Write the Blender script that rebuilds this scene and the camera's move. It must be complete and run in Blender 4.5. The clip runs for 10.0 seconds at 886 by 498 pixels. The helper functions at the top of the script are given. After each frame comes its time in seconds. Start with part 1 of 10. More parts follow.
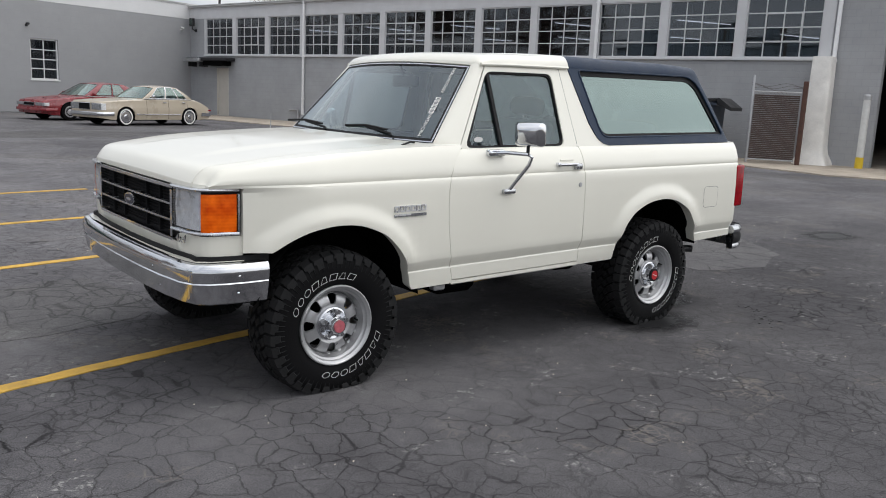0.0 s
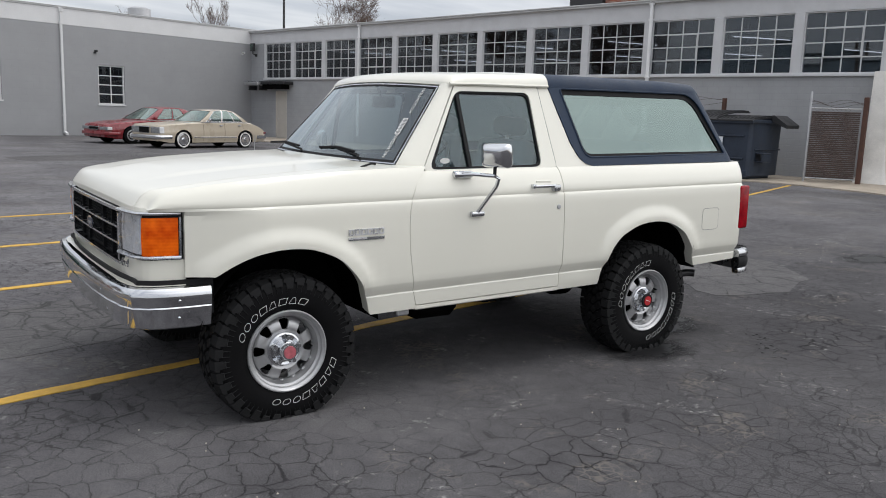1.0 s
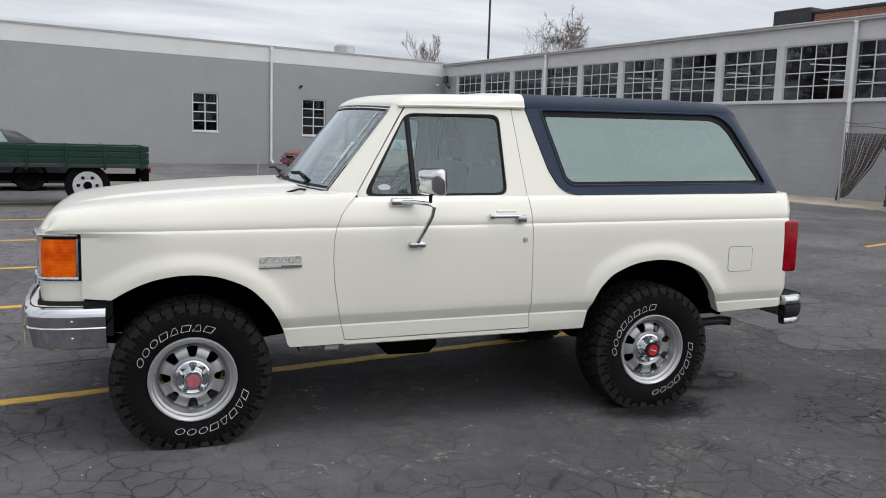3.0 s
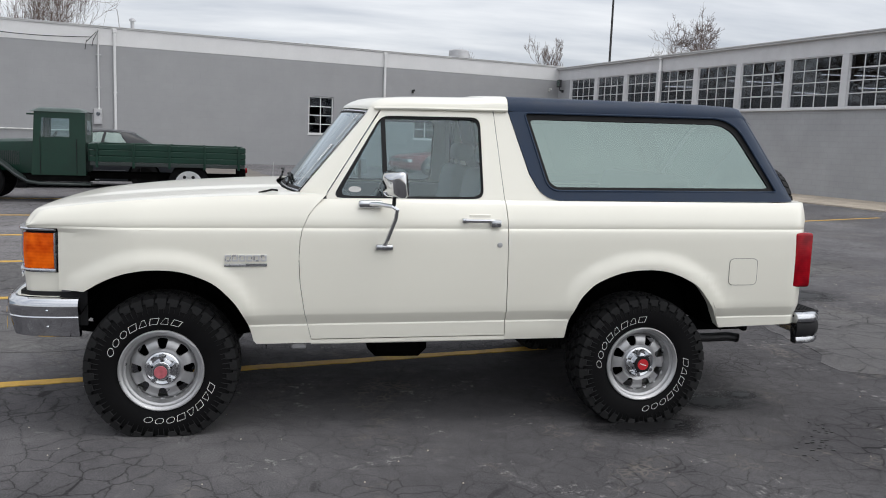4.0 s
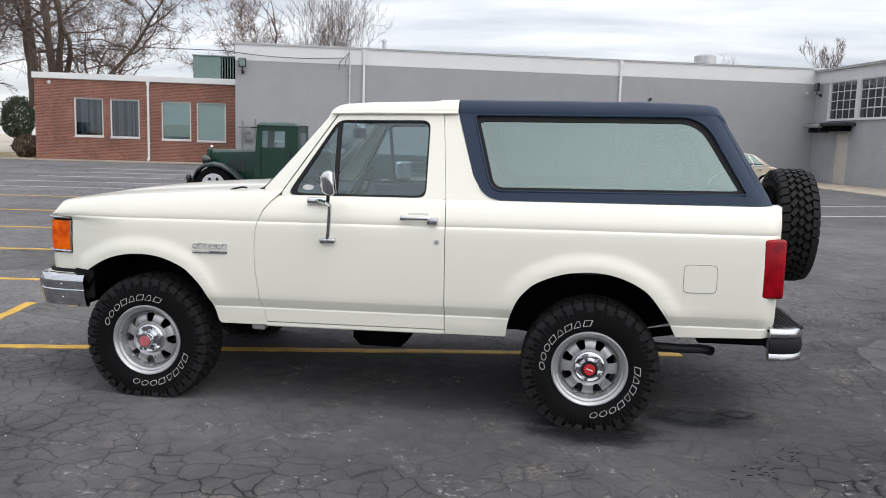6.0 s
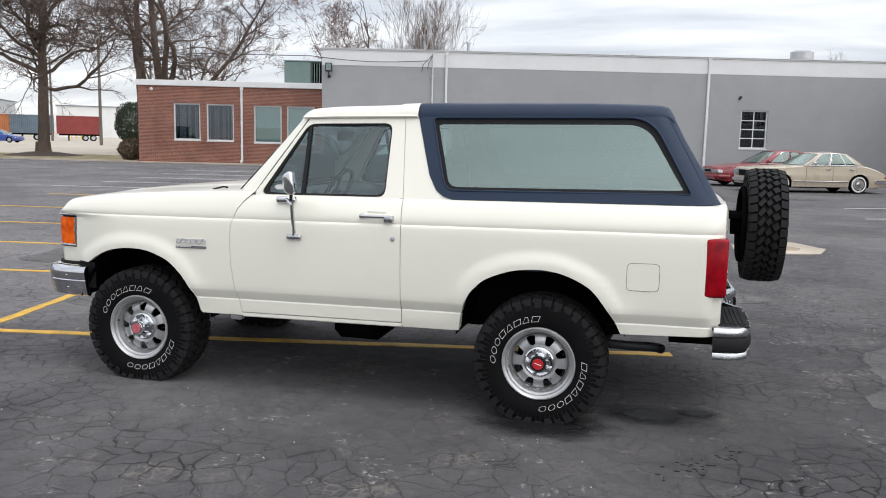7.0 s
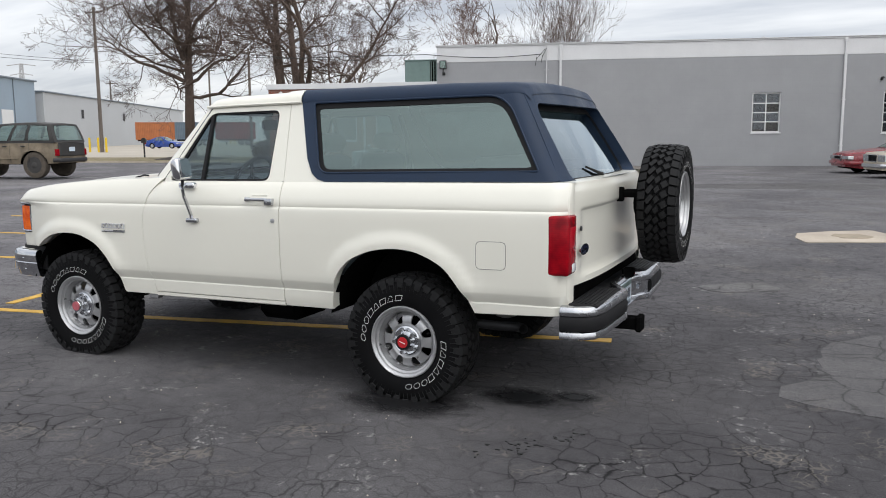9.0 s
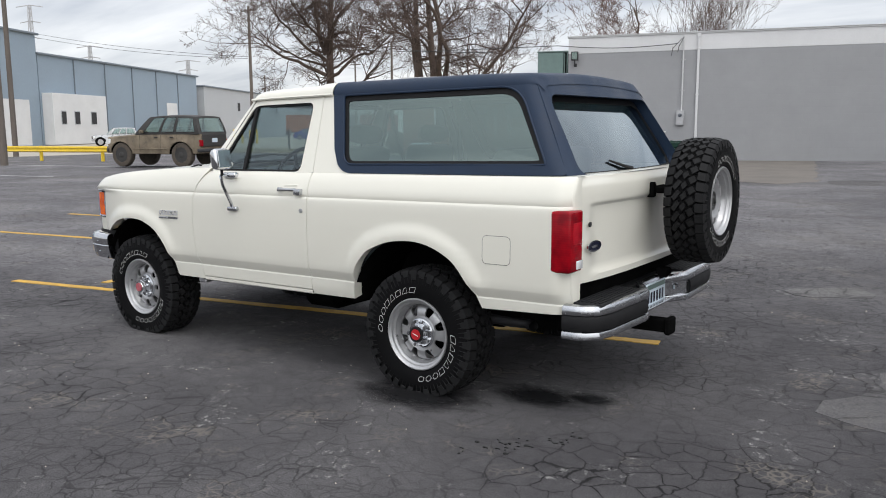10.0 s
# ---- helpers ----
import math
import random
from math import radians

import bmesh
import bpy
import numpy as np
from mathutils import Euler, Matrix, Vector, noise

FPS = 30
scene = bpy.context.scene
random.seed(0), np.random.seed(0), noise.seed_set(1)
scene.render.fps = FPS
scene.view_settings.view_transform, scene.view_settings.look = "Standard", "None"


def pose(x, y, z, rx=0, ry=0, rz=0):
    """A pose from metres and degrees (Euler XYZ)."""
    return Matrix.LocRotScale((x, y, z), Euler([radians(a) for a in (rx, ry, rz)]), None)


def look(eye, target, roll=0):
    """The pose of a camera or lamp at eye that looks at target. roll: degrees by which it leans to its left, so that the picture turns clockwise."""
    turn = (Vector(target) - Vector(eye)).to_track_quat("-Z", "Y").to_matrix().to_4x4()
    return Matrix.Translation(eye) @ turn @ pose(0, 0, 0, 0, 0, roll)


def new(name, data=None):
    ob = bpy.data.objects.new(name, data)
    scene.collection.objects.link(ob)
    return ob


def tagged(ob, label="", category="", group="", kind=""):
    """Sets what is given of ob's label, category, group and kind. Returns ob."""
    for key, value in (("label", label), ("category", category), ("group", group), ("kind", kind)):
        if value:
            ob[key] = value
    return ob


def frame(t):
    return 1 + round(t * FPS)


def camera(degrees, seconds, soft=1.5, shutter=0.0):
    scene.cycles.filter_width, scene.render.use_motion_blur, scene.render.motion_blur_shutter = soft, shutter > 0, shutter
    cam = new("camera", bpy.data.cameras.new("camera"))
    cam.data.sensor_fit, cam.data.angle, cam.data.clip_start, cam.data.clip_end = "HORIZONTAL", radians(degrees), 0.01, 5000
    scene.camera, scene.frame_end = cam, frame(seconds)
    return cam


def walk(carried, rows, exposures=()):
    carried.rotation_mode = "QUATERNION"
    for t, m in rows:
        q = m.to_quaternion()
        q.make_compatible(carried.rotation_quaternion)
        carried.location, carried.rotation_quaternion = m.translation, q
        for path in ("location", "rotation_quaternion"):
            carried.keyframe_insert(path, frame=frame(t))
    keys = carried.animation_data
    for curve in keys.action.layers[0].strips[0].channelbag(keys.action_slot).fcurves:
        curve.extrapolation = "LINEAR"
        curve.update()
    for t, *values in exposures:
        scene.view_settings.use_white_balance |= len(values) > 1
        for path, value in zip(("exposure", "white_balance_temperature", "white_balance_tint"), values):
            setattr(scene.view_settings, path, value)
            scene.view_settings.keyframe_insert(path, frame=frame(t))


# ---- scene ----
cam = camera(56.9, 10.0, soft=1.0)
PATH = [
    (0, (-2.182, -4.496, 1.552), (-0.944, -2.969, 1.186), 2.6),
    (0.5, (-1.905, -4.573, 1.568), (-0.72, -2.999, 1.223), 2.3),
    (1, (-1.641, -4.724, 1.573), (-0.527, -3.095, 1.249), 2.0),
    (1.5, (-1.335, -4.891, 1.591), (-0.309, -3.204, 1.273), 1.9),
    (2, (-0.97, -4.964, 1.584), (-0.04, -3.221, 1.272), 2.1),
    (2.5, (-0.596, -5.05, 1.588), (0.204, -3.24, 1.296), 1.7),
    (2.7, (-0.42, -5.057, 1.578), (0.324, -3.222, 1.296), 1.5),
    (3.8, (0.484, -5.215, 1.605), (0.914, -3.28, 1.34), 2.7),
    (4, (0.641, -5.257, 1.604), (1.012, -3.31, 1.335), 2.2),
    (4.5, (1.123, -5.354, 1.621), (1.342, -3.383, 1.362), 1.4),
    (5, (1.577, -5.39, 1.615), (1.64, -3.409, 1.348), 1.0),
    (5.2, (1.762, -5.414, 1.606), (1.745, -3.433, 1.334), 0.6),
    (6.3, (2.676, -5.537, 1.618), (2.344, -3.582, 1.355), 2.0),
    (6.5, (2.849, -5.529, 1.624), (2.478, -3.582, 1.357), 1.8),
    (7, (3.282, -5.571, 1.636), (2.78, -3.653, 1.369), 1.3),
    (7.5, (3.691, -5.498, 1.607), (3.098, -3.607, 1.333), 1.6),
    (8, (4.078, -5.434, 1.606), (3.419, -3.566, 1.326), 1.2),
    (8.5, (4.502, -5.31, 1.598), (3.77, -3.47, 1.314), 0.2),
    (9, (4.87, -5.1, 1.561), (4.028, -3.307, 1.284), -0.4),
    (9.5, (5.202, -4.897, 1.537), (4.202, -3.189, 1.256), -1.0),
    (10, (5.488, -4.702, 1.555), (4.35, -3.083, 1.262), -0.3),
]
walk(cam, [(t, look(eye, target, roll)) for t, eye, target, roll in PATH], exposures=[(0.0, 0.11), (1.0, 0.06), (2.0, 0.05), (4.5, 0.13), (6.5, 0.36), (7.3, 0.34), (8.5, 0.18), (10.0, 0.20)])

# ---- light: high thin overcast, a soft sun behind the cloud ----
SUN_UP, SUN_AROUND = 70.0, 122.0
GLOW_UP = 42.0
world = bpy.data.worlds.new("overcast_sky")
scene.world = world
world.use_nodes = True
wn, wl = world.node_tree.nodes, world.node_tree.links
wn.clear()
w_out, w_bg = wn.new("ShaderNodeOutputWorld"), wn.new("ShaderNodeBackground")
w_sky = wn.new("ShaderNodeTexSky")
w_sky.sky_type, w_sky.sun_disc = "NISHITA", False
w_sky.sun_elevation, w_sky.sun_rotation = radians(SUN_UP), radians(SUN_AROUND)
w_dim = wn.new("ShaderNodeMix")
w_dim.data_type, w_dim.blend_type = "RGBA", "MULTIPLY"
w_dim.inputs[0].default_value = 1.0
w_dim.inputs[7].default_value = (0.11, 0.11, 0.11, 1)
wl.new(w_sky.outputs[0], w_dim.inputs[6])
w_tc, w_sep = wn.new("ShaderNodeTexCoord"), wn.new("ShaderNodeSeparateXYZ")
wl.new(w_tc.outputs["Generated"], w_sep.inputs[0])
w_h = wn.new("ShaderNodeMath")
w_h.operation = "ADD"
wl.new(w_sep.outputs[2], w_h.inputs[0])
w_h.inputs[1].default_value = 0.16
w_layer = wn.new("ShaderNodeVectorMath")
w_layer.operation = "DIVIDE"
w_hv = wn.new("ShaderNodeCombineXYZ")
for k in range(3):
    wl.new(w_h.outputs[0], w_hv.inputs[k])
wl.new(w_tc.outputs["Generated"], w_layer.inputs[0])
wl.new(w_hv.outputs[0], w_layer.inputs[1])
w_map = wn.new("ShaderNodeMapping")
w_map.inputs["Rotation"].default_value = (0, 0, radians(24))
w_map.inputs["Scale"].default_value = (0.55, 1.5, 0.0)
wl.new(w_layer.outputs[0], w_map.inputs[0])
w_noise = wn.new("ShaderNodeTexNoise")
w_noise.inputs["Scale"].default_value, w_noise.inputs["Detail"].default_value, w_noise.inputs["Roughness"].default_value = 1.5, 7.0, 0.52
wl.new(w_map.outputs[0], w_noise.inputs["Vector"])
w_ramp = wn.new("ShaderNodeValToRGB")
w_ramp.color_ramp.elements[0].position, w_ramp.color_ramp.elements[1].position = 0.34, 0.70
w_ramp.color_ramp.elements[0].color = (0.515, 0.545, 0.605, 1)
w_ramp.color_ramp.elements[1].color = (0.93, 0.94, 0.96, 1)
wl.new(w_noise.outputs[0], w_ramp.inputs[0])
w_mix = wn.new("ShaderNodeMix")
w_mix.data_type = "RGBA"
w_mix.inputs[0].default_value = 0.86
wl.new(w_dim.outputs[2], w_mix.inputs[6])
# an overcast sky is brightest overhead
w_up = wn.new("ShaderNodeMapRange")
w_up.inputs[3].default_value, w_up.inputs[4].default_value = 0.95, 1.65
wl.new(w_sep.outputs[2], w_up.inputs[0])
w_lift = wn.new("ShaderNodeVectorMath")
w_lift.operation = "SCALE"
wl.new(w_ramp.outputs[0], w_lift.inputs[0])
wl.new(w_up.outputs[0], w_lift.inputs["Scale"])
# the cloud is thinner and brighter on the sunward side
w_dot, w_glow, w_warm = wn.new("ShaderNodeVectorMath"), wn.new("ShaderNodeMapRange"), wn.new("ShaderNodeMix")
w_dot.operation = "DOT_PRODUCT"
w_dot.inputs[1].default_value = (math.sin(radians(SUN_AROUND)) * math.cos(radians(GLOW_UP)), math.cos(radians(SUN_AROUND)) * math.cos(radians(GLOW_UP)), math.sin(radians(GLOW_UP)))
wl.new(w_tc.outputs["Generated"], w_dot.inputs[0])
w_glow.interpolation_type = "SMOOTHSTEP"
w_glow.inputs[1].default_value, w_glow.inputs[2].default_value = 0.25, 1.0
wl.new(w_dot.outputs["Value"], w_glow.inputs[0])
w_warm.data_type, w_warm.blend_type = "RGBA", "ADD"
w_warm.inputs[7].default_value = (0.92, 0.905, 0.875, 1)
wl.new(w_glow.outputs[0], w_warm.inputs[0])
wl.new(w_lift.outputs[0], w_warm.inputs[6])
wl.new(w_warm.outputs[2], w_mix.inputs[7])
wl.new(w_mix.outputs[2], w_bg.inputs[0])
w_bg.inputs[1].default_value = 1.0
wl.new(w_bg.outputs[0], w_out.inputs[0])

sun = new("sun", bpy.data.lights.new("sun", "SUN"))
sun.data.energy, sun.data.angle, sun.data.color = 0.5, radians(20), (1.0, 0.98, 0.95)
sx, sy = math.sin(radians(SUN_AROUND)) * math.cos(radians(SUN_UP)), math.cos(radians(SUN_AROUND)) * math.cos(radians(SUN_UP))
sun.matrix_world = look((sx * 60, sy * 60, 60 * math.sin(radians(SUN_UP))), (0, 0, 0))


# ---- materials ----
def node(m, kind, **given):
    n = m.node_tree.nodes.new(kind)
    for key, value in given.items():
        n.inputs[key.replace("_", " ")].default_value = value
    return n


def wire(m, a, out, b, into):
    m.node_tree.links.new(a.outputs[out], b.inputs[into])


def base(name, rough=0.6, metal=0.0, spec=0.5, coat=0.0):
    m = bpy.data.materials.new(name)
    m.use_nodes = True
    b = m.node_tree.nodes["Principled BSDF"]
    b.inputs["Roughness"].default_value, b.inputs["Metallic"].default_value = rough, metal
    b.inputs["Specular IOR Level"].default_value, b.inputs["Coat Weight"].default_value = spec, coat
    b.inputs["Coat Roughness"].default_value = 0.06
    return m, b


def surface(name, color, rough=0.6, metal=0.0, var=0.12, scale=3.0, fine=45.0, bump=0.0, spec=0.5, coat=0.0, tint=None, rvar=0.1, stretch=(1, 1, 1)):
    """A plain material with broad stains, fine grain and relief, at real size."""
    m, b = base(name, rough, metal, spec, coat)
    tc = node(m, "ShaderNodeTexCoord")
    mp = node(m, "ShaderNodeMapping", Scale=stretch)
    wire(m, tc, "Object", mp, "Vector")
    broad = node(m, "ShaderNodeTexNoise", Scale=scale, Detail=5.0, Roughness=0.6)
    grain = node(m, "ShaderNodeTexNoise", Scale=fine, Detail=3.0, Roughness=0.6)
    wire(m, mp, 0, broad, "Vector")
    wire(m, mp, 0, grain, "Vector")
    both = node(m, "ShaderNodeMath")
    both.operation = "MULTIPLY_ADD"
    wire(m, grain, 0, both, 0)
    both.inputs[1].default_value = 0.4
    wire(m, broad, 0, both, 2)
    r = node(m, "ShaderNodeValToRGB")
    lo = [c * (1 - var) for c in color]
    hi = [min(1, c * (1 + var)) for c in (tint or color)]
    r.color_ramp.elements[0].position, r.color_ramp.elements[1].position = 0.45, 0.95
    r.color_ramp.elements[0].color, r.color_ramp.elements[1].color = (*lo, 1), (*hi, 1)
    wire(m, both, 0, r, 0)
    wire(m, r, 0, b, "Base Color")
    if rvar:
        rr = node(m, "ShaderNodeMapRange")
        rr.inputs[1].default_value, rr.inputs[2].default_value = 0.3, 0.7
        rr.inputs[3].default_value, rr.inputs[4].default_value = max(0.02, rough - rvar), min(1, rough + rvar)
        wire(m, broad, 0, rr, 0)
        wire(m, rr, 0, b, "Roughness")
    if bump:
        bp = node(m, "ShaderNodeBump", Strength=1.0, Distance=bump)
        wire(m, grain, 0, bp, "Height")
        wire(m, bp, 0, b, "Normal")
    return m


def glassy(name, tint, clear, gloss=0.04, shine=(1, 1, 1)):
    """A thin pane: lets the share `clear` through, tinted, and mirrors by Fresnel plus a constant film."""
    m = bpy.data.materials.new(name)
    m.use_nodes = True
    m.node_tree.nodes.clear()
    out = node(m, "ShaderNodeOutputMaterial")
    tr, gl = node(m, "ShaderNodeBsdfTransparent"), node(m, "ShaderNodeBsdfGlossy", Roughness=0.015)
    tr.inputs[0].default_value = (*[c * clear for c in tint], 1)
    gl.inputs[0].default_value = (*shine, 1)
    lw, pw = node(m, "ShaderNodeLayerWeight", Blend=0.5), node(m, "ShaderNodeMath")
    pw.operation = "POWER"
    wire(m, lw, "Facing", pw, 0)
    pw.inputs[1].default_value = 4.0
    ad = node(m, "ShaderNodeMath")
    ad.operation, ad.use_clamp = "ADD", True
    wire(m, pw, 0, ad, 0)
    ad.inputs[1].default_value = gloss + 0.03
    mx = node(m, "ShaderNodeMixShader")
    wire(m, ad, 0, mx, 0)
    wire(m, tr, 0, mx, 1)
    wire(m, gl, 0, mx, 2)
    wire(m, mx, 0, out, 0)
    return m


def asphalt(name, dark, light, crack_scale, crack_depth, crack_light, worn=1.0, fade=None):
    """Sealed asphalt: polygon cracks at two sizes that come and go, tan dusty crack webs, pale scuffs, grit and aggregate."""
    m, b = base(name, 0.95, 0.0, 0.06)
    tc = node(m, "ShaderNodeTexCoord")

    def noise(scale, detail=4.0, rough=0.6, src=None):
        n = node(m, "ShaderNodeTexNoise", Scale=scale, Detail=detail, Roughness=rough)
        wire(m, src or tc, 0 if src else "Object", n, "Vector")
        return n

    def ramp(src, a, z, lo=0.0, hi=1.0):
        r = node(m, "ShaderNodeMapRange")
        for k, v in enumerate((a, z, lo, hi)):
            r.inputs[k + 1].default_value = v
        wire(m, src, 0, r, 0)
        return r

    def calc(op, x, y, clamp=False):
        n = node(m, "ShaderNodeMath")
        n.operation, n.use_clamp = op, clamp
        for k, v in enumerate((x, y)):
            if isinstance(v, (int, float)):
                n.inputs[k].default_value = v
            else:
                wire(m, v, 0, n, k)
        return n

    def blend(share, x, y, kind="MIX"):
        n = node(m, "ShaderNodeMix")
        n.data_type, n.blend_type = "RGBA", kind
        if isinstance(share, (int, float)):
            n.inputs[0].default_value = share
        else:
            wire(m, share, 0, n, 0)
        for k, v in ((6, x), (7, y)):
            if isinstance(v, tuple):
                n.inputs[k].default_value = (*v, 1)
            else:
                wire(m, v, 2 if v.bl_idname == "ShaderNodeMix" else 0, n, k)
        return n

    def cracks(scale, warp_size, warp, thin):
        w = noise(warp_size, 5.0, 0.65)
        vm = node(m, "ShaderNodeVectorMath")
        vm.operation = "MULTIPLY_ADD"
        wire(m, w, 1, vm, 0)
        vm.inputs[1].default_value = (warp, warp, 0)
        wire(m, tc, "Object", vm, 2)
        v = node(m, "ShaderNodeTexVoronoi", Scale=scale, Randomness=1.0)
        v.feature = "DISTANCE_TO_EDGE"
        wire(m, vm, 0, v, "Vector")
        # the width of a crack changes along its way
        width = ramp(noise(3.1, 3.0), 0.35, 0.65, thin * 0.35, thin * 1.7)
        n = node(m, "ShaderNodeMapRange")
        wire(m, calc("MULTIPLY", width, 0.35), 0, n, 1)
        wire(m, v, 0, n, 0)
        wire(m, width, 0, n, 2)
        n.inputs[3].default_value, n.inputs[4].default_value = 1.0, 0.0
        return n
    broad, mid, fine, grit = noise(0.45, 6.0, 0.62), noise(7.0, 6.0, 0.72), noise(150.0, 2.0), noise(420.0, 1.0)
    area = ramp(noise(0.30, 3.0), 0.42, 0.58, 0.62, 0.12)
    if fade:
        # the bay under the truck was sealed last and has cracked least
        spx = node(m, "ShaderNodeSeparateXYZ")
        wire(m, tc, "Object", spx, 0)
        side = node(m, "ShaderNodeMath")
        side.operation = "ADD"
        wire(m, spx, 1, side, 0)
        side.inputs[1].default_value = 0.0
        way = calc("MAXIMUM", calc("ABSOLUTE", calc("ADD", spx, -1.6), 0.0), calc("MULTIPLY", calc("ABSOLUTE", calc("ADD", side, 0.4), 0.0), 1.3))
        old = ramp(calc("ADD", way, calc("MULTIPLY", noise(0.6, 4.0), 2.4)), 2.0, 3.4, 0.40, 1.0)
        old = calc("MULTIPLY", old, ramp(calc("ADD", spx, calc("MULTIPLY", noise(0.5, 4.0), 3.0)), 6.0, 8.5, 1.0, 0.65))
        area = calc("MULTIPLY", area, old)
    small = calc("MULTIPLY", cracks(crack_scale * 2.0, 5.0, 0.08, 0.034), area)
    shape = ramp(noise(0.8, 3.0), 0.35, 0.62, 1.0, 0.30)
    large = calc("MULTIPLY", calc("MAXIMUM", cracks(crack_scale * 1.25, 3.0, 0.20, 0.024), calc("MULTIPLY", cracks(crack_scale * 1.25, 3.0, 0.20, 0.10), 0.14)), shape)
    if fade:
        large = calc("MULTIPLY", large, old)
    crack = calc("MAXIMUM", small, large)
    tone = calc("ADD", calc("MULTIPLY", mid, 0.40), calc("ADD", broad, -0.20))
    r = node(m, "ShaderNodeValToRGB")
    r.color_ramp.elements[0].position, r.color_ramp.elements[1].position = 0.38, 0.69
    r.color_ramp.elements[0].color, r.color_ramp.elements[1].color = (*dark, 1), (*light, 1)
    wire(m, tone, 0, r, 0)
    # aggregate grain
    grain = ramp(calc("ADD", calc("MULTIPLY", fine, 0.6), calc("MULTIPLY", grit, 0.5)), 0.42, 0.68, 0.55, 1.48)
    g = node(m, "ShaderNodeVectorMath")
    g.operation = "SCALE"
    wire(m, r, 0, g, 0)
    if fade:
        # paler further out: worn grey, with the sheen of distant asphalt painted in
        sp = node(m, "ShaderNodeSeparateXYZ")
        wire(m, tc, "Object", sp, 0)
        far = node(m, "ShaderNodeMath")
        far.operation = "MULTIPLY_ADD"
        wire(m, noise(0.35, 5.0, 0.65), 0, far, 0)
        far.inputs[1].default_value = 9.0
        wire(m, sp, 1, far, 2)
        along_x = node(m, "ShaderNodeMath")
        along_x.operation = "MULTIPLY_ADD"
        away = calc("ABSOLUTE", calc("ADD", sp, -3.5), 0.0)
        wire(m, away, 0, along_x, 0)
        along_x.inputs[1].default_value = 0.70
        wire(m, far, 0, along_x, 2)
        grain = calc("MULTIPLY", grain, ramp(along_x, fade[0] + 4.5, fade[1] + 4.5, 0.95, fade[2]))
        # and the colour is darkest behind the truck's tail
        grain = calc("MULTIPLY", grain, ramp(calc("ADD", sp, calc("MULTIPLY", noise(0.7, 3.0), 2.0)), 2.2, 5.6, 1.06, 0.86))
    wire(m, grain, 0, g, "Scale")
    # tan dusty webs where the seal coat is worn through
    web = calc("MULTIPLY", cracks(19.0, 9.0, 0.06, 0.10), ramp(noise(1.15, 4.0, 0.7), 0.56, 0.64, 0.0, 0.45 * worn))
    dust_most = ramp(along_x, fade[0] + 5.5, fade[1] + 4.5, 0.08, 1.0) if fade else 1.0
    dust = calc("MULTIPLY", calc("MULTIPLY", ramp(noise(0.42, 7.0, 0.70), 0.50, 0.66, 0.0, 0.45 * worn), dust_most), ramp(noise(26.0, 5.0, 0.75), 0.36, 0.62, 0.25, 1.0))
    c0 = blend(dust, g, (0.150, 0.136, 0.118))
    c1 = blend(web, c0, (0.20, 0.178, 0.150))
    # pale scuffs and chips in clusters
    cluster = ramp(noise(1.9, 4.0, 0.6), 0.55, 0.64)
    scuff = calc("MULTIPLY", ramp(noise(16.0, 6.0, 0.78), 0.55, 0.62, 0.0, 0.90 * worn), cluster)
    c2 = blend(scuff, c1, (0.28, 0.275, 0.265))
    chip = ramp(noise(46.0, 5.0, 0.7), 0.715, 0.735, 0.0, 0.8 * worn)
    c3 = blend(chip, c2, (0.33, 0.32, 0.30))
    c4 = blend(calc("MULTIPLY", crack, 0.80), c3, crack_light)
    wire(m, c4, 2, b, "Base Color")
    wire(m, ramp(broad, 0.3, 0.7, 0.82, 1.0), 0, b, "Roughness")
    height = calc("SUBTRACT", calc("ADD", calc("MULTIPLY", fine, 0.30), calc("MULTIPLY", mid, 0.25)), crack)
    bp = node(m, "ShaderNodeBump", Strength=0.9, Distance=crack_depth)
    wire(m, height, 0, bp, "Height")
    wire(m, bp, 0, b, "Normal")
    return m


def soaked(name, color, rough):
    """A stain with a ragged, fading rim; its mesh is two units across."""
    m, b = base(name, rough, 0.0, 0.35)
    b.inputs["Base Color"].default_value = (*color, 1)
    tc, n, ln = node(m, "ShaderNodeTexCoord"), node(m, "ShaderNodeTexNoise", Scale=2.6, Detail=6.0, Roughness=0.7), node(m, "ShaderNodeVectorMath")
    ln.operation = "LENGTH"
    wire(m, tc, "Object", n, "Vector")
    wire(m, tc, "Object", ln, 0)
    sm, mr = node(m, "ShaderNodeMath"), node(m, "ShaderNodeMapRange")
    sm.operation = "MULTIPLY_ADD"
    wire(m, n, 0, sm, 0)
    sm.inputs[1].default_value = 0.9
    wire(m, ln, "Value", sm, 2)
    for k, v in enumerate((0.75, 1.25, 0.85, 0.0)):
        mr.inputs[k + 1].default_value = v
    wire(m, sm, 0, mr, 0)
    wire(m, mr, 0, b, "Alpha")
    return m


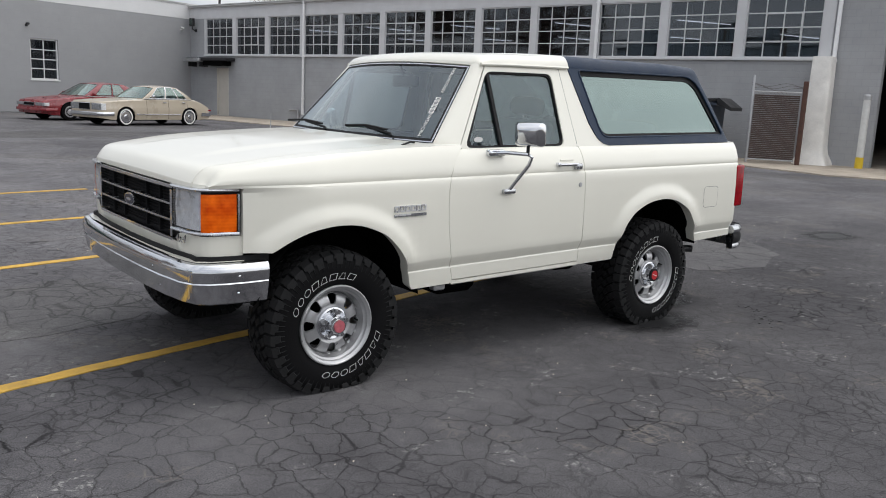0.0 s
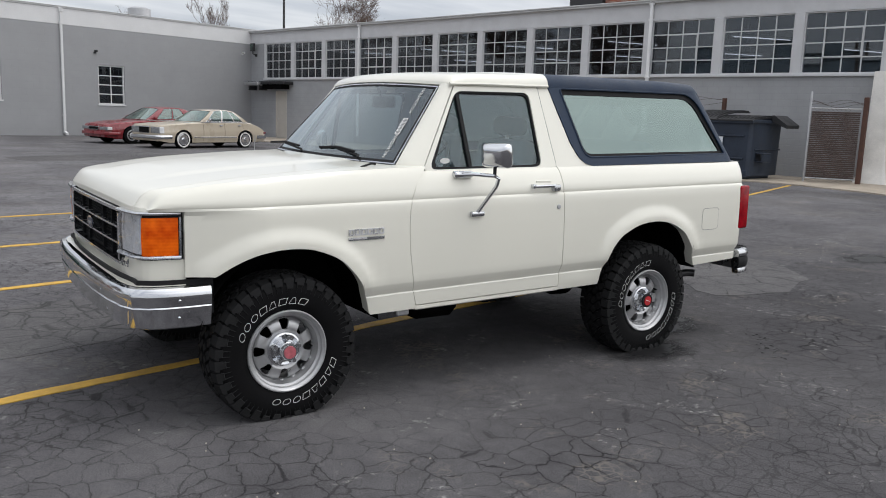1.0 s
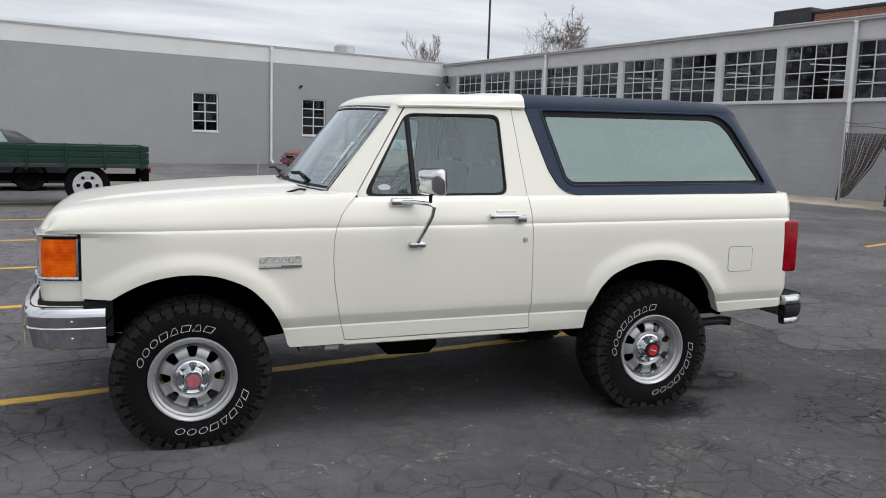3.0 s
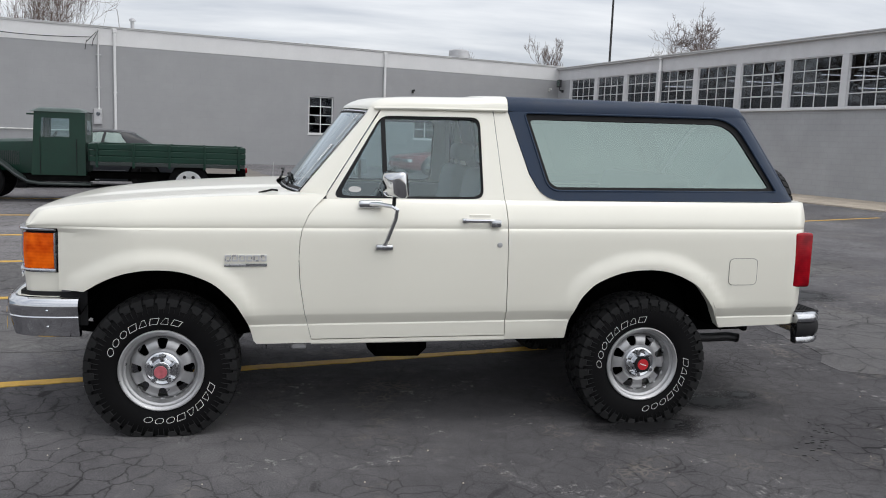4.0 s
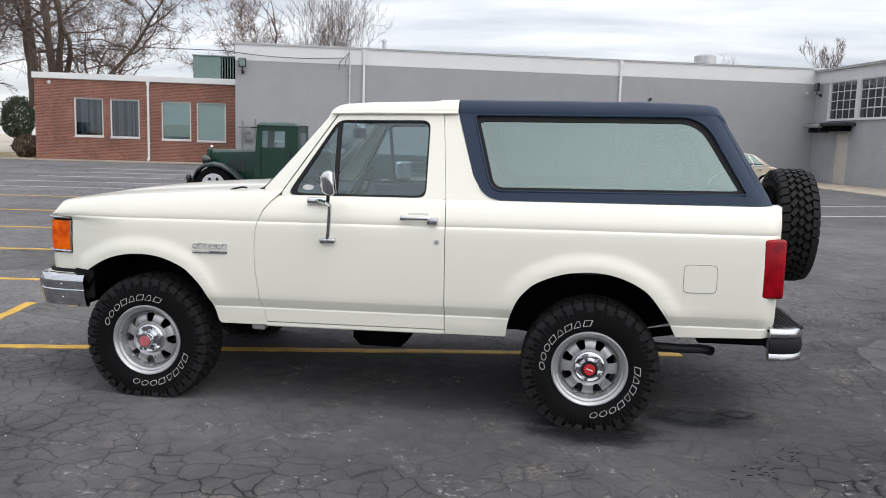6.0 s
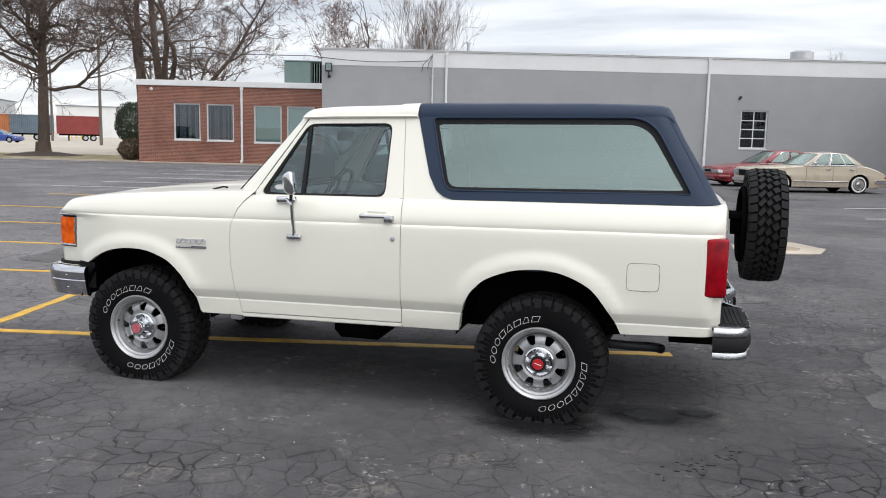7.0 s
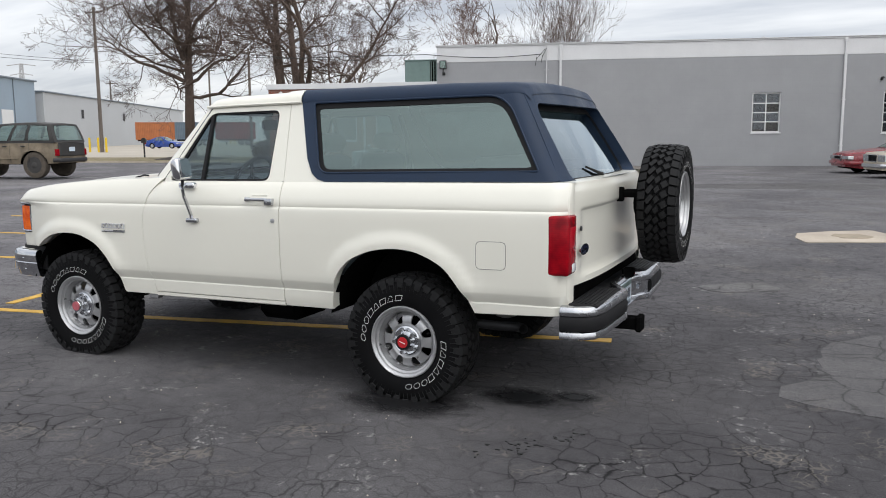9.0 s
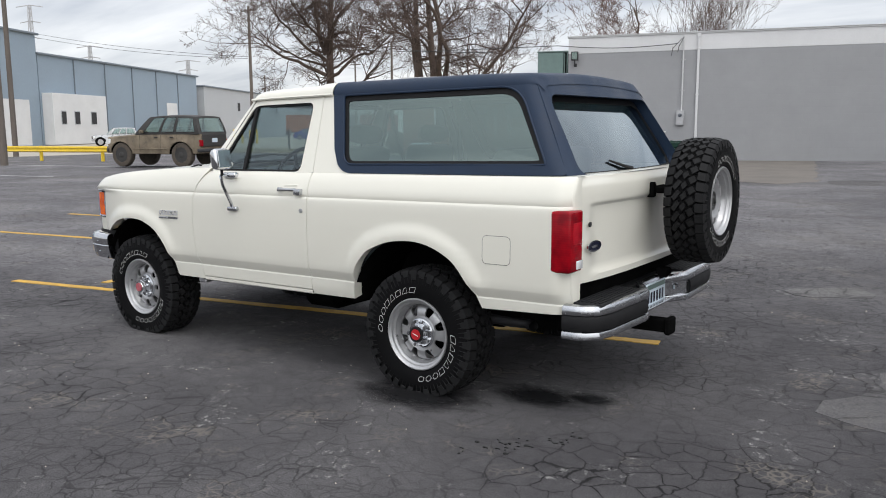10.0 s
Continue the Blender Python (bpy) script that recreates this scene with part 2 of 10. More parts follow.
def ribbed(name, dark, light, spacing):
    """A moulded lamp lens with level ribs and a patchy reflector behind."""
    m, b = base(name, 0.22, 0.0, 0.2, 0.06)
    tc, sp = node(m, "ShaderNodeTexCoord"), node(m, "ShaderNodeSeparateXYZ")
    wire(m, tc, "Object", sp, 0)
    turn, wave = node(m, "ShaderNodeMath"), node(m, "ShaderNodeMath")
    turn.operation, wave.operation = "MULTIPLY", "SINE"
    wire(m, sp, 2, turn, 0)
    turn.inputs[1].default_value = 2 * math.pi / spacing
    wire(m, turn, 0, wave, 0)
    n, share, r = node(m, "ShaderNodeTexNoise", Scale=14.0, Detail=3.0), node(m, "ShaderNodeMath"), node(m, "ShaderNodeValToRGB")
    wire(m, tc, "Object", n, "Vector")
    share.operation = "MULTIPLY_ADD"
    wire(m, wave, 0, share, 0)
    share.inputs[1].default_value = 0.025
    wire(m, n, 0, share, 2)
    r.color_ramp.elements[0].position, r.color_ramp.elements[1].position = 0.30, 0.68
    r.color_ramp.elements[0].color, r.color_ramp.elements[1].color = (*dark, 1), (*light, 1)
    wire(m, share, 0, r, 0)
    wire(m, r, 0, b, "Base Color")
    bp = node(m, "ShaderNodeBump", Strength=0.16, Distance=0.0006)
    wire(m, wave, 0, bp, "Height")
    wire(m, bp, 0, b, "Normal")
    return m


def masonry(name, c1, c2, mortar, size, gap, bump, rough=0.85, var=0.15):
    """Bonded brick or painted block on an upright wall whose local x runs along it."""
    m, b = base(name, rough, 0.0, 0.3)
    tc, sp, cb = node(m, "ShaderNodeTexCoord"), node(m, "ShaderNodeSeparateXYZ"), node(m, "ShaderNodeCombineXYZ")
    wire(m, tc, "Object", sp, 0)
    xy = node(m, "ShaderNodeMath")
    xy.operation = "ADD"
    wire(m, sp, 0, xy, 0)
    wire(m, sp, 1, xy, 1)
    wire(m, xy, 0, cb, 0)
    wire(m, sp, 2, cb, 1)
    br = node(m, "ShaderNodeTexBrick", Color1=(*c1, 1), Color2=(*c2, 1), Mortar=(*mortar, 1), Scale=1.0)
    br.inputs["Mortar Size"].default_value, br.inputs["Brick Width"].default_value, br.inputs["Row Height"].default_value = gap, size[0], size[1]
    br.inputs["Mortar Smooth"].default_value = 0.2
    wire(m, cb, 0, br, "Vector")
    n = node(m, "ShaderNodeTexNoise", Scale=0.7, Detail=6.0, Roughness=0.65)
    wire(m, tc, "Object", n, "Vector")
    rp = node(m, "ShaderNodeMapRange")
    rp.inputs[1].default_value, rp.inputs[2].default_value = 0.3, 0.7
    rp.inputs[3].default_value, rp.inputs[4].default_value = 1 - var, 1 + var
    wire(m, n, 0, rp, 0)
    mu = node(m, "ShaderNodeVectorMath")
    mu.operation = "SCALE"
    wire(m, br, 0, mu, 0)
    wire(m, rp, 0, mu, "Scale")
    wire(m, mu, 0, b, "Base Color")
    bp = node(m, "ShaderNodeBump", Strength=1.0, Distance=bump)
    bp.invert = True
    g = node(m, "ShaderNodeTexNoise", Scale=60.0, Detail=3.0)
    wire(m, tc, "Object", g, "Vector")
    hs = node(m, "ShaderNodeMath")
    hs.operation = "MULTIPLY_ADD"
    wire(m, g, 0, hs, 0)
    hs.inputs[1].default_value = 0.3
    wire(m, br, 1, hs, 2)
    wire(m, hs, 0, bp, "Height")
    wire(m, bp, 0, b, "Normal")
    return m


def glow(name, color, strength):
    m, b = base(name)
    b.inputs["Emission Color"].default_value, b.inputs["Emission Strength"].default_value = (*color, 1), strength
    return m


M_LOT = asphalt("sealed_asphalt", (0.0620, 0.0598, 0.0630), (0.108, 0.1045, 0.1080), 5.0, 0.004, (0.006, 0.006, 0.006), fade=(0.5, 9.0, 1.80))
M_PATCH = asphalt("patched_asphalt", (0.092, 0.089, 0.091), (0.138, 0.134, 0.133), 2.2, 0.005, (0.02, 0.02, 0.02), 0.4)
M_CONCRETE = surface("worn_concrete", (0.39, 0.335, 0.27), 0.9, var=0.30, scale=1.2, fine=60, bump=0.004)
M_DIRTYCON = surface("dirty_brown_concrete", (0.27, 0.225, 0.165), 0.9, var=0.35, scale=5, fine=60, bump=0.004)
M_TANSLAB = surface("dusty_tan_slab", (0.135, 0.12, 0.105), 0.9, var=0.30, scale=0.9, fine=40, bump=0.004)
M_DIRT = surface("pale_gravel_road", (0.40, 0.36, 0.30), 0.95, var=0.18, scale=0.15, fine=8, bump=0.01)
M_GRASS = surface("dormant_grass", (0.21, 0.17, 0.085), 0.95, var=0.4, scale=1.1, fine=30, bump=0.03, tint=(0.26, 0.22, 0.13))
M_MULCH = surface("dark_mulch", (0.06, 0.045, 0.035), 0.95, var=0.4, scale=6, fine=60, bump=0.03)
M_YELLOW = surface("worn_yellow_line_paint", (0.50, 0.30, 0.045), 0.75, var=0.35, scale=6, fine=90, bump=0.003)
M_WHITELINE = surface("worn_white_line_paint", (0.42, 0.42, 0.41), 0.75, var=0.35, scale=6, fine=90, bump=0.003)
M_WALLGREY = masonry("grey_painted_block", (0.312, 0.315, 0.322), (0.317, 0.320, 0.327), (0.307, 0.310, 0.317), (0.6, 0.3), 0.008, 0.0012, 0.8, 0.05)
M_WALLGREY2 = masonry("grey_painted_block_rough", (0.352, 0.358, 0.368), (0.360, 0.366, 0.376), (0.333, 0.339, 0.349), (0.4, 0.2), 0.010, 0.003, 0.85, 0.10)
M_WALLWHITE = surface("white_painted_masonry", (0.66, 0.66, 0.66), 0.75, var=0.07, scale=0.6, fine=20, bump=0.004)
M_TRIMGREY = surface("light_grey_trim_paint", (0.60, 0.60, 0.61), 0.6, var=0.08, scale=1.5, fine=30)
M_PLASTER = surface("stained_white_plaster", (0.80, 0.775, 0.73), 0.85, var=0.14, scale=2.2, fine=30, bump=0.006)
# white for spouts on the window front, brightened in colour for its weak light
M_SPOUT = surface("white_gutter_enamel", (0.84, 0.84, 0.84), 0.5, var=0.05, scale=2, fine=30)
M_ROOFEDGE = surface("weathered_metal_coping", (0.50, 0.50, 0.50), 0.5, var=0.1, scale=2, fine=30)
M_BRICK = masonry("red_brick", (0.160, 0.050, 0.035), (0.255, 0.082, 0.052), (0.30, 0.215, 0.175), (0.215, 0.075), 0.012, 0.008, 0.9, 0.2)
# near black: the shade of rooms behind windows is put into this colour
M_ROOMSHADE = surface("dark_interior", (0.035, 0.035, 0.038), 0.9, var=0.3, scale=0.7, fine=10)
M_TUBE = glow("fluorescent_tube", (0.96, 0.98, 1.0), 2.2)
M_PANE = glassy("old_window_pane", (0.76, 0.79, 0.85), 0.6, 0.055, (0.85, 0.9, 0.95))
M_PANEFILM = glassy("pale_blinds_behind_pane", (0.75, 0.85, 0.85), 0.8, 0.10, (0.9, 1, 1))
M_BLIND = surface("pale_roller_blind", (0.55, 0.66, 0.66), 0.8, var=0.06)
M_DOORPAINT = surface("beige_painted_door", (0.52, 0.49, 0.44), 0.6, var=0.06)
M_STEEL = surface("galvanised_steel", (0.45, 0.45, 0.46), 0.45, 0.7, var=0.15, scale=4)
M_PIPE = surface("dull_grey_pipe_paint", (0.17, 0.17, 0.175), 0.6, 0.2, var=0.25, scale=6)
M_DARKMETAL = surface("dark_bronze_metal", (0.03, 0.03, 0.032), 0.5, 0.3, var=0.2)
M_RUSTSLAT = surface("rusty_brown_slats", (0.085, 0.062, 0.055), 0.8, 0.2, var=0.4, scale=5, fine=40, bump=0.003)
M_RUST = surface("rusty_post", (0.105, 0.055, 0.042), 0.85, 0.2, var=0.4, scale=7, fine=60, bump=0.003)
M_DUMPSTER = surface("dark_blue_dumpster_paint", (0.026, 0.036, 0.056), 0.5, 0.1, var=0.3, scale=3, fine=40, bump=0.002)
M_LID = surface("black_plastic_lid", (0.02, 0.02, 0.022), 0.5, var=0.2)
M_SIGN = surface("white_sign_vinyl", (0.75, 0.77, 0.8), 0.5, var=0.04)
M_INK = surface("black_sign_ink", (0.02, 0.02, 0.02), 0.6, var=0.05)
M_BOLLARD = surface("white_painted_pipe", (0.62, 0.62, 0.60), 0.6, var=0.12, scale=5)
M_SAFETY = surface("yellow_safety_paint", (0.72, 0.50, 0.03), 0.5, var=0.12, scale=4)
M_BARK = surface("grey_brown_bark", (0.086, 0.062, 0.049), 0.95, var=0.45, scale=3.0, fine=22, bump=0.05, stretch=(1, 1, 0.25))
M_TWIG = surface("grey_twigs", (0.105, 0.075, 0.063), 0.95, var=0.25)
M_TWIGRED = surface("reddish_twigs", (0.15, 0.10, 0.085), 0.95, var=0.25)
M_EVERGREEN = surface("dark_evergreen_leaves", (0.028, 0.042, 0.022), 0.85, var=0.4, scale=9)
M_SHRUB = surface("brown_shrub_leaves", (0.10, 0.07, 0.045), 0.9, var=0.4, scale=9)
M_POLE = surface("weathered_pole_wood", (0.13, 0.11, 0.095), 0.9, var=0.3, scale=3, fine=30, bump=0.01, stretch=(1, 1, 0.1))
M_CABLE = surface("black_cable", (0.02, 0.02, 0.02), 0.6, var=0.1)
M_SIDINGBLUE = surface("blue_grey_metal_siding", (0.26, 0.325, 0.39), 0.55, 0.1, var=0.08, scale=0.2, fine=4)
M_SIDINGGREY = surface("pale_grey_metal_siding", (0.44, 0.455, 0.47), 0.55, 0.1, var=0.08, scale=0.2, fine=4)
M_SEAM = surface("siding_seam", (0.15, 0.18, 0.21), 0.6, var=0.1)
M_ORANGE = surface("orange_container_paint", (0.36, 0.12, 0.04), 0.6, var=0.2, scale=1.0)
M_REDBOX = surface("maroon_container_paint", (0.22, 0.035, 0.03), 0.6, var=0.2, scale=1.0)
M_BLUEBOX = surface("slate_blue_container_paint", (0.10, 0.14, 0.18), 0.6, var=0.2, scale=1.0)
M_ACGREEN = surface("green_grey_sheet_metal", (0.14, 0.20, 0.185), 0.55, 0.2, var=0.12)

# vehicle materials
M_WHITE = surface("cream_white_car_paint", (0.75, 0.73, 0.645), 0.32, var=0.02, scale=1.2, fine=300, coat=0.6, rvar=0.04)
M_NAVY = surface("navy_satin_hardtop_paint", (0.012, 0.025, 0.052), 0.5, var=0.12, scale=5, fine=500, bump=0.0006, coat=0.0, spec=0.28)
M_CHROME = surface("chrome", (0.64, 0.65, 0.67), 0.10, 1.0, var=0.05, scale=8, rvar=0.04)
M_DULLCHROME = surface("dull_brushed_chrome", (0.50, 0.51, 0.53), 0.25, 1.0, var=0.12, scale=10, rvar=0.06)
M_BLACKTRIM = surface("black_rubber_trim", (0.010, 0.010, 0.011), 0.7, var=0.2, spec=0.25)
M_UNDER = surface("black_underbody", (0.0055, 0.0055, 0.0055), 1.0, var=0.4, scale=5, spec=0.0, rvar=0)
M_TYRE = surface("tyre_rubber", (0.0048, 0.0048, 0.0052), 0.70, var=0.35, scale=9, fine=120, bump=0.0008, spec=0.10)
# lighter copy of the tyre rubber; highlights on the lugs are in its colour
M_TREAD = surface("dusty_tread_rubber", (0.0120, 0.0120, 0.0125), 0.72, var=0.35, scale=9, fine=120, bump=0.0008, spec=0.2)
M_LETTER = surface("white_tyre_lettering", (0.72, 0.72, 0.70), 0.7, var=0.08)
M_RIM = surface("silver_painted_steel_rim", (0.46, 0.46, 0.465), 0.36, 0.65, var=0.10, scale=8)
M_HUBCAP_F = surface("faded_pink_red_cap", (0.42, 0.10, 0.12), 0.5, var=0.35, scale=40)
M_HUBCAP_R = surface("bright_red_cap", (0.45, 0.012, 0.018), 0.4, var=0.1)
M_AMBER = ribbed("amber_lens", (0.60, 0.055, 0.001), (0.95, 0.165, 0.006), 0.016)
M_LENS = glassy("clear_lamp_lens", (0.97, 0.98, 1.0), 0.92, 0.05)
M_REFLECTOR = surface("lamp_reflector", (0.70, 0.71, 0.72), 0.35, 0.25, var=0.35, scale=9, fine=40, rvar=0.12)
M_REDLENS = ribbed("red_tail_lens", (0.17, 0.001, 0.006), (0.34, 0.002, 0.009), 0.012)
M_REDBRIGHT = ribbed("bright_red_lens_over_reflector", (0.30, 0.004, 0.012), (0.48, 0.008, 0.020), 0.012)
M_CLEARLENS = surface("clear_lens_over_reflector", (0.80, 0.82, 0.84), 0.16, 0.15, var=0.30, scale=18, fine=60, coat=1.0)
M_GRILLE = surface("black_grille_plastic", (0.006, 0.006, 0.007), 0.7, var=0.2, spec=0.15)
M_BADGE = surface("blue_badge_enamel", (0.006, 0.009, 0.028), 0.25, var=0.1)
M_GLASS = glassy("clear_car_glass", (0.78, 0.93, 0.95), 0.78, 0.06, (0.85, 0.97, 1.0))
M_SCREEN = glassy("tinted_windscreen_glass", (0.80, 0.92, 0.93), 0.54, 0.10, (0.88, 0.96, 1.0))
M_BRIGHT = surface("bright_plated_emblem", (0.62, 0.62, 0.63), 0.3, 0.5, var=0.1, scale=30)
M_FILM = glassy("mirror_film_glass", (0.42, 0.55, 0.54), 0.40, 0.175, (0.76, 0.94, 0.90))
M_REARGLASS = glassy("dark_privacy_glass", (0.6, 0.7, 0.72), 0.55, 0.16, (0.85, 0.95, 1.0))
M_SEAT = surface("grey_blue_vinyl_seat", (0.12, 0.155, 0.18), 0.6, var=0.12, scale=6)
M_DASH = surface("dark_grey_dashboard", (0.10, 0.112, 0.12), 0.6, var=0.15)
M_HEADLINER = surface("pale_headliner", (0.20, 0.21, 0.215), 0.9, var=0.06)
M_PLATEMETAL = surface("pale_licence_plate", (0.60, 0.68, 0.74), 0.4, var=0.08, scale=20)
M_CHIP = surface("old_tan_paint", (0.50, 0.34, 0.15), 0.7, var=0.3, scale=30)
M_GREEN = surface("dark_green_truck_paint", (0.0035, 0.028, 0.0175), 0.4, var=0.18, scale=3, coat=0.15, spec=0.3)
M_FENDER = surface("dark_green_black_fender", (0.018, 0.026, 0.025), 0.4, var=0.2, coat=0.3)
M_CREAMCAR = surface("champagne_beige_paint", (0.46, 0.395, 0.305), 0.3, 0.0, var=0.03, scale=1.0, fine=300, coat=0.6)
M_REDCAR = surface("dark_red_paint", (0.20, 0.014, 0.020), 0.3, 0.0, var=0.06, coat=0.6)
M_BLUECAR = surface("bright_blue_paint", (0.02, 0.06, 0.30), 0.3, 0.1, var=0.06, coat=0.6)
M_DARKCAR = surface("charcoal_paint", (0.012, 0.014, 0.018), 0.4, 0.0, var=0.06, coat=0.15, spec=0.3)
M_MUD = surface("mud_spattered_tan_paint", (0.135, 0.105, 0.07), 0.75, var=0.35, scale=2.5, fine=30, tint=(0.19, 0.155, 0.11))
M_MUDDARK = surface("mud_spattered_dark_top", (0.035, 0.033, 0.031), 0.6, var=0.4, scale=3)
M_MUDTYRE = surface("muddy_tyre", (0.085, 0.07, 0.055), 0.9, var=0.4, scale=8)
M_SILVERCAR = surface("silver_paint", (0.45, 0.46, 0.47), 0.3, 0.4, var=0.05, coat=0.5)
M_CARGLASS = glassy("green_tinted_car_glass", (0.70, 0.86, 0.80), 0.62, 0.14, (0.85, 1.0, 0.95))
M_CARLAMP = surface("dusty_lamp_glass", (0.30, 0.31, 0.32), 0.2, 0.4, var=0.35, scale=14, coat=0.6)
M_SILVERRIM = surface("bright_silver_wheel_paint", (0.62, 0.62, 0.63), 0.35, 0.5, var=0.15, scale=8)
M_WHITEWALL = surface("white_sidewall", (0.70, 0.69, 0.66), 0.7, var=0.06)
M_STAIN = soaked("oil_stain", (0.008, 0.008, 0.009), 0.5)
M_DRIP = surface("oil_drip", (0.012, 0.012, 0.012), 0.6, var=0.2)


# ---- mesh tools ----
def part(name, bm, material, parent=None, label="", at=None, angle=35.0, recalc=True):
    """Links a bmesh as one mesh object, under a thing or a part if one is given."""
    if recalc:
        bmesh.ops.recalc_face_normals(bm, faces=bm.faces)
    me = bpy.data.meshes.new(name)
    bm.to_mesh(me)
    bm.free()
    me.polygons.foreach_set("use_smooth", [True] * len(me.polygons))
    me.set_sharp_from_angle(angle=radians(angle))
    me.materials.append(material)
    return placed(name, me, parent, label, at)


def placed(name, me, parent=None, label="", at=None):
    ob = new(name, me)
    if parent is not None:
        ob.parent = parent
    if at is not None:
        ob.matrix_basis = at
    if label:
        ob["label"] = label
    return ob


def box(bm, lo, hi, bevel=0.0, m=None, seg=1):
    t = bmesh.new()
    bmesh.ops.create_cube(t, size=1.0)
    for v in t.verts:
        v.co = Vector([(lo[k] + hi[k]) / 2 + v.co[k] * (hi[k] - lo[k]) for k in range(3)])
    if bevel:
        bmesh.ops.bevel(t, geom=t.edges[:], offset=bevel, segments=seg, affect="EDGES", profile=0.5)
    return join(bm, t, m)


def join(bm, t, m=None):
    made = [bm.verts.new(m @ v.co if m is not None else v.co) for v in t.verts]
    t.verts.index_update()
    for f in t.faces:
        try:
            bm.faces.new([made[v.index] for v in f.verts])
        except ValueError:
            pass
    t.free()
    return bm


def solid(*boxes, bevel=0.0, seg=1):
    bm = bmesh.new()
    for lo, hi in boxes:
        box(bm, lo, hi, bevel, seg=seg)
    return bm


def prism(bm, outline, a, b, axes="xzy", m=None, shrink=0.0):
    """Extrudes a closed outline from a to b along the third of the axes."""
    ix = ["xyz".index(c) for c in axes]

    def at(p, d):
        co = [0, 0, 0]
        co[ix[0]], co[ix[1]], co[ix[2]] = p[0], p[1], d
        return m @ Vector(co) if m is not None else Vector(co)
    lo = [bm.verts.new(at(p, a)) for p in outline]
    hi = [bm.verts.new(at(p, b)) for p in outline]
    n = len(outline)
    for i in range(n):
        bm.faces.new((lo[i], lo[(i + 1) % n], hi[(i + 1) % n], hi[i]))
    bm.faces.new(lo[::-1])
    bm.faces.new(hi)
    return bm


def rounded(points, r, seg=4):
    """An outline with its corners rounded, by one radius or one for each corner."""
    out = []
    n = len(points)
    for i in range(n):
        p, a, b = Vector(points[i]), Vector(points[i - 1]), Vector(points[(i + 1) % n])
        da, db = (a - p), (b - p)
        k = min(r[i] if isinstance(r, tuple) else r, da.length * 0.45, db.length * 0.45)
        q, s = p + da.normalized() * k, p + db.normalized() * k
        for j in range(seg + 1):
            u = j / seg
            w = q * (1 - u) ** 2 + p * 2 * u * (1 - u) + s * u ** 2
            out.append((w.x, w.y))
    return out


def patch(bm, fn, us, vs, closed=False, flip=False):
    """A surface fn(u, v) over the values us and vs. Returns its rows of vertices."""
    rows = [[bm.verts.new(fn(u, v)) for u in us] for v in vs]
    for j in range(len(vs) - 1):
        for i in range(len(us) - (0 if closed else 1)):
            k = (i + 1) % len(us)
            f = (rows[j][i], rows[j][k], rows[j + 1][k], rows[j + 1][i])
            bm.faces.new(f[::-1] if flip else f)
    return rows


def spread(a, b, n):
    return [a + (b - a) * i / n for i in range(n + 1)]


def lathe(bm, profile, seg=32, axis="y", m=None, caps=True):
    """Turns a profile of (along, radius) round an axis."""
    rings = []
    for a, r in profile:
        ring = []
        for i in range(seg):
            c, s = r * math.cos(2 * math.pi * i / seg), r * math.sin(2 * math.pi * i / seg)
            p = {"y": (c, a, s), "z": (c, s, a), "x": (a, c, s)}[axis]
            ring.append(bm.verts.new(m @ Vector(p) if m is not None else p))
        rings.append(ring)
    for j in range(len(rings) - 1):
        for i in range(seg):
            k = (i + 1) % seg
            bm.faces.new((rings[j][i], rings[j][k], rings[j + 1][k], rings[j + 1][i]))
    if caps:
        bm.faces.new(rings[0][::-1])
        bm.faces.new(rings[-1])
    return bm


def tube(bm, path, radii, seg=6, caps=True):
    path = [Vector(p) for p in path]
    if not isinstance(radii, (list, tuple)):
        radii = [radii] * len(path)
    rings, ref = [], None
    for i, p in enumerate(path):
        d = (path[min(i + 1, len(path) - 1)] - path[max(i - 1, 0)]).normalized()
        if ref is None:
            ref = Vector((0, 0, 1)) if abs(d.z) < 0.9 else Vector((1, 0, 0))
        a = d.cross(ref).normalized()
        b = d.cross(a)
        ref = -b if b.dot(ref) < 0 else b
        a = d.cross(ref).normalized()
        rings.append([bm.verts.new(p + (a * math.cos(2 * math.pi * k / seg) + ref * math.sin(2 * math.pi * k / seg)) * radii[i]) for k in range(seg)])
    for j in range(len(rings) - 1):
        for k in range(seg):
            q = (k + 1) % seg
            bm.faces.new((rings[j][k], rings[j][q], rings[j + 1][q], rings[j + 1][k]))
    if caps and seg > 2:
        bm.faces.new(rings[0][::-1])
        bm.faces.new(rings[-1])
    return bm


def lerp_table(table, x):
    if x <= table[0][0]:
        return table[0][1]
    for (a, ya), (b, yb) in zip(table, table[1:]):
        if x <= b:
            return ya + (yb - ya) * (x - a) / (b - a)
    return table[-1][1]


def smooth(a, b, x):
    u = max(0.0, min(1.0, (x - a) / (b - a)))
    return u * u * (3 - 2 * u)


def ray_ring(outline, c, n):
    """n points of a convex-ish outline, as seen from c at even angles."""
    out = []
    for k in range(n):
        d = Vector((math.cos(2 * math.pi * k / n), math.sin(2 * math.pi * k / n)))
        best = None
        for i in range(len(outline)):
            a, b = Vector(outline[i]) - c, Vector(outline[(i + 1) % len(outline)]) - c
            e = b - a
            den = d.x * e.y - d.y * e.x
            if abs(den) < 1e-9:
                continue
            s = (a.x * e.y - a.y * e.x) / den
            u = (a.x * d.y - a.y * d.x) / den
            if s > 0 and -1e-6 <= u <= 1 + 1e-6 and (best is None or s > best):
                best = s
        out.append(c + d * (best or 0.0))
    return out


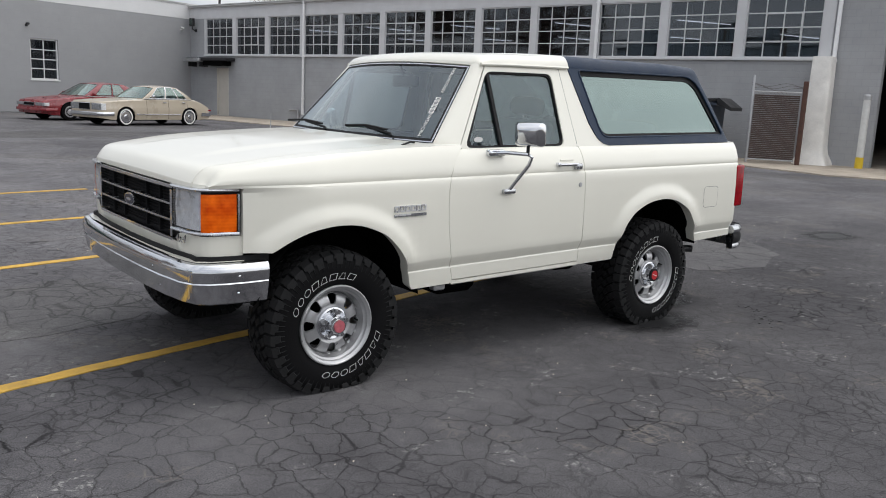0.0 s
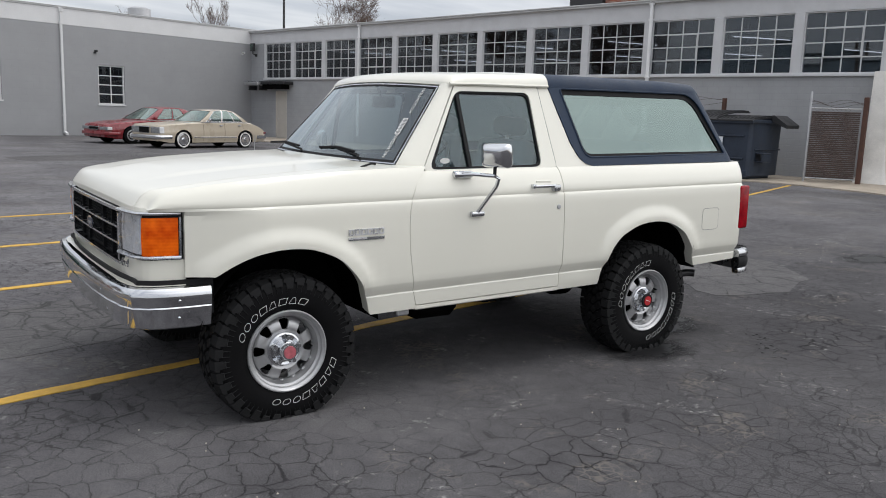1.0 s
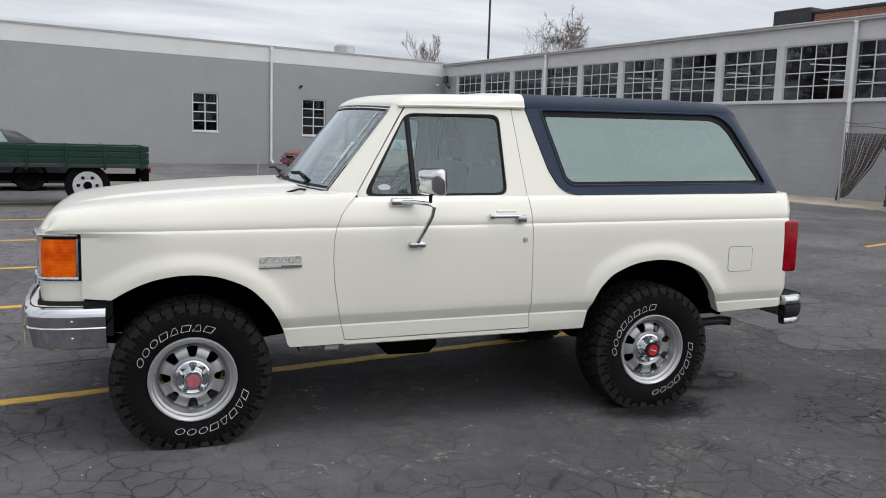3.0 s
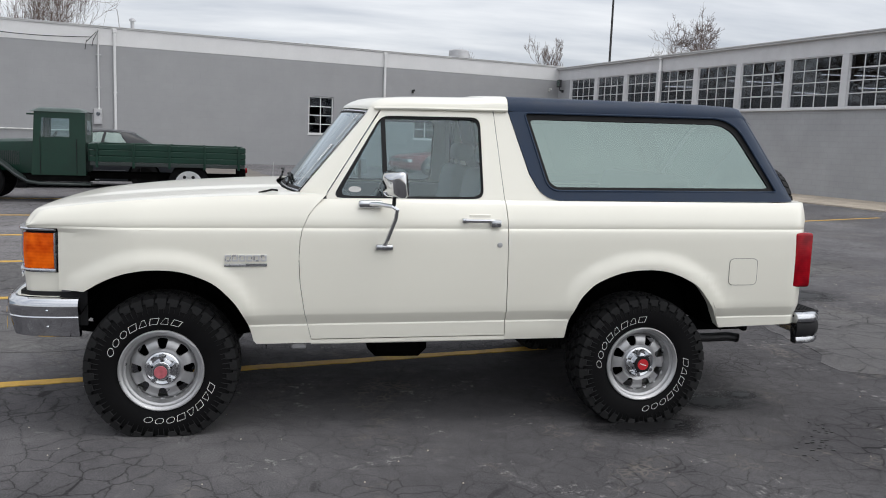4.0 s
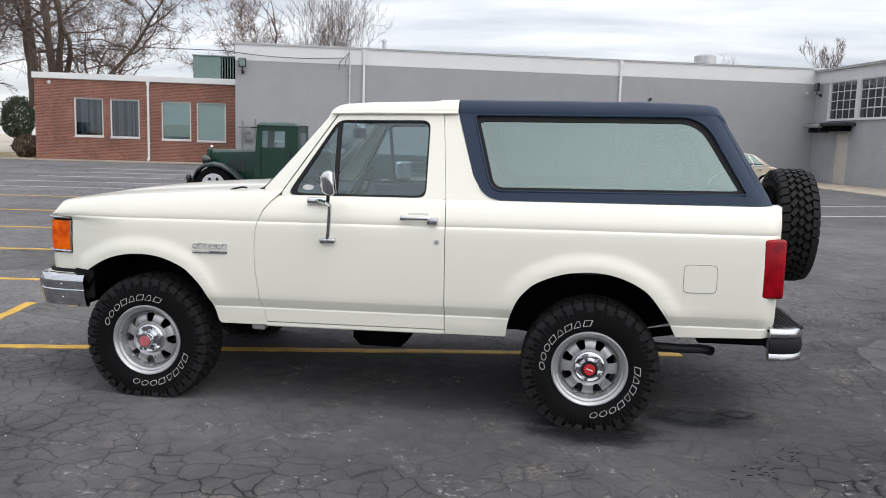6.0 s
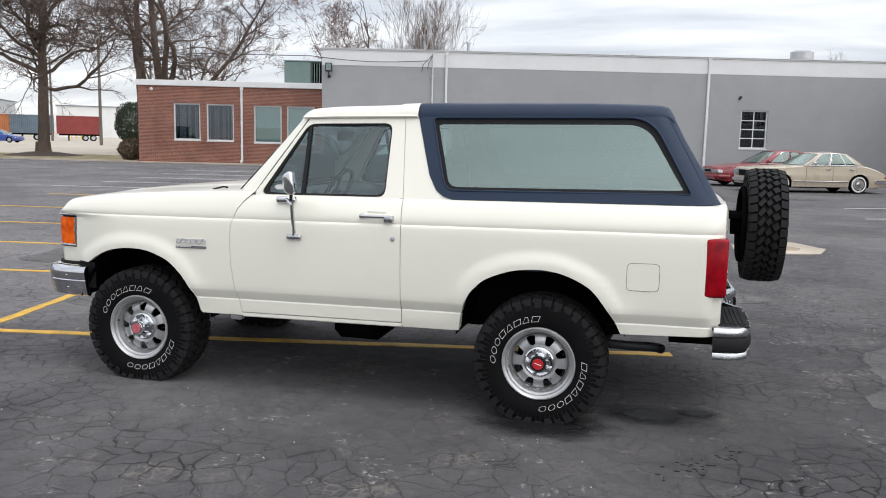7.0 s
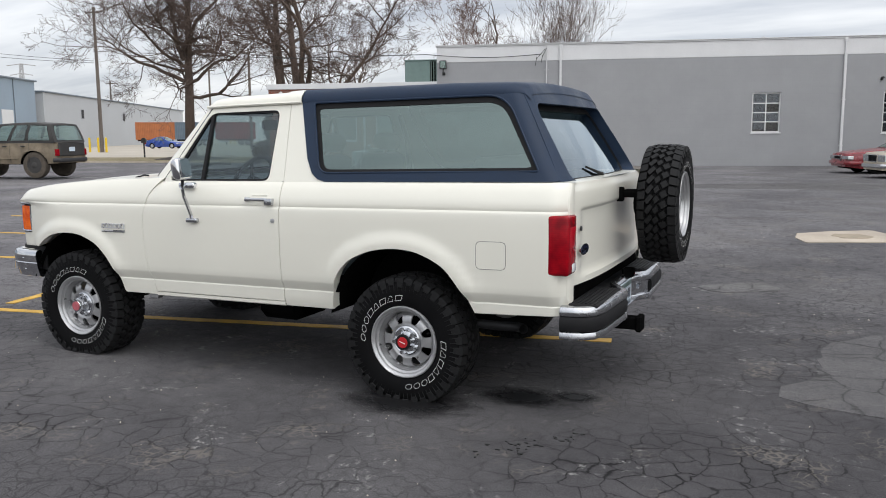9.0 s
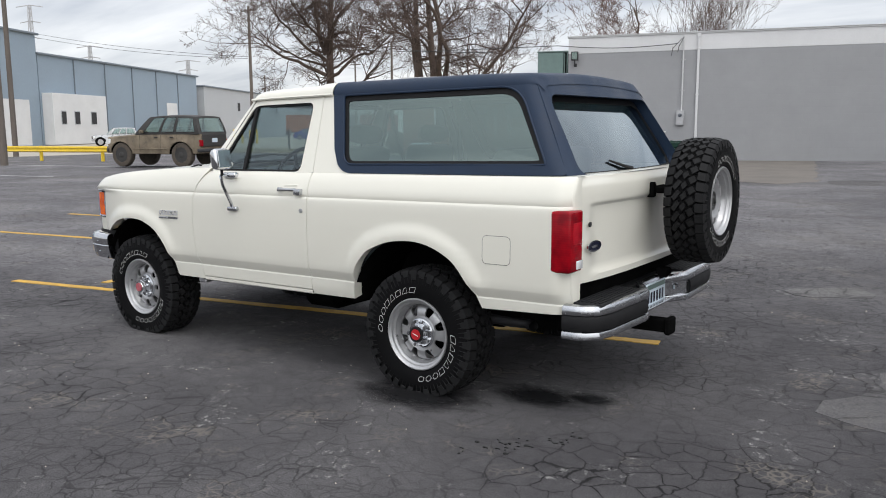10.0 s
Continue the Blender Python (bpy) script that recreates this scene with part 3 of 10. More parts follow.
def ring_panel(bm, outer, inner, place, n=96, lip=0.0, inward=(0, 1, 0), steps=2):
    """A flat-ish panel with a hole; place(p) gives the point in space. lip: depth of the returns."""
    c = sum((Vector(p) for p in inner), Vector((0, 0))) / len(inner)
    o, i = ray_ring(outer, c, n), ray_ring(inner, c, n)
    off = Vector(inward) * lip
    loops = [[place(a.lerp(b, j / steps)) for a, b in zip(o, i)] for j in range(steps + 1)]
    if lip:
        loops = [[p + off for p in loops[0]]] + loops + [[p + off for p in loops[-1]]]
    rows = [[bm.verts.new(p) for p in loop] for loop in loops]
    for j in range(len(rows) - 1):
        for k in range(n):
            q = (k + 1) % n
            bm.faces.new((rows[j][k], rows[j][q], rows[j + 1][q], rows[j + 1][k]))
    return bm


def fill_panel(bm, outline, place, steps=1):
    """A fan over a convex-ish outline, with rings towards its middle."""
    c = sum((Vector(p) for p in outline), Vector((0, 0))) / len(outline)
    loops = [[bm.verts.new(place(c.lerp(Vector(p), 1 - k / (steps + 1)))) for p in outline] for k in range(steps + 1)]
    mid = bm.verts.new(place(c))
    n = len(outline)
    for a, b in zip(loops, loops[1:]):
        for k in range(n):
            bm.faces.new((a[k], a[(k + 1) % n], b[(k + 1) % n], b[k]))
    for k in range(n):
        bm.faces.new((loops[-1][k], loops[-1][(k + 1) % n], mid))
    return bm


def thing(name, label, category, group="", at=None, kind=""):
    ob = tagged(new(name), label, category, group, kind)
    if at is not None:
        ob.matrix_basis = at
    return ob


def setting(ob, label, category):
    return tagged(ob, label, category, kind="structure")


def pierced(bm, x0, x1, z0, z1, y0, y1, holes):
    """A wall with openings right through it: holes are (x0, x1, z0, z1)."""
    xs = sorted({x0, x1, *[h[0] for h in holes], *[h[1] for h in holes]})
    zs = sorted({z0, z1, *[h[2] for h in holes], *[h[3] for h in holes]})
    xs, zs = [x for x in xs if x0 <= x <= x1], [z for z in zs if z0 <= z <= z1]

    def full(i, j):
        if not (0 <= i < len(xs) - 1 and 0 <= j < len(zs) - 1):
            return False
        cx, cz = (xs[i] + xs[i + 1]) / 2, (zs[j] + zs[j + 1]) / 2
        return not any(h[0] < cx < h[1] and h[2] < cz < h[3] for h in holes)
    keep = {}

    def vert(x, y, z):
        if (x, y, z) not in keep:
            keep[(x, y, z)] = bm.verts.new((x, y, z))
        return keep[(x, y, z)]

    def face(*ps):
        bm.faces.new([vert(*p) for p in ps])
    for i in range(len(xs) - 1):
        for j in range(len(zs) - 1):
            if not full(i, j):
                continue
            a, b, c, d = xs[i], xs[i + 1], zs[j], zs[j + 1]
            face((a, y0, c), (b, y0, c), (b, y0, d), (a, y0, d))
            face((a, y1, c), (a, y1, d), (b, y1, d), (b, y1, c))
            if not full(i - 1, j):
                face((a, y0, c), (a, y0, d), (a, y1, d), (a, y1, c))
            if not full(i + 1, j):
                face((b, y0, c), (b, y1, c), (b, y1, d), (b, y0, d))
            if not full(i, j - 1):
                face((a, y0, c), (a, y1, c), (b, y1, c), (b, y0, c))
            if not full(i, j + 1):
                face((a, y0, d), (b, y0, d), (b, y1, d), (a, y1, d))
    return bm


def shared(key, build, material, angle=35.0, store={}):
    """One mesh for many alike pieces."""
    if key not in store:
        bm = build()
        bmesh.ops.recalc_face_normals(bm, faces=bm.faces)
        me = bpy.data.meshes.new(key)
        bm.to_mesh(me)
        bm.free()
        me.polygons.foreach_set("use_smooth", [True] * len(me.polygons))
        me.set_sharp_from_angle(angle=radians(angle))
        me.materials.append(material)
        store[key] = me
    return store[key]


# ---- the ground ----
W_AT, F_AT, B_AT = pose(0, 35.6, 0, 0, 0, 16), pose(15.58, 40.07, 0, 0, 0, -77.8), pose(-14.034, 36.362, 0, 0, 0, 16)
LINE = 11.6


def sheet(outline, z, bulge=None):
    bm = bmesh.new()
    bm.faces.new([bm.verts.new((x, y, z)) for x, y in outline])
    return bm


def slab(outline, z0, z1):
    return prism(bmesh.new(), outline, z0, z1, "xyz")


setting(part("ground", sheet([(-1500, -1500), (1500, -1500), (1500, 1500), (-1500, 1500)], -0.06), M_DIRT), "pale sandy ground and far road surface reaching the horizon", "ground")
LOT = [(-46, -60), (60, -60), (60, 60), (-14, 60), (-14, 36), (-24.3, 33.6), (-36, 31.6), (-43, 29.5)]
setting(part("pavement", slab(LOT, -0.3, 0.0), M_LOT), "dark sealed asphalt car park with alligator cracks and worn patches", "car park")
setting(part("lawn", slab([(-24.3, 33.62), (-36, 31.62), (-43, 29.52), (-75, 24), (-78, 32), (-43, 40), (-33, 43), (-25.5, 45)], -0.3, 0.05), M_GRASS), "strip of dormant brown grass along the car park", "grass strip")
setting(part("curb", slab([(-24.3, 33.45), (-36, 31.45), (-43, 29.35), (-60, 26.4), (-60, 26.62), (-43, 29.55), (-36, 31.65), (-24.3, 33.65)], -0.2, 0.09), M_CONCRETE), "low worn concrete kerb beside the grass", "kerb")
setting(part("walkway", slab([(-13.9, 35.2), (-24.3, 33.0), (-24.4, 33.4), (-14.0, 36.4)], -0.1, 0.06), M_CONCRETE), "concrete strip along the brick office", "walkway")


def wavy(outline, amount, seed):
    rng = random.Random(seed)
    out = []
    for i in range(len(outline)):
        a, b = Vector(outline[i]), Vector(outline[(i + 1) % len(outline)])
        n = max(1, int((b - a).length / 0.35))
        give = min(amount, 0.28 * (b - a).length / n)
        for k in range(n):
            p = a.lerp(b, k / n)
            out.append((p.x + rng.uniform(-give, give), p.y + rng.uniform(-give, give)))
    return out


def ground_patch(name, outline, z, material, label, category, wob=0.08, seed=1):
    return setting(part(name, slab(wavy(rounded(outline, 0.30 if material is M_PATCH else 0.05, 2), wob, seed), -0.02, z), material), label, category)


# concrete apron along the window front and at the garage opening
ground_patch("apron", [(15.0, 39.4), (13.3, 33.0), (15.2, 24.0), (17.3, 15.0), (18.8, 8.1), (18.4, 5.7), (19.6, 3.0), (23.5, -6), (24.6, -1), (22.3, 9.0), (16.2, 37)], 0.035, M_CONCRETE, "pale worn concrete apron along the building", "apron", 0.1, 3)
ground_patch("concrete_patch", [(4.46, 8.57), (4.62, 7.55), (5.69, 7.95), (5.95, 8.7), (5.57, 9.4), (5.0, 9.1)], 0.012, M_CONCRETE, "pale irregular concrete patch set in the asphalt", "patch", 0.06, 5)
ground_patch("dust_ring", [(4.95, 8.42), (5.15, 8.18), (5.42, 8.25), (5.55, 8.55), (5.35, 8.82), (5.08, 8.72)], 0.016, M_DIRTYCON, "brown dirty hollow in the concrete patch", "patch", 0.10, 25)
ground_patch("asphalt_patch", [(1.5, 19.0), (5.5, 19.8), (8.6, 22.4), (5.0, 22.8), (1.0, 21.0)], 0.003, M_PATCH, "faded grey square of old asphalt repair", "patch", 0.1, 6)
ground_patch("asphalt_patch", [(4.55, 0.0), (5.3, -0.2), (6.4, 0.05), (6.9, 1.0), (6.3, 2.2), (5.3, 2.0), (4.85, 1.3), (4.95, 0.7)], 0.003, M_PATCH, "faded grey sunken asphalt repair behind the parked truck", "patch", 0.12, 7)
ground_patch("asphalt_patch", [(5.6, 3.9), (7.8, 4.2), (9.0, 5.6), (6.2, 5.6)], 0.003, M_PATCH, "faded grey sunken asphalt repair", "patch", 0.12, 8)
ground_patch("asphalt_patch", [(3.71, 3.65), (4.33, 3.97), (4.6, 3.5), (3.8, 3.2)], 0.003, M_PATCH, "small faded grey asphalt repair", "patch", 0.06, 15)
ground_patch("asphalt_patch", [(-2.3, 0.95), (-1.29, 0.76), (-0.3, 0.95), (-0.2, 1.3), (-0.3, 2.3), (-1.0, 2.15), (-2.2, 1.9)], 0.003, M_PATCH, "smooth worn grey strip in front of the parked truck", "patch", 0.07, 16)
ground_patch("asphalt_patch", [(-4.6, 2.9), (-1.5, 3.2), (-1.4, 4.9), (-4.7, 4.6)], 0.003, M_PATCH, "worn grey strip between two parking bays", "patch", 0.12, 9)
ground_patch("concrete_patch", [(-5.5, 33.9), (-2.0, 34.9), (0.9, 20.2), (0.1, 18.6), (-1.3, 19.2)], 0.006, M_TANSLAB, "dusty tan slab running out from the grey wall", "patch", 0.10, 10)


def blot(x, y, rx, ry, seed, n=26):
    rng = random.Random(seed)
    return [(x + rx * math.cos(2 * math.pi * k / n) * rng.uniform(0.6, 1.1), y + ry * math.sin(2 * math.pi * k / n) * rng.uniform(0.6, 1.1)) for k in range(n)]


def stain_disc():
    return sheet([(math.cos(2 * math.pi * k / 32), math.sin(2 * math.pi * k / 32)) for k in range(32)], 0.0)


for k, (x, y, rx, ry) in enumerate([(3.30, -0.62, 0.40, 0.24), (3.58, -0.5, 0.2, 0.13), (2.7, -1.0, 0.6, 0.3), (8.3, 0.5, 0.7, 0.4), (6.2, 2.9, 0.9, 0.5)]):
    setting(part("oil_stain", stain_disc(), M_STAIN, at=pose(x, y, 0.004) @ Matrix.Diagonal((rx, ry, 1, 1))), "black oily wet stain on the asphalt", "stain")
drips = bmesh.new()
rng = random.Random(4)
for k in range(34):
    u = rng.gauss(0, 1)
    x, y = 3.55 + 0.17 * u + rng.uniform(-0.05, 0.05), -1.35 + 0.30 * u * 0.6 + rng.uniform(-0.12, 0.12)
    prism(drips, blot(x, y, rng.uniform(0.004, 0.017), rng.uniform(0.004, 0.012), k, 8), -0.005, 0.004, "xyz")
tagged(part("oil_drips", drips, M_DRIP), "scattered small dark oil drips on the asphalt", "stain", kind="stuff")

# loose grit and pebbles, thickest along the edges of the worn patches
grit = bmesh.new()
rng = random.Random(12)
for cx, cy, spread_x, spread_y, count in ((7.3, 0.9, 0.9, 0.25, 26), (6.2, 2.6, 0.8, 0.35, 26), (9.0, 1.5, 0.6, 0.5, 16), (8.0, 3.8, 0.8, 0.3, 18), (5.0, 8.0, 0.8, 0.4, 50), (-3.0, 3.0, 1.2, 0.3, 60), (3.0, -1.5, 3.5, 1.2, 90), (-1.0, -2.2, 2.0, 1.0, 50)):
    for k in range(count):
        x, y, r = rng.gauss(cx, spread_x), rng.gauss(cy, spread_y), rng.uniform(0.002, 0.006) * (1.6 if cy > 0 else 1.0)
        top_ = grit.verts.new((x + rng.uniform(-r, r) * 0.4, y, 0.004 + r * 0.35))
        ring = [grit.verts.new((x + r * rng.uniform(0.7, 1.3) * math.cos(a), y + r * rng.uniform(0.7, 1.3) * math.sin(a), 0.0)) for a in (0.3, 1.6, 2.8, 4.0, 5.2)]
        for j in range(5):
            grit.faces.new((ring[j], ring[(j + 1) % 5], top_))
tagged(part("gravel", grit, M_DIRT), "loose pale grit and pebbles scattered on the asphalt", "gravel", kind="stuff")

# painted bay lines; each is a worn strip that lies on the asphalt


def stripe(name, a, b, width, material, label, seed):
    rng = random.Random(seed)
    a, b = Vector(a), Vector(b)
    d = (b - a).normalized()
    side = Vector((-d.y, d.x)) * width / 2
    n = max(3, int((b - a).length / 0.12))
    l = [a.lerp(b, k / n) + side * rng.uniform(0.78, 1.06) for k in range(n + 1)]
    r = [a.lerp(b, k / n) - side * rng.uniform(0.78, 1.06) for k in range(n + 1)]
    bm = bmesh.new()
    prism(bm, [(p.x, p.y) for p in l + r[::-1]], -0.005, 0.005, "xyz")
    return setting(part(name, bm, material), label, "road marking")


def bay_line(x, y, x1, material=M_YELLOW, deg=LINE, label="worn yellow parking line painted on the asphalt", seed=1):
    t = math.tan(radians(deg))
    return stripe("parking_line", (x, y), (x1, y + t * (x1 - x)), 0.105, material, label, seed)


bay_line(-3.0, -0.40, 3.45, seed=11)
bay_line(-7.4, 1.62, 0.4, deg=11.0, seed=12)
bay_line(-9.0, 3.75, 1.1, deg=9.5, seed=13)
bay_line(-10.0, 6.1, 1.2, deg=9.5, seed=14)
bay_line(-11.0, 8.9, -0.2, deg=8.5, seed=15)
bay_line(-12.0, 12.3, -1.6, deg=8.5, seed=16)
stripe("parking_line", (-2.10, 0.05), (-2.36, 1.36), 0.105, M_YELLOW, "worn yellow line end joining two parking lines", 17)
bay_line(11.0, 5.35, 18.6, deg=21.5, seed=18)
bay_line(8.0, 15.35, 13.2, M_WHITELINE, 27, "worn pale parking line painted on the asphalt", 19)
bay_line(8.2, 18.75, 14.0, M_WHITELINE, 27, "worn pale parking line painted on the asphalt", 20)
bay_line(10.5, 11.0, 15.5, deg=24, seed=21)
for k, (x, y, l) in enumerate([(-14.2, 15.0, 4.6), (-14.4, 17.6, 4.6), (-15.2, 20.4, 4.8), (-16.0, 23.4, 5.0), (-17.0, 26.6, 5.0), (-33.0, 14.2, 10.0), (-27, 9.0, 6.0), (-26.5, 17.0, 5.5)]):
    bay_line(x, y, x + l, M_WHITELINE, 12, "worn white parking line painted on the asphalt", 30 + k)

# ---- the grey building, back wall ----
WH, WG = 5.88, 5.06
WIN_A, WIN_B = (1.58, 2.86, 1.56, 3.40), (7.28, 8.63, 1.50, 3.36)
wall = part("wall_north", pierced(bmesh.new(), -13.3, 16.9, -0.2, WG, 0.0, 0.35, [WIN_A, WIN_B]), M_WALLGREY, at=W_AT)
setting(wall, "long grey painted block wall with a white band above", "wall")
setting(part("wall_north_band", solid(((-13.3, -0.012, WG), (16.9, 0.35, WH - 0.10)), bevel=0.004), M_WALLWHITE, at=W_AT), "white painted parapet band on the grey wall", "wall")
setting(part("wall_north_coping", solid(((-13.34, -0.05, WH - 0.10), (16.9, 0.40, WH - 0.035)), ((-13.36, -0.07, WH - 0.035), (16.9, 0.42, WH)), bevel=0.008), M_ROOFEDGE, at=W_AT), "thin pale metal coping along the parapet", "trim")
setting(part("wall_west_return", pierced(bmesh.new(), 0.3505, 16, -0.2, WG, 0, 0.3, []), M_WALLGREY, at=W_AT @ pose(-13.0, 0, 0, 0, 0, 90)), "side wall of the grey building", "wall")
setting(part("roof_north", solid(((-13.0, 0.35, 5.30), (30, 20, 5.40))), M_ROOFEDGE, at=W_AT), "flat roof of the grey building", "roof")
setting(part("wall_north_inside", solid(((-13, 2.6, 0), (16, 2.7, 5.2))), M_ROOMSHADE, at=W_AT), "partition coloured near black for the shade inside the building", "wall")
setting(part("wall_north_floor", solid(((-13, 0.36, 0.0), (16, 2.6, 0.05))), M_ROOMSHADE, at=W_AT), "floor coloured near black for the shade inside the building", "floor")


def pane_window(name, at, x0, x1, z0, z1, cols, rows, bar=0.035, edge=0.055, frame_mat=M_WALLWHITE, y=0.10, hopper=False, label="", pane=M_PANE, seed=0):
    """A steel window: outer frame and glazing bars as meshes, each pane an object of its own."""
    w = setting(thing(name, label, "window", at=at), label, "window")
    bm = solid(((x0, y - 0.04, z0), (x0 + edge, y + 0.04, z1)), ((x1 - edge, y - 0.04, z0), (x1, y + 0.04, z1)),
               ((x0 + edge, y - 0.04, z1 - edge), (x1 - edge, y + 0.04, z1)), ((x0 + edge, y - 0.04, z0), (x1 - edge, y + 0.04, z0 + edge)), bevel=0.004)
    part("window_frame", bm, frame_mat, w)
    gx, gz = (x1 - x0 - 2 * edge) / cols, (z1 - z0 - 2 * edge) / rows
    bm = bmesh.new()
    for c in range(1, cols):
        box(bm, (x0 + edge + c * gx - bar / 2, y - 0.018, z0 + edge), (x0 + edge + c * gx + bar / 2, y + 0.018, z1 - edge))
    for r in range(1, rows):
        for c in range(cols):
            a, b = x0 + edge + c * gx + (bar / 2 if c else 0), x0 + edge + (c + 1) * gx - (bar / 2 if c < cols - 1 else 0)
            box(bm, (a, y - 0.015, z0 + edge + r * gz - bar / 2), (b, y + 0.015, z0 + edge + r * gz + bar / 2))
    part("glazing_bars", bm, frame_mat, w)
    if hopper:
        a, b, c, d = x0 + edge + gx, x0 + edge + gx * (cols - 1), z0 + edge + gz, z0 + edge + gz * (rows - 1)
        part("hopper_sash", solid(((a, y - 0.045, c), (a + 0.04, y - 0.018, d)), ((b - 0.04, y - 0.045, c), (b, y - 0.018, d)), ((a + 0.04, y - 0.045, d - 0.04), (b - 0.04, y - 0.018, d)), ((a + 0.04, y - 0.045, c), (b - 0.04, y - 0.018, c + 0.04)), bevel=0.004), frame_mat, w)
    px, pz = round(gx - bar, 3), round(gz - bar, 3)
    me = shared(f"pane_{px}_{pz}_{pane.name}", lambda: solid(((-px / 2 - 0.004, -0.002, -pz / 2 - 0.004), (px / 2 + 0.004, 0.002, pz / 2 + 0.004))), pane)
    rng = random.Random(seed + 77)
    for c in range(cols):
        for r in range(rows):
            placed("pane", me, w, at=pose(x0 + edge + (c + 0.5) * gx, y, z0 + edge + (r + 0.5) * gz, rng.gauss(0, 0.5), 0, rng.gauss(0, 0.4)))
    return w


for k, o in enumerate((WIN_A, WIN_B)):
    pane_window(f"window_{k + 1}", W_AT, *o, 2, 4, bar=0.045, edge=0.06, label="white steel window with dark panes in the grey wall", seed=k)
    setting(part("window_sill", solid(((o[0] - 0.04, -0.03, o[2] - 0.055), (o[1] + 0.04, 0.055, o[2] - 0.002)), bevel=0.006), M_WALLWHITE, at=W_AT), "white concrete window sill", "sill")


def downspout(at, x, z0, z1, label, y=-0.06, w=0.055, d=0.045, mat=M_WALLWHITE, shoe=True):
    s = thing("downspout", label, "downspout", "downspouts on the walls", at=at)
    part("pipe", solid(((x - w, y - d, z0 + 0.14), (x + w, y + d, z1)), bevel=0.012), mat, s)
    if shoe:
        part("outlet_shoe", prism(bmesh.new(), [(y + d, z0 + 0.16), (y - d, z0 + 0.16), (y - d - 0.20, z0 + 0.08), (y - d - 0.20, z0), (y - d - 0.14, z0), (y + d, z0 + 0.08)], x - w, x + w, "yzx"), mat, s)
    part("top_box", solid(((x - w - 0.03, y - d - 0.02, z1 - 0.002), (x + w + 0.03, y + d, z1 + 0.16)), bevel=0.01), mat, s)
    for z in spread(z0 + 0.9, z1 - 0.5, 2):
        part("strap", solid(((x - w - 0.03, y - d - 0.006, z - 0.02), (x + w + 0.03, y + d + 0.015, z + 0.02)), bevel=0.003), mat, s)
    return s


downspout(W_AT, 5.55, 0.05, 5.62, "white square downspout on the grey wall")
downspout(W_AT, -7.28, 0.05, 5.62, "white square downspout on the grey wall beside the meter")


def flood_lamp(at, x, z, label):
    f = thing("flood_lamp", label, "wall lamp", "flood lamps on the walls", at=at)
    part("head", solid(((x - 0.17, -0.34, z - 0.06), (x + 0.17, -0.20, z + 0.36)), bevel=0.02), M_DARKMETAL, f)
    part("lens", solid(((x - 0.13, -0.352, z + 0.0), (x + 0.13, -0.342, z + 0.32)), bevel=0.004), M_CARGLASS, f)
    part("arm", tube(bmesh.new(), [(x, -0.25, z - 0.05), (x, -0.25, z - 0.20), (x, -0.10, z - 0.26), (x, 0.0, z - 0.26)], 0.03, 8), M_DARKMETAL, f)
    part("box", solid(((x - 0.07, -0.07, z - 0.34), (x + 0.07, 0.0, z - 0.19)), bevel=0.01), M_DARKMETAL, f)
    return f


flood_lamp(W_AT, -12.95, 4.78, "dark square flood lamp high on the grey wall")
flood_lamp(F_AT, 0.55, 4.72, "dark square flood lamp high beside the corner")

# electricity supply on the wall: conduit, weather head, cables and meter
service = thing("meter_box", "grey electric meter box with conduit on the wall", "electric meter", at=W_AT)
part("box", solid(((-8.18, -0.16, 1.62), (-7.82, 0, 2.30)), bevel=0.02), M_STEEL, service)
part("dial", lathe(bmesh.new(), [(-0.23, 0.05), (-0.22, 0.085), (-0.16, 0.09)], 20, m=pose(-8.0, 0, 2.08)), M_PANE, service)
part("conduit", tube(bmesh.new(), [(-7.95, -0.07, 2.29), (-7.95, -0.07, 5.62), (-7.95, -0.12, 5.72), (-7.95, -0.22, 5.70)], 0.035, 10), M_WALLWHITE, service)
for z in (3.2, 4.6):
    part("bracket", solid(((-8.05, -0.10, z), (-7.85, 0, z + 0.05)), bevel=0.005), M_STEEL, service)
gas = thing("gas_meter", "grey pipes and valves of a gas meter at the wall", "gas meter", at=W_AT)
part("pipe", tube(bmesh.new(), [(-12.95, -0.25, 0.3), (-12.95, -0.25, 2.25)], 0.04, 8), M_PIPE, gas)
part("pipe", tube(bmesh.new(), [(-12.35, -0.25, 0.02), (-12.35, -0.25, 2.35)], 0.035, 8), M_PIPE, gas)
part("pipe", tube(bmesh.new(), [(-13.15, -0.25, 1.95), (-12.2, -0.25, 1.95)], 0.03, 8), M_PIPE, gas)
part("valve", lathe(bmesh.new(), [(-0.42, 0.04), (-0.40, 0.12), (-0.28, 0.14), (-0.20, 0.10)], 16, m=pose(-12.7, 0, 1.75)), M_PIPE, gas)
part("foot", solid(((-13.0, -0.30, 0.0), (-12.9, -0.2, 0.32)), bevel=0.01), M_PIPE, gas)
part("meter_body", solid(((-12.86, -0.36, 1.30), (-12.42, -0.16, 1.72)), bevel=0.05, seg=2), M_PIPE, gas)
rail_pipe = thing("wall_pipe", "thin pale pipe running along the grey wall", "pipe", at=W_AT)
part("pipe", tube(bmesh.new(), [(-11.9, -0.08, 1.32), (-8.6, -0.08, 1.32)], 0.03, 8), M_BOLLARD, rail_pipe)
for k, x in enumerate((-11.6, -8.9)):
    part("clip", solid(((x - 0.03, -0.12, 1.27), (x + 0.03, 0, 1.37)), bevel=0.004), M_STEEL, rail_pipe)
wires = thing("service_cables", "black drooping electric cables fixed to the wall", "cable", at=W_AT)
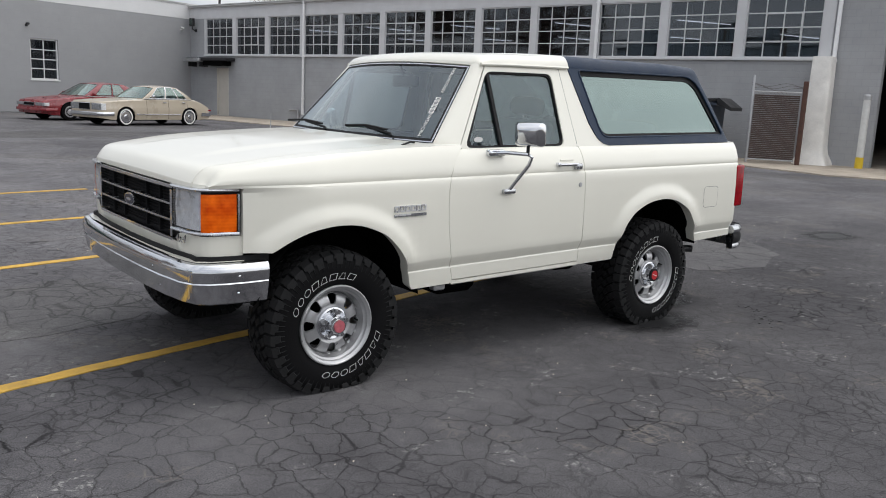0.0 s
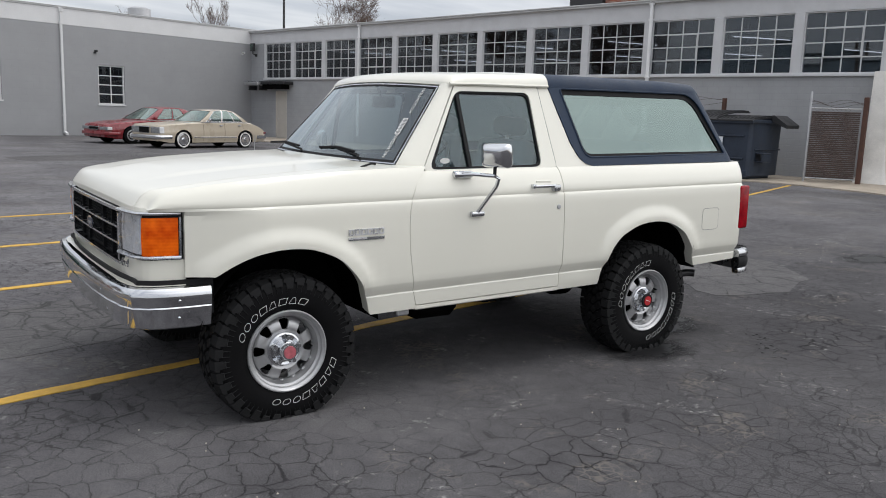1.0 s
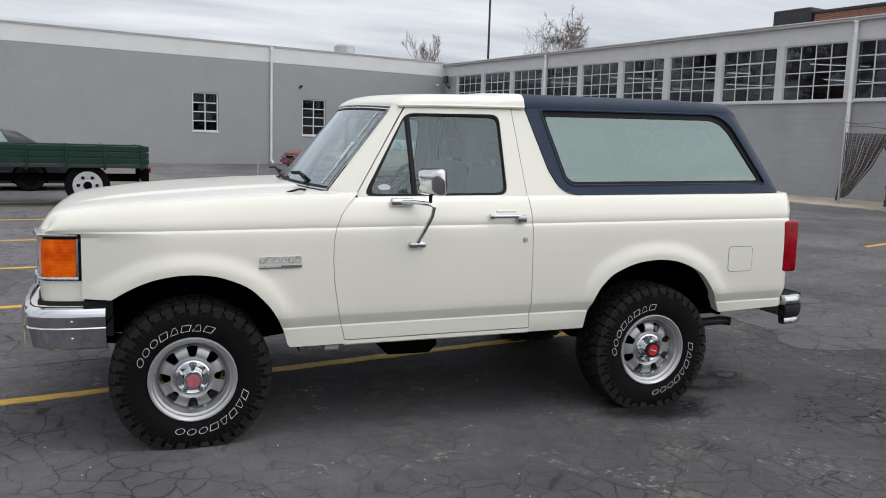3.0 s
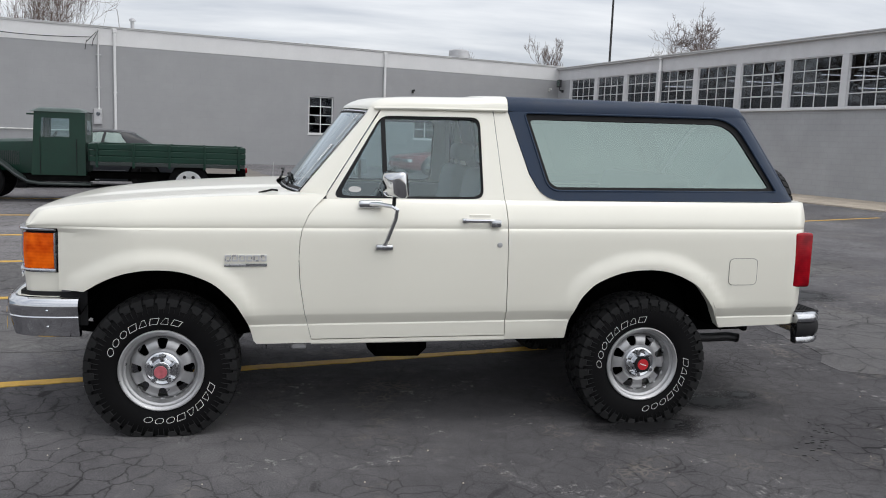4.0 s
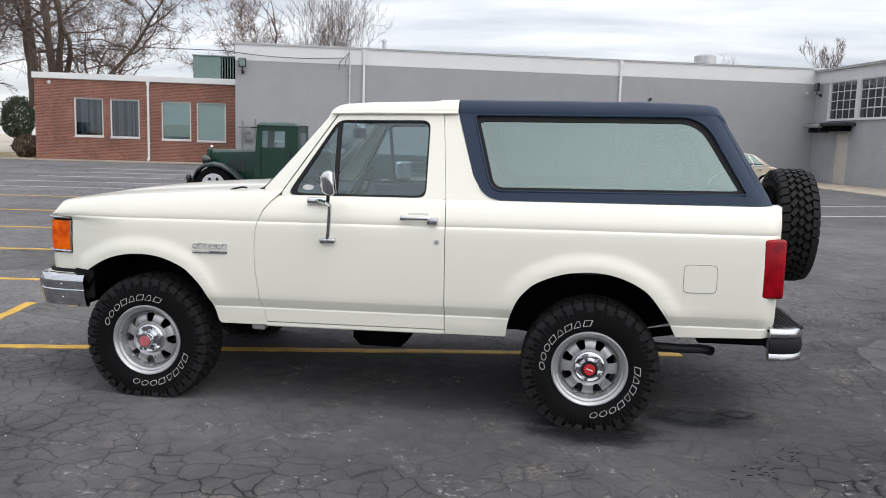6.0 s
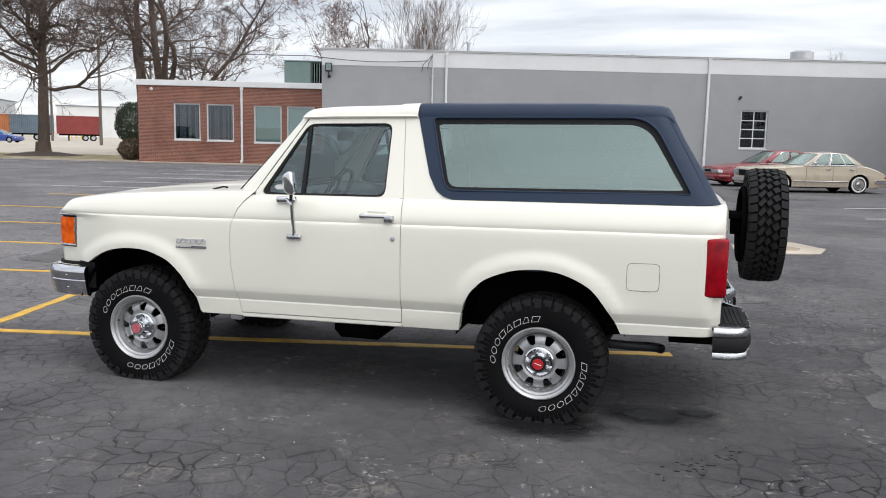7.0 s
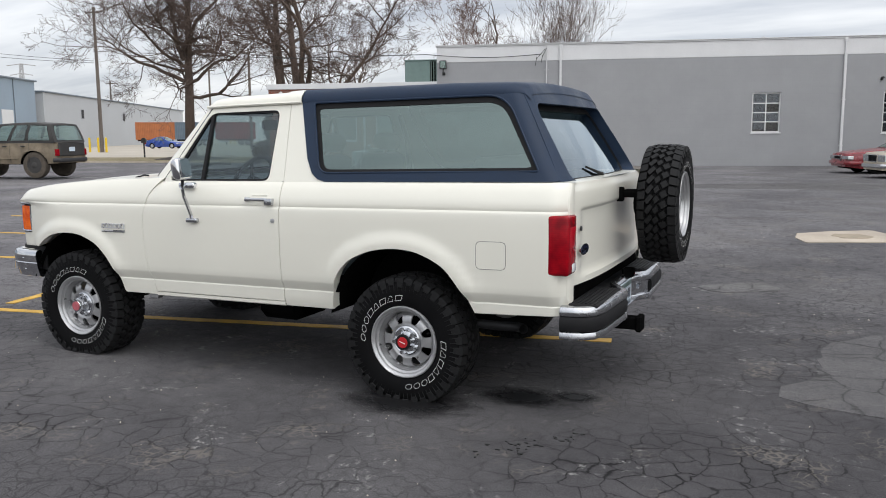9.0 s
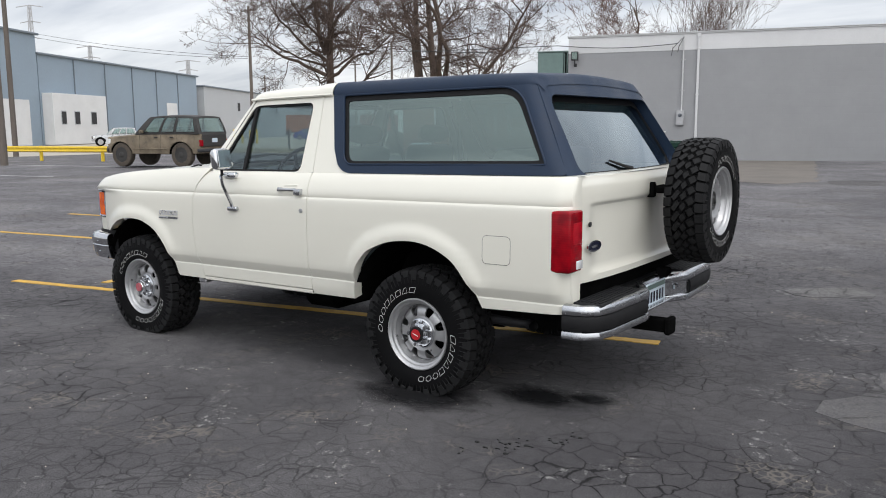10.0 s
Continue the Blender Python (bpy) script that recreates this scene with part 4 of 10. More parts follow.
for k in range(2):
    pts = [(-7.95 - 0.06 * k, -0.2, 5.62 - 0.03 * k)] + [(-8.1 - 0.28 * k - 0.10 * math.sin(u * 3.1), -0.2, 5.45 - (0.55 + 0.12 * k) * math.sin(u * math.pi) * 0.9 - 0.05 * k) for u in spread(0.15, 0.9, 6)]
    part("cable", tube(bmesh.new(), pts, 0.014, 5), M_CABLE, wires)
part("cable", tube(bmesh.new(), [(-8.2 - 5.6 * u, -0.15, 5.35 - 0.05 * math.sin(u * math.pi) * 3 + 0.1 * u) for u in spread(0, 1, 10)] + [(-24, 8, 6.2), (-56.7, 40.6, 10.5)], 0.018, 5), M_CABLE, wires)
mast = thing("roof_mast", "thin bent metal mast on the parapet", "mast", at=W_AT)
part("rod", tube(bmesh.new(), [(-7.05, 0.1, WH - 0.02), (-7.1, 0.1, WH + 0.5), (-7.15, 0.05, WH + 0.75), (-7.25, 0.0, WH + 0.80)], 0.02, 6), M_STEEL, mast)
for x, z, l in ((7.15, 3.98, "small black camera on the grey wall"), (15.6, 4.55, "small white camera on the grey wall")):
    c = thing("wall_camera", l, "security camera", at=W_AT)
    part("body", lathe(bmesh.new(), [(-0.22, 0.04), (-0.21, 0.055), (-0.05, 0.055), (0.0, 0.03)], 14, m=pose(x, 0, z)), M_DARKMETAL if x < 10 else M_BOLLARD, c)
    part("base", solid(((x - 0.06, -0.045, z - 0.11), (x + 0.06, 0.0, z - 0.04)), bevel=0.008), M_DARKMETAL if x < 10 else M_BOLLARD, c)
vent = thing("roof_vent", "pale round metal roof ventilator", "roof vent", at=W_AT @ pose(12.1, 4.5, 0))
part("curb_base", solid(((-0.75, -0.75, 5.3), (0.75, 0.75, 5.95)), bevel=0.03), M_STEEL, vent)
part("drum", lathe(bmesh.new(), [(5.95, 0.42), (6.30, 0.42), (6.32, 0.60), (6.72, 0.60), (6.80, 0.45), (6.84, 0.1)], 24, "z"), M_STEEL, vent)
for k, (x, h) in enumerate(((-6.0, 6.75), (3.0, 6.3), (13.9, 6.15))):
    p = thing("roof_pipe", "short grey vent pipe on the flat roof", "vent pipe", at=W_AT)
    part("pipe", lathe(bmesh.new(), [(5.35, 0.09), (h, 0.09)], 12, "z", m=pose(x, 5.0, 0)), M_STEEL, p)
    part("cap", lathe(bmesh.new(), [(h + 0.02, 0.16), (h + 0.12, 0.14), (h + 0.18, 0.03)], 12, "z", m=pose(x, 5.0, 0)), M_STEEL, p)

# ---- the long front with the factory windows ----
FH, FS0, FS1 = 5.76, 3.20, 5.05
LEFTS = [1.42 + 2.616 * k for k in range(12)]
GARAGE = (34.3, 39.6, -0.2, 4.35)
DOOR = (2.36, 3.38, 0.04, 2.52)
setting(part("wall_east", pierced(bmesh.new(), 0.0, 42.0, -0.2, FS0 - 0.08, 0.0, 0.3, [DOOR, GARAGE]), M_WALLGREY2, at=F_AT), "grey painted block wall below a row of factory windows", "wall")
setting(part("wall_east_pier", pierced(bmesh.new(), 32.85, 42.0, FS0 - 0.08, FH - 0.12, 0.0, 0.3, [GARAGE]), M_WALLGREY2, at=F_AT), "rough grey block wall beside the windows", "wall")
setting(part("wall_east_corner", solid(((0.0, 0.0, FS0 - 0.08), (LEFTS[0] - 0.12, 0.3, FS1 + 0.1))), M_WALLGREY2, at=F_AT), "grey block pier at the building's corner", "wall")
setting(part("window_sill", solid(((LEFTS[0] - 0.12, -0.09, FS0 - 0.08), (32.85, 0.3, FS0)), bevel=0.008), M_TRIMGREY, at=F_AT), "long pale sill under the factory windows", "sill")
setting(part("fascia", solid(((0.0, -0.012, FS1), (42.0, 0.3, FH - 0.12)), bevel=0.004), M_TRIMGREY, at=F_AT), "pale grey band above the factory windows", "wall")
setting(part("roof_edge", solid(((-0.1, -0.16, FH - 0.12), (42.0, 0.34, FH - 0.05)), ((-0.1, -0.19, FH - 0.05), (42.0, 0.36, FH)), bevel=0.01), M_ROOFEDGE, at=F_AT), "thin grey metal roof edge", "trim")
setting(part("roof_east", solid(((0.3, 0.3, FH - 0.3), (42, 25, FH - 0.2))), M_ROOFEDGE, at=F_AT), "flat roof over the workshop", "roof")
for k, x in enumerate(LEFTS):
    setting(part("mullion_post", solid(((x - 0.12 if k == 0 else x - 0.296, -0.03, FS0), (x, 0.28, FS1)), bevel=0.006), M_TRIMGREY, at=F_AT), "pale post between two factory windows", "post")
    pane_window(f"window_{k + 3}", F_AT, x, x + 2.32, FS0, FS1, 4, 4, bar=0.034, edge=0.042, frame_mat=M_TRIMGREY, hopper=k % 2 == 1, y=0.06, label="steel factory window of sixteen dark panes" if k % 2 == 0 else "steel factory window of dark panes with a hopper sash", seed=10 + k)
setting(part("mullion_post", solid(((LEFTS[-1] + 2.32, -0.03, FS0), (32.85, 0.28, FS1)), bevel=0.006), M_TRIMGREY, at=F_AT), "pale post at the end of the factory windows", "post")
# the workshop behind the windows
setting(part("workshop_floor", solid(((0.3, 0.31, -0.2), (42, 24, 0.03))), M_CONCRETE, at=F_AT), "grey concrete workshop floor", "floor")
setting(part("workshop_walls", solid(((0.3, 24, 0), (42, 24.2, 5.4)), ((0.1, 0.3, 0), (0.3, 24, 5.4)), ((42, 0.3, 0), (42.2, 24, 5.4))), M_ROOMSHADE, at=F_AT), "workshop walls coloured near black for indoor shade", "wall")
setting(part("ceiling", solid(((0.3, 0.3, 5.36), (42, 24, 5.44))), M_ROOMSHADE, at=F_AT), "workshop ceiling coloured near black for indoor shade", "ceiling")
for k in range(14):
    lamp = thing("strip_light", "lit fluorescent strip under the dark ceiling", "ceiling lamp", "strip lights in the workshop", at=F_AT @ pose(5.6 + 5.4 * (k % 7) + 1.6 * (k // 7), 4.0 + 6.5 * (k // 7), 4.72, 0, 0, 66 if k % 2 else 58))
    part("housing", solid(((-1.2, -0.10, 0.03), (1.2, 0.10, 0.10)), bevel=0.01), M_BOLLARD, lamp)
    part("tube", solid(((-1.18, -0.018, 0.0), (1.18, 0.018, 0.028))), M_TUBE, lamp)
    for x in (-0.6, 0.58):
        part("rod", solid(((x, -0.01, 0.1), (x + 0.02, 0.01, 0.66))), M_STEEL, lamp)
for x, l in ((9.32, "white downspout between the factory windows"), (24.95, "white downspout between the factory windows"), (32.98, "white downspout at the end of the windows")):
    downspout(F_AT, x, 0.25, 5.58, l, y=-0.10, w=0.055, d=0.04, shoe=x > 30, mat=M_SPOUT)
door = setting(thing("door_1", "closed plain beige steel door in the grey wall", "door", at=F_AT), "closed plain beige steel door in the grey wall", "door")
part("door_leaf", solid(((DOOR[0] + 0.06, 0.05, DOOR[2]), (DOOR[1] - 0.06, 0.10, DOOR[3] - 0.06)), bevel=0.004), M_DOORPAINT, door)
part("door_frame", solid(((DOOR[0], -0.01, DOOR[2]), (DOOR[0] + 0.058, 0.15, DOOR[3])), ((DOOR[1] - 0.058, -0.01, DOOR[2]), (DOOR[1], 0.15, DOOR[3])), ((DOOR[0] + 0.058, -0.01, DOOR[3] - 0.058), (DOOR[1] - 0.058, 0.15, DOOR[3])), bevel=0.004), M_DOORPAINT, door)
part("door_handle", lathe(bmesh.new(), [(0.0, 0.02), (-0.03, 0.03), (-0.05, 0.02), (0.05, 0.02)][:3], 12, m=pose(DOOR[0] + 0.15, 0.05, 1.05)), M_STEEL, door)
canopy = thing("door_canopy", "dark metal canopy over the door", "canopy", at=F_AT)
part("hood", solid(((1.80, -0.62, 2.86), (3.95, 0.0, 3.02)), bevel=0.02), M_DARKMETAL, canopy)
part("soffit", solid(((1.9, -0.55, 2.62), (3.6, 0.0, 2.855)), bevel=0.01), M_UNDER, canopy)
heater = thing("wall_unit", "old grey tray-shaped metal unit on brackets", "wall unit", at=F_AT)
part("tray", solid(((0.35, -0.72, 2.80), (1.72, -0.02, 2.96)), bevel=0.03), M_STEEL, heater)
part("top", solid(((0.50, -0.62, 2.965), (1.6, -0.08, 3.04)), bevel=0.02), M_DULLCHROME, heater)
for x in (0.5, 1.5):
    part("bracket", solid(((x, -0.5, 2.55), (x + 0.06, 0.0, 2.795))), M_DARKMETAL, heater)
valve = thing("standpipe", "grey standpipe with a valve at the wall", "standpipe", at=F_AT)
part("pipe", tube(bmesh.new(), [(9.0, -0.1, 0.0), (9.0, -0.1, 0.6), (8.6, -0.14, 0.6), (8.4, -0.14, 0.55)], 0.05, 8), M_STEEL, valve)
# battered white column, tall bollard and the open garage
col = thing("column", "white battered plaster column with a flared foot", "column", at=F_AT)
bm = bmesh.new()
prof = [(0.02, 0.62), (0.16, 0.56), (0.34, 0.45), (0.6, 0.40), (1.6, 0.37), (3.15, 0.345), (3.22, 0.33)]
rings = [[bm.verts.new((32.78 + sx_ * r * 0.82, -0.33 + sy_ * r * 0.82, z)) for sx_, sy_ in rounded([(-1, -1), (1, -1), (1, 1), (-1, 1)], 0.3, 3)] for z, r in prof]
for a, b in zip(rings, rings[1:]):
    for k in range(len(a)):
        bm.faces.new((a[k], a[(k + 1) % len(a)], b[(k + 1) % len(a)], b[k]))
bm.faces.new(rings[-1])
part("shaft", bm, M_PLASTER, col)
bol = thing("bollard", "tall white pipe bollard with a yellow foot", "bollard", at=F_AT @ pose(34.15, -0.62, 0))
part("pipe", lathe(bmesh.new(), [(0.36, 0.10), (1.95, 0.10), (2.0, 0.09)], 20, "z"), M_BOLLARD, bol)
part("collar", lathe(bmesh.new(), [(2.0, 0.115), (2.12, 0.115), (2.16, 0.08)], 20, "z"), M_STEEL, bol)
part("foot", lathe(bmesh.new(), [(0.0, 0.112), (0.36, 0.112)], 20, "z"), M_SAFETY, bol)
setting(part("garage_header", solid(((GARAGE[0] - 0.02, -0.06, 4.35), (GARAGE[1] + 0.02, -0.002, 4.75)), bevel=0.01), M_WALLWHITE, at=F_AT), "white beam over the garage opening", "trim")
# rooftop structures
stack = thing("roof_house", "dark rooftop structure with a brick part", "roof structure", at=F_AT @ pose(17.2, 9.0, 0))
part("metal_part", solid(((-1.4, -1.2, 5.5), (0.5, 1.2, 7.75)), bevel=0.03), M_DARKMETAL, stack)
part("brick_part", solid(((0.52, -1.0, 5.5), (4.0, 1.4, 7.45)), bevel=0.02), M_BRICK, stack)
part("cap", solid(((0.45, -1.08, 7.452), (4.08, 1.48, 7.58)), bevel=0.02), M_DARKMETAL, stack)

# ---- the brick office ----
BH = 4.45
BW = [(-8.6, -7.17, 1.27, 3.24), (-6.83, -5.37, 1.25, 3.23), (-4.28, -2.78, 1.2, 3.2), (-2.5, -1.0, 1.17, 3.2)]
setting(part("wall_office", pierced(bmesh.new(), -10.5, 0.9, -0.2, BH - 0.30, 0, 0.3, BW), M_BRICK, at=B_AT), "red brick office wall with large windows", "wall")
setting(part("wall_office_side", pierced(bmesh.new(), 0.305, 11.0, -0.2, BH - 0.30, 0, 0.3, []), M_BRICK, at=B_AT @ pose(-10.2, 0, 0, 0, 0, 90)), "red brick side wall of the office", "wall")
setting(part("office_fascia", solid(((-10.58, -0.08, BH - 0.30), (0.9, 0.4, BH)), ((-10.58, 0.4, BH - 0.30), (-10.1, 11.0, BH)), bevel=0.012), M_WALLWHITE, at=B_AT), "white painted roof fascia on the office", "trim")
setting(part("roof_office", solid(((-10.1, 0.4, BH - 0.28), (0.9, 11.0, BH - 0.1))), M_ROOFEDGE, at=B_AT), "flat roof of the brick office", "roof")
setting(part("office_inside", solid(((-10.1, 3.0, 0), (0.9, 3.1, 4.1))), M_ROOMSHADE, at=B_AT), "partition coloured near black for the shade inside the office", "wall")
setting(part("office_floor", solid(((-10.1, 0.31, 0), (0.9, 3.0, 0.06))), M_ROOMSHADE, at=B_AT), "office floor coloured near black for indoor shade", "floor")
for k, o in enumerate(BW):
    pane_window(f"window_{k + 15}", B_AT, *o, 1, 1, edge=0.07, label="large white-framed office window" if k < 2 else "large white-framed office window with pale blinds drawn", pane=M_PANE if k < 2 else M_PANEFILM, seed=40 + k)
    setting(part("window_sill", solid(((o[0] - 0.02, -0.025, o[2] - 0.05), (o[1] + 0.02, 0.055, o[2] - 0.002)), bevel=0.006), M_TRIMGREY, at=B_AT), "pale stone window sill", "sill")
    b = thing("window_blind", "pale drawn roller blind inside the window" if k > 1 else "half-open pale slatted blind inside the window", "blind", at=B_AT)
    if k > 1:
        part("fabric", solid(((o[0] + 0.08, 0.20, o[2] + 0.1), (o[1] - 0.08, 0.21, o[3] - 0.08))), M_BLIND, b)
    else:
        rngb = random.Random(k)
        for s in range(int((o[1] - o[0] - 0.2) / 0.09)):
            if rngb.random() < 0.55:
                x = o[0] + 0.10 + s * 0.09
                part("slat", solid(((x, 0.20, o[2] + 0.1), (x + 0.075, 0.205, o[3] - 0.12))), M_BLIND, b)
    part("rail", solid(((o[0] + 0.06, 0.19, o[3] - 0.10), (o[1] - 0.06, 0.23, o[3] - 0.06)), bevel=0.004), M_BLIND, b)
downspout(B_AT, -4.92, 0.1, BH - 0.46, "white square downspout on the brick office")
ac = thing("air_conditioner", "green-grey rooftop air conditioning unit", "air conditioner", at=B_AT @ pose(-1.75, 2.2, BH))
part("casing", solid(((-1.1, -0.9, 0), (0.35, 0.9, 1.25)), bevel=0.03), M_ACGREEN, ac)
part("coil", solid(((0.36, -0.85, 0.08), (1.2, 0.85, 1.2)), bevel=0.01), M_UNDER, ac)
for k in range(6):
    part("fin", solid(((0.40 + 0.14 * k, -0.88, 0.06), (0.44 + 0.14 * k, -0.852, 1.22))), M_ACGREEN, ac)
part("lid", solid(((-1.14, -0.94, 1.252), (1.24, 0.94, 1.31)), bevel=0.01), M_ACGREEN, ac)
part("skid", solid(((-1.1, -0.9, -0.3), (1.2, -0.8, -0.004)), ((-1.1, 0.8, -0.3), (1.2, 0.9, -0.004))), M_STEEL, ac)
olamp = thing("wall_lamp", "small white lamp at the office corner", "wall lamp", at=B_AT)
part("globe", lathe(bmesh.new(), [(-0.16, 0.02), (-0.14, 0.07), (-0.07, 0.09), (0, 0.06)], 14, m=pose(-9.75, 0, 3.95)), M_BOLLARD, olamp)

# ---- the cream-white lifted two-door truck with the navy hardtop ----
RAKE = 0.0145


def raked(bm):
    for v in bm.verts:
        v.co.z += RAKE * (v.co.x - 0.8)
    return bm


SIDE = [(0.40, 0.90), (0.485, 0.938), (0.497, 0.953), (0.56, 0.958), (0.592, 0.958), (0.600, 0.953), (0.652, 0.981), (0.662, 0.984), (0.80, 0.988), (0.95, 0.986), (1.05, 0.982), (1.080, 0.980),
        (1.092, 0.9785), (1.1001, 0.9765), (1.1015, 0.976), (1.112, 0.9675), (1.125, 0.9690), (1.15, 0.9655), (1.17, 0.959), (1.21, 0.942), (1.24, 0.924), (1.262, 0.905)]
ARCH_F = [(-0.372, 0.785), (-0.278, 0.840), (-0.185, 0.878), (-0.09, 0.897), (-0.012, 0.901), (0.068, 0.896), (0.146, 0.879), (0.256, 0.832), (0.330, 0.769), (0.390, 0.696), (0.442, 0.594), (0.466, 0.512)]
ARCH_R = [(2.178, 0.492), (2.192, 0.590), (2.234, 0.704), (2.284, 0.768), (2.345, 0.817), (2.478, 0.868), (2.612, 0.885), (2.714, 0.880), (2.798, 0.861), (2.888, 0.822), (2.965, 0.767), (3.064, 0.636), (3.118, 0.535)]
DOOR_F = [(0.494, 0.771), (0.667, 0.727), (0.826, 0.702), (0.949, 0.695), (1.05, 0.699), (1.102, 0.709), (1.18, 0.742), (1.229, 0.781), (1.263, 0.815), (1.30, 0.852)]
DOOR_R = [(0.49, 1.826), (1.13, 1.816), (1.263, 1.808)]
NOSE_TOP = [(-0.71, 1.112), (-0.700, 1.129), (-0.688, 1.147), (-0.676, 1.163), (-0.666, 1.174), (-0.655, 1.182), (-0.635, 1.190), (-0.59, 1.200), (-0.48, 1.214), (-0.38, 1.226), (-0.2, 1.243), (0.0, 1.258), (0.35, 1.278), (0.75, 1.290)]


def along(points, n):
    """A smooth line through the points, n steps from each to the next."""
    ps = [Vector(p) for p in points]
    ps = [ps[0] * 2 - ps[1]] + ps + [ps[-1] * 2 - ps[-2]]
    out = []
    for a, b, c, d in zip(ps, ps[1:], ps[2:], ps[3:]):
        for k in range(n):
            t = k / n
            p = (b * 2 + (c - a) * t + (a * 2 - b * 5 + c * 4 - d) * t * t + (b * 3 - a - c * 3 + d) * t ** 3) * 0.5
            out.append((p.x, p.y))
    return out + [points[-1]]


def to_arch(x, z):
    best = 9.0
    for arch in (ARCH_F, ARCH_R):
        for a, b in zip(arch, arch[1:]):
            e = Vector((b[0] - a[0], b[1] - a[1]))
            w = Vector((x - a[0], z - a[1]))
            u = max(0, min(1, w.dot(e) / e.length_squared))
            best = min(best, (w - e * u).length)
    return best


def side_y(x, z):
    """Half width of the body at a station and height."""
    y = lerp_table(SIDE, z)
    if x < -0.10:
        y -= lerp_table([(1.08, 0.105), (1.112, 0.076), (1.262, 0.060)], z) * (min(0.6, -0.10 - x) / 0.45) ** 1.5
    if x > 3.545:
        y -= lerp_table([(1.09, 0.060), (1.13, 0.050), (1.262, 0.036)], z) * ((x - 3.545) / 0.091) ** 2.2
    if z > 0.53:
        y += 0.018 * (1 - smooth(0.028, 0.115, to_arch(x, z))) * smooth(0.52, 0.70, z)
    return y


def body_panel(name, xs_bottom, left, right, bottom, top, parent, label="", levels=None, flip=False):
    """Columns follow the lower edge (with its wheel arch), rows the height; a return runs inwards along the lower edge."""
    bm = bmesh.new()
    cols = []
    for s in xs_bottom:
        zb = bottom(s[0]) if s[1] is None else s[1]
        ls = [z for z in levels if z > zb + 0.006]
        zs = [zb] + ([ls[0]] * (len(levels) - len(ls)) if ls else []) + ls
        col = []
        x_low = s[0]
        l0, r0 = left(zb), right(zb)
        f = (x_low - l0) / (r0 - l0)
        for z in zs:
            x = left(z) + (right(z) - left(z)) * f
            zz = top(x, z)
            x = left(z) + (right(zz) - left(z)) * f
            col.append((x, -side_y(x, z), zz))
        x, y, z = col[0]
        col = [(x, y + 0.07, z + 0.012), (x, y + 0.006, z - 0.002)] + col
        cols.append([bm.verts.new(p) for p in col])
    for a, b in zip(cols, cols[1:]):
        for k in range(len(a) - 1):
            if (a[k].co - a[k + 1].co).length < 1e-6 and (b[k].co - b[k + 1].co).length < 1e-6:
                continue
            try:
                bm.faces.new((a[k], b[k], b[k + 1], a[k + 1]))
            except ValueError:
                pass
    # returns into the shut gaps at both ends
    for col, d in ((cols[0], 1), (cols[-1], 1)):
        inner = [bm.verts.new(v.co + Vector((0, 0.05, 0))) for v in col]
        for k in range(len(col) - 1):
            bm.faces.new((col[k], col[k + 1], inner[k + 1], inner[k]))
    bmesh.ops.remove_doubles(bm, verts=bm.verts, dist=1e-5)
    raked(bm)
    near = part(name, bm, M_WHITE, parent, label, angle=24)
    far = near.data.copy()
    far.transform(Matrix.Diagonal((1, -1, 1, 1)))
    far.flip_normals()
    placed(name, far, parent, label)
    return near


def both_sides(name, bm, material, parent, label="", angle=35.0):
    near = part(name, bm, material, parent, label, angle=angle)
    far = near.data.copy()
    far.transform(Matrix.Diagonal((1, -1, 1, 1)))
    far.flip_normals()
    return near, placed(name, far, parent, label)


truck = thing("sport_utility_truck", "cream-white lifted two-door truck with a navy hardtop and mud tyres", "truck")
LEVELS = [0.53, 0.56, 0.592, 0.600, 0.625, 0.652, 0.662, 0.70, 0.74, 0.78, 0.82, 0.86, 0.8725, 0.885, 0.8975, 0.91, 0.9225, 0.935, 0.9475, 0.96, 0.9725, 0.985, 0.9975, 1.01, 1.03, 1.05, 1.080, 1.092, 1.1001, 1.1015, 1.112, 1.118, 1.125, 1.15, 1.17, 1.19, 1.21, 1.225, 1.24, 1.252, 1.262]


def setback(y):
    """How far the front edge of hood and fenders stands behind the middle, at a half width."""
    return lerp_table([(0, 0), (0.40, 0.002), (0.58, 0.005), (0.70, 0.011), (0.74, 0.016), (0.77, 0.023), (0.795, 0.032), (0.815, 0.043), (0.84, 0.055), (0.87, 0.058)], abs(y))


def nose_line(x, y):
    return lerp_table(NOSE_TOP, x - setback(y) * (1 - smooth(-0.55, -0.1, x)))


def nose_drop(x, z):
    if z <= 1.112:
        return z
    return 1.112 + (z - 1.112) * (nose_line(x, 0.87) - 1.112) / (1.262 - 1.112) * 0.975


front_cols = [(x, 0.788) for x in (-0.4995, -0.498, -0.496, -0.493, -0.489, -0.485, -0.48, -0.475, -0.469, -0.462, -0.45, -0.43, -0.40)] + along(ARCH_F, 4) + [(x, 0.496) for x in (0.48, 0.505, 0.55, 0.62, 0.70, 0.7682)]


def fender_left(z):
    return -0.500 - 0.155 * smooth(1.1002, 1.1014, z)


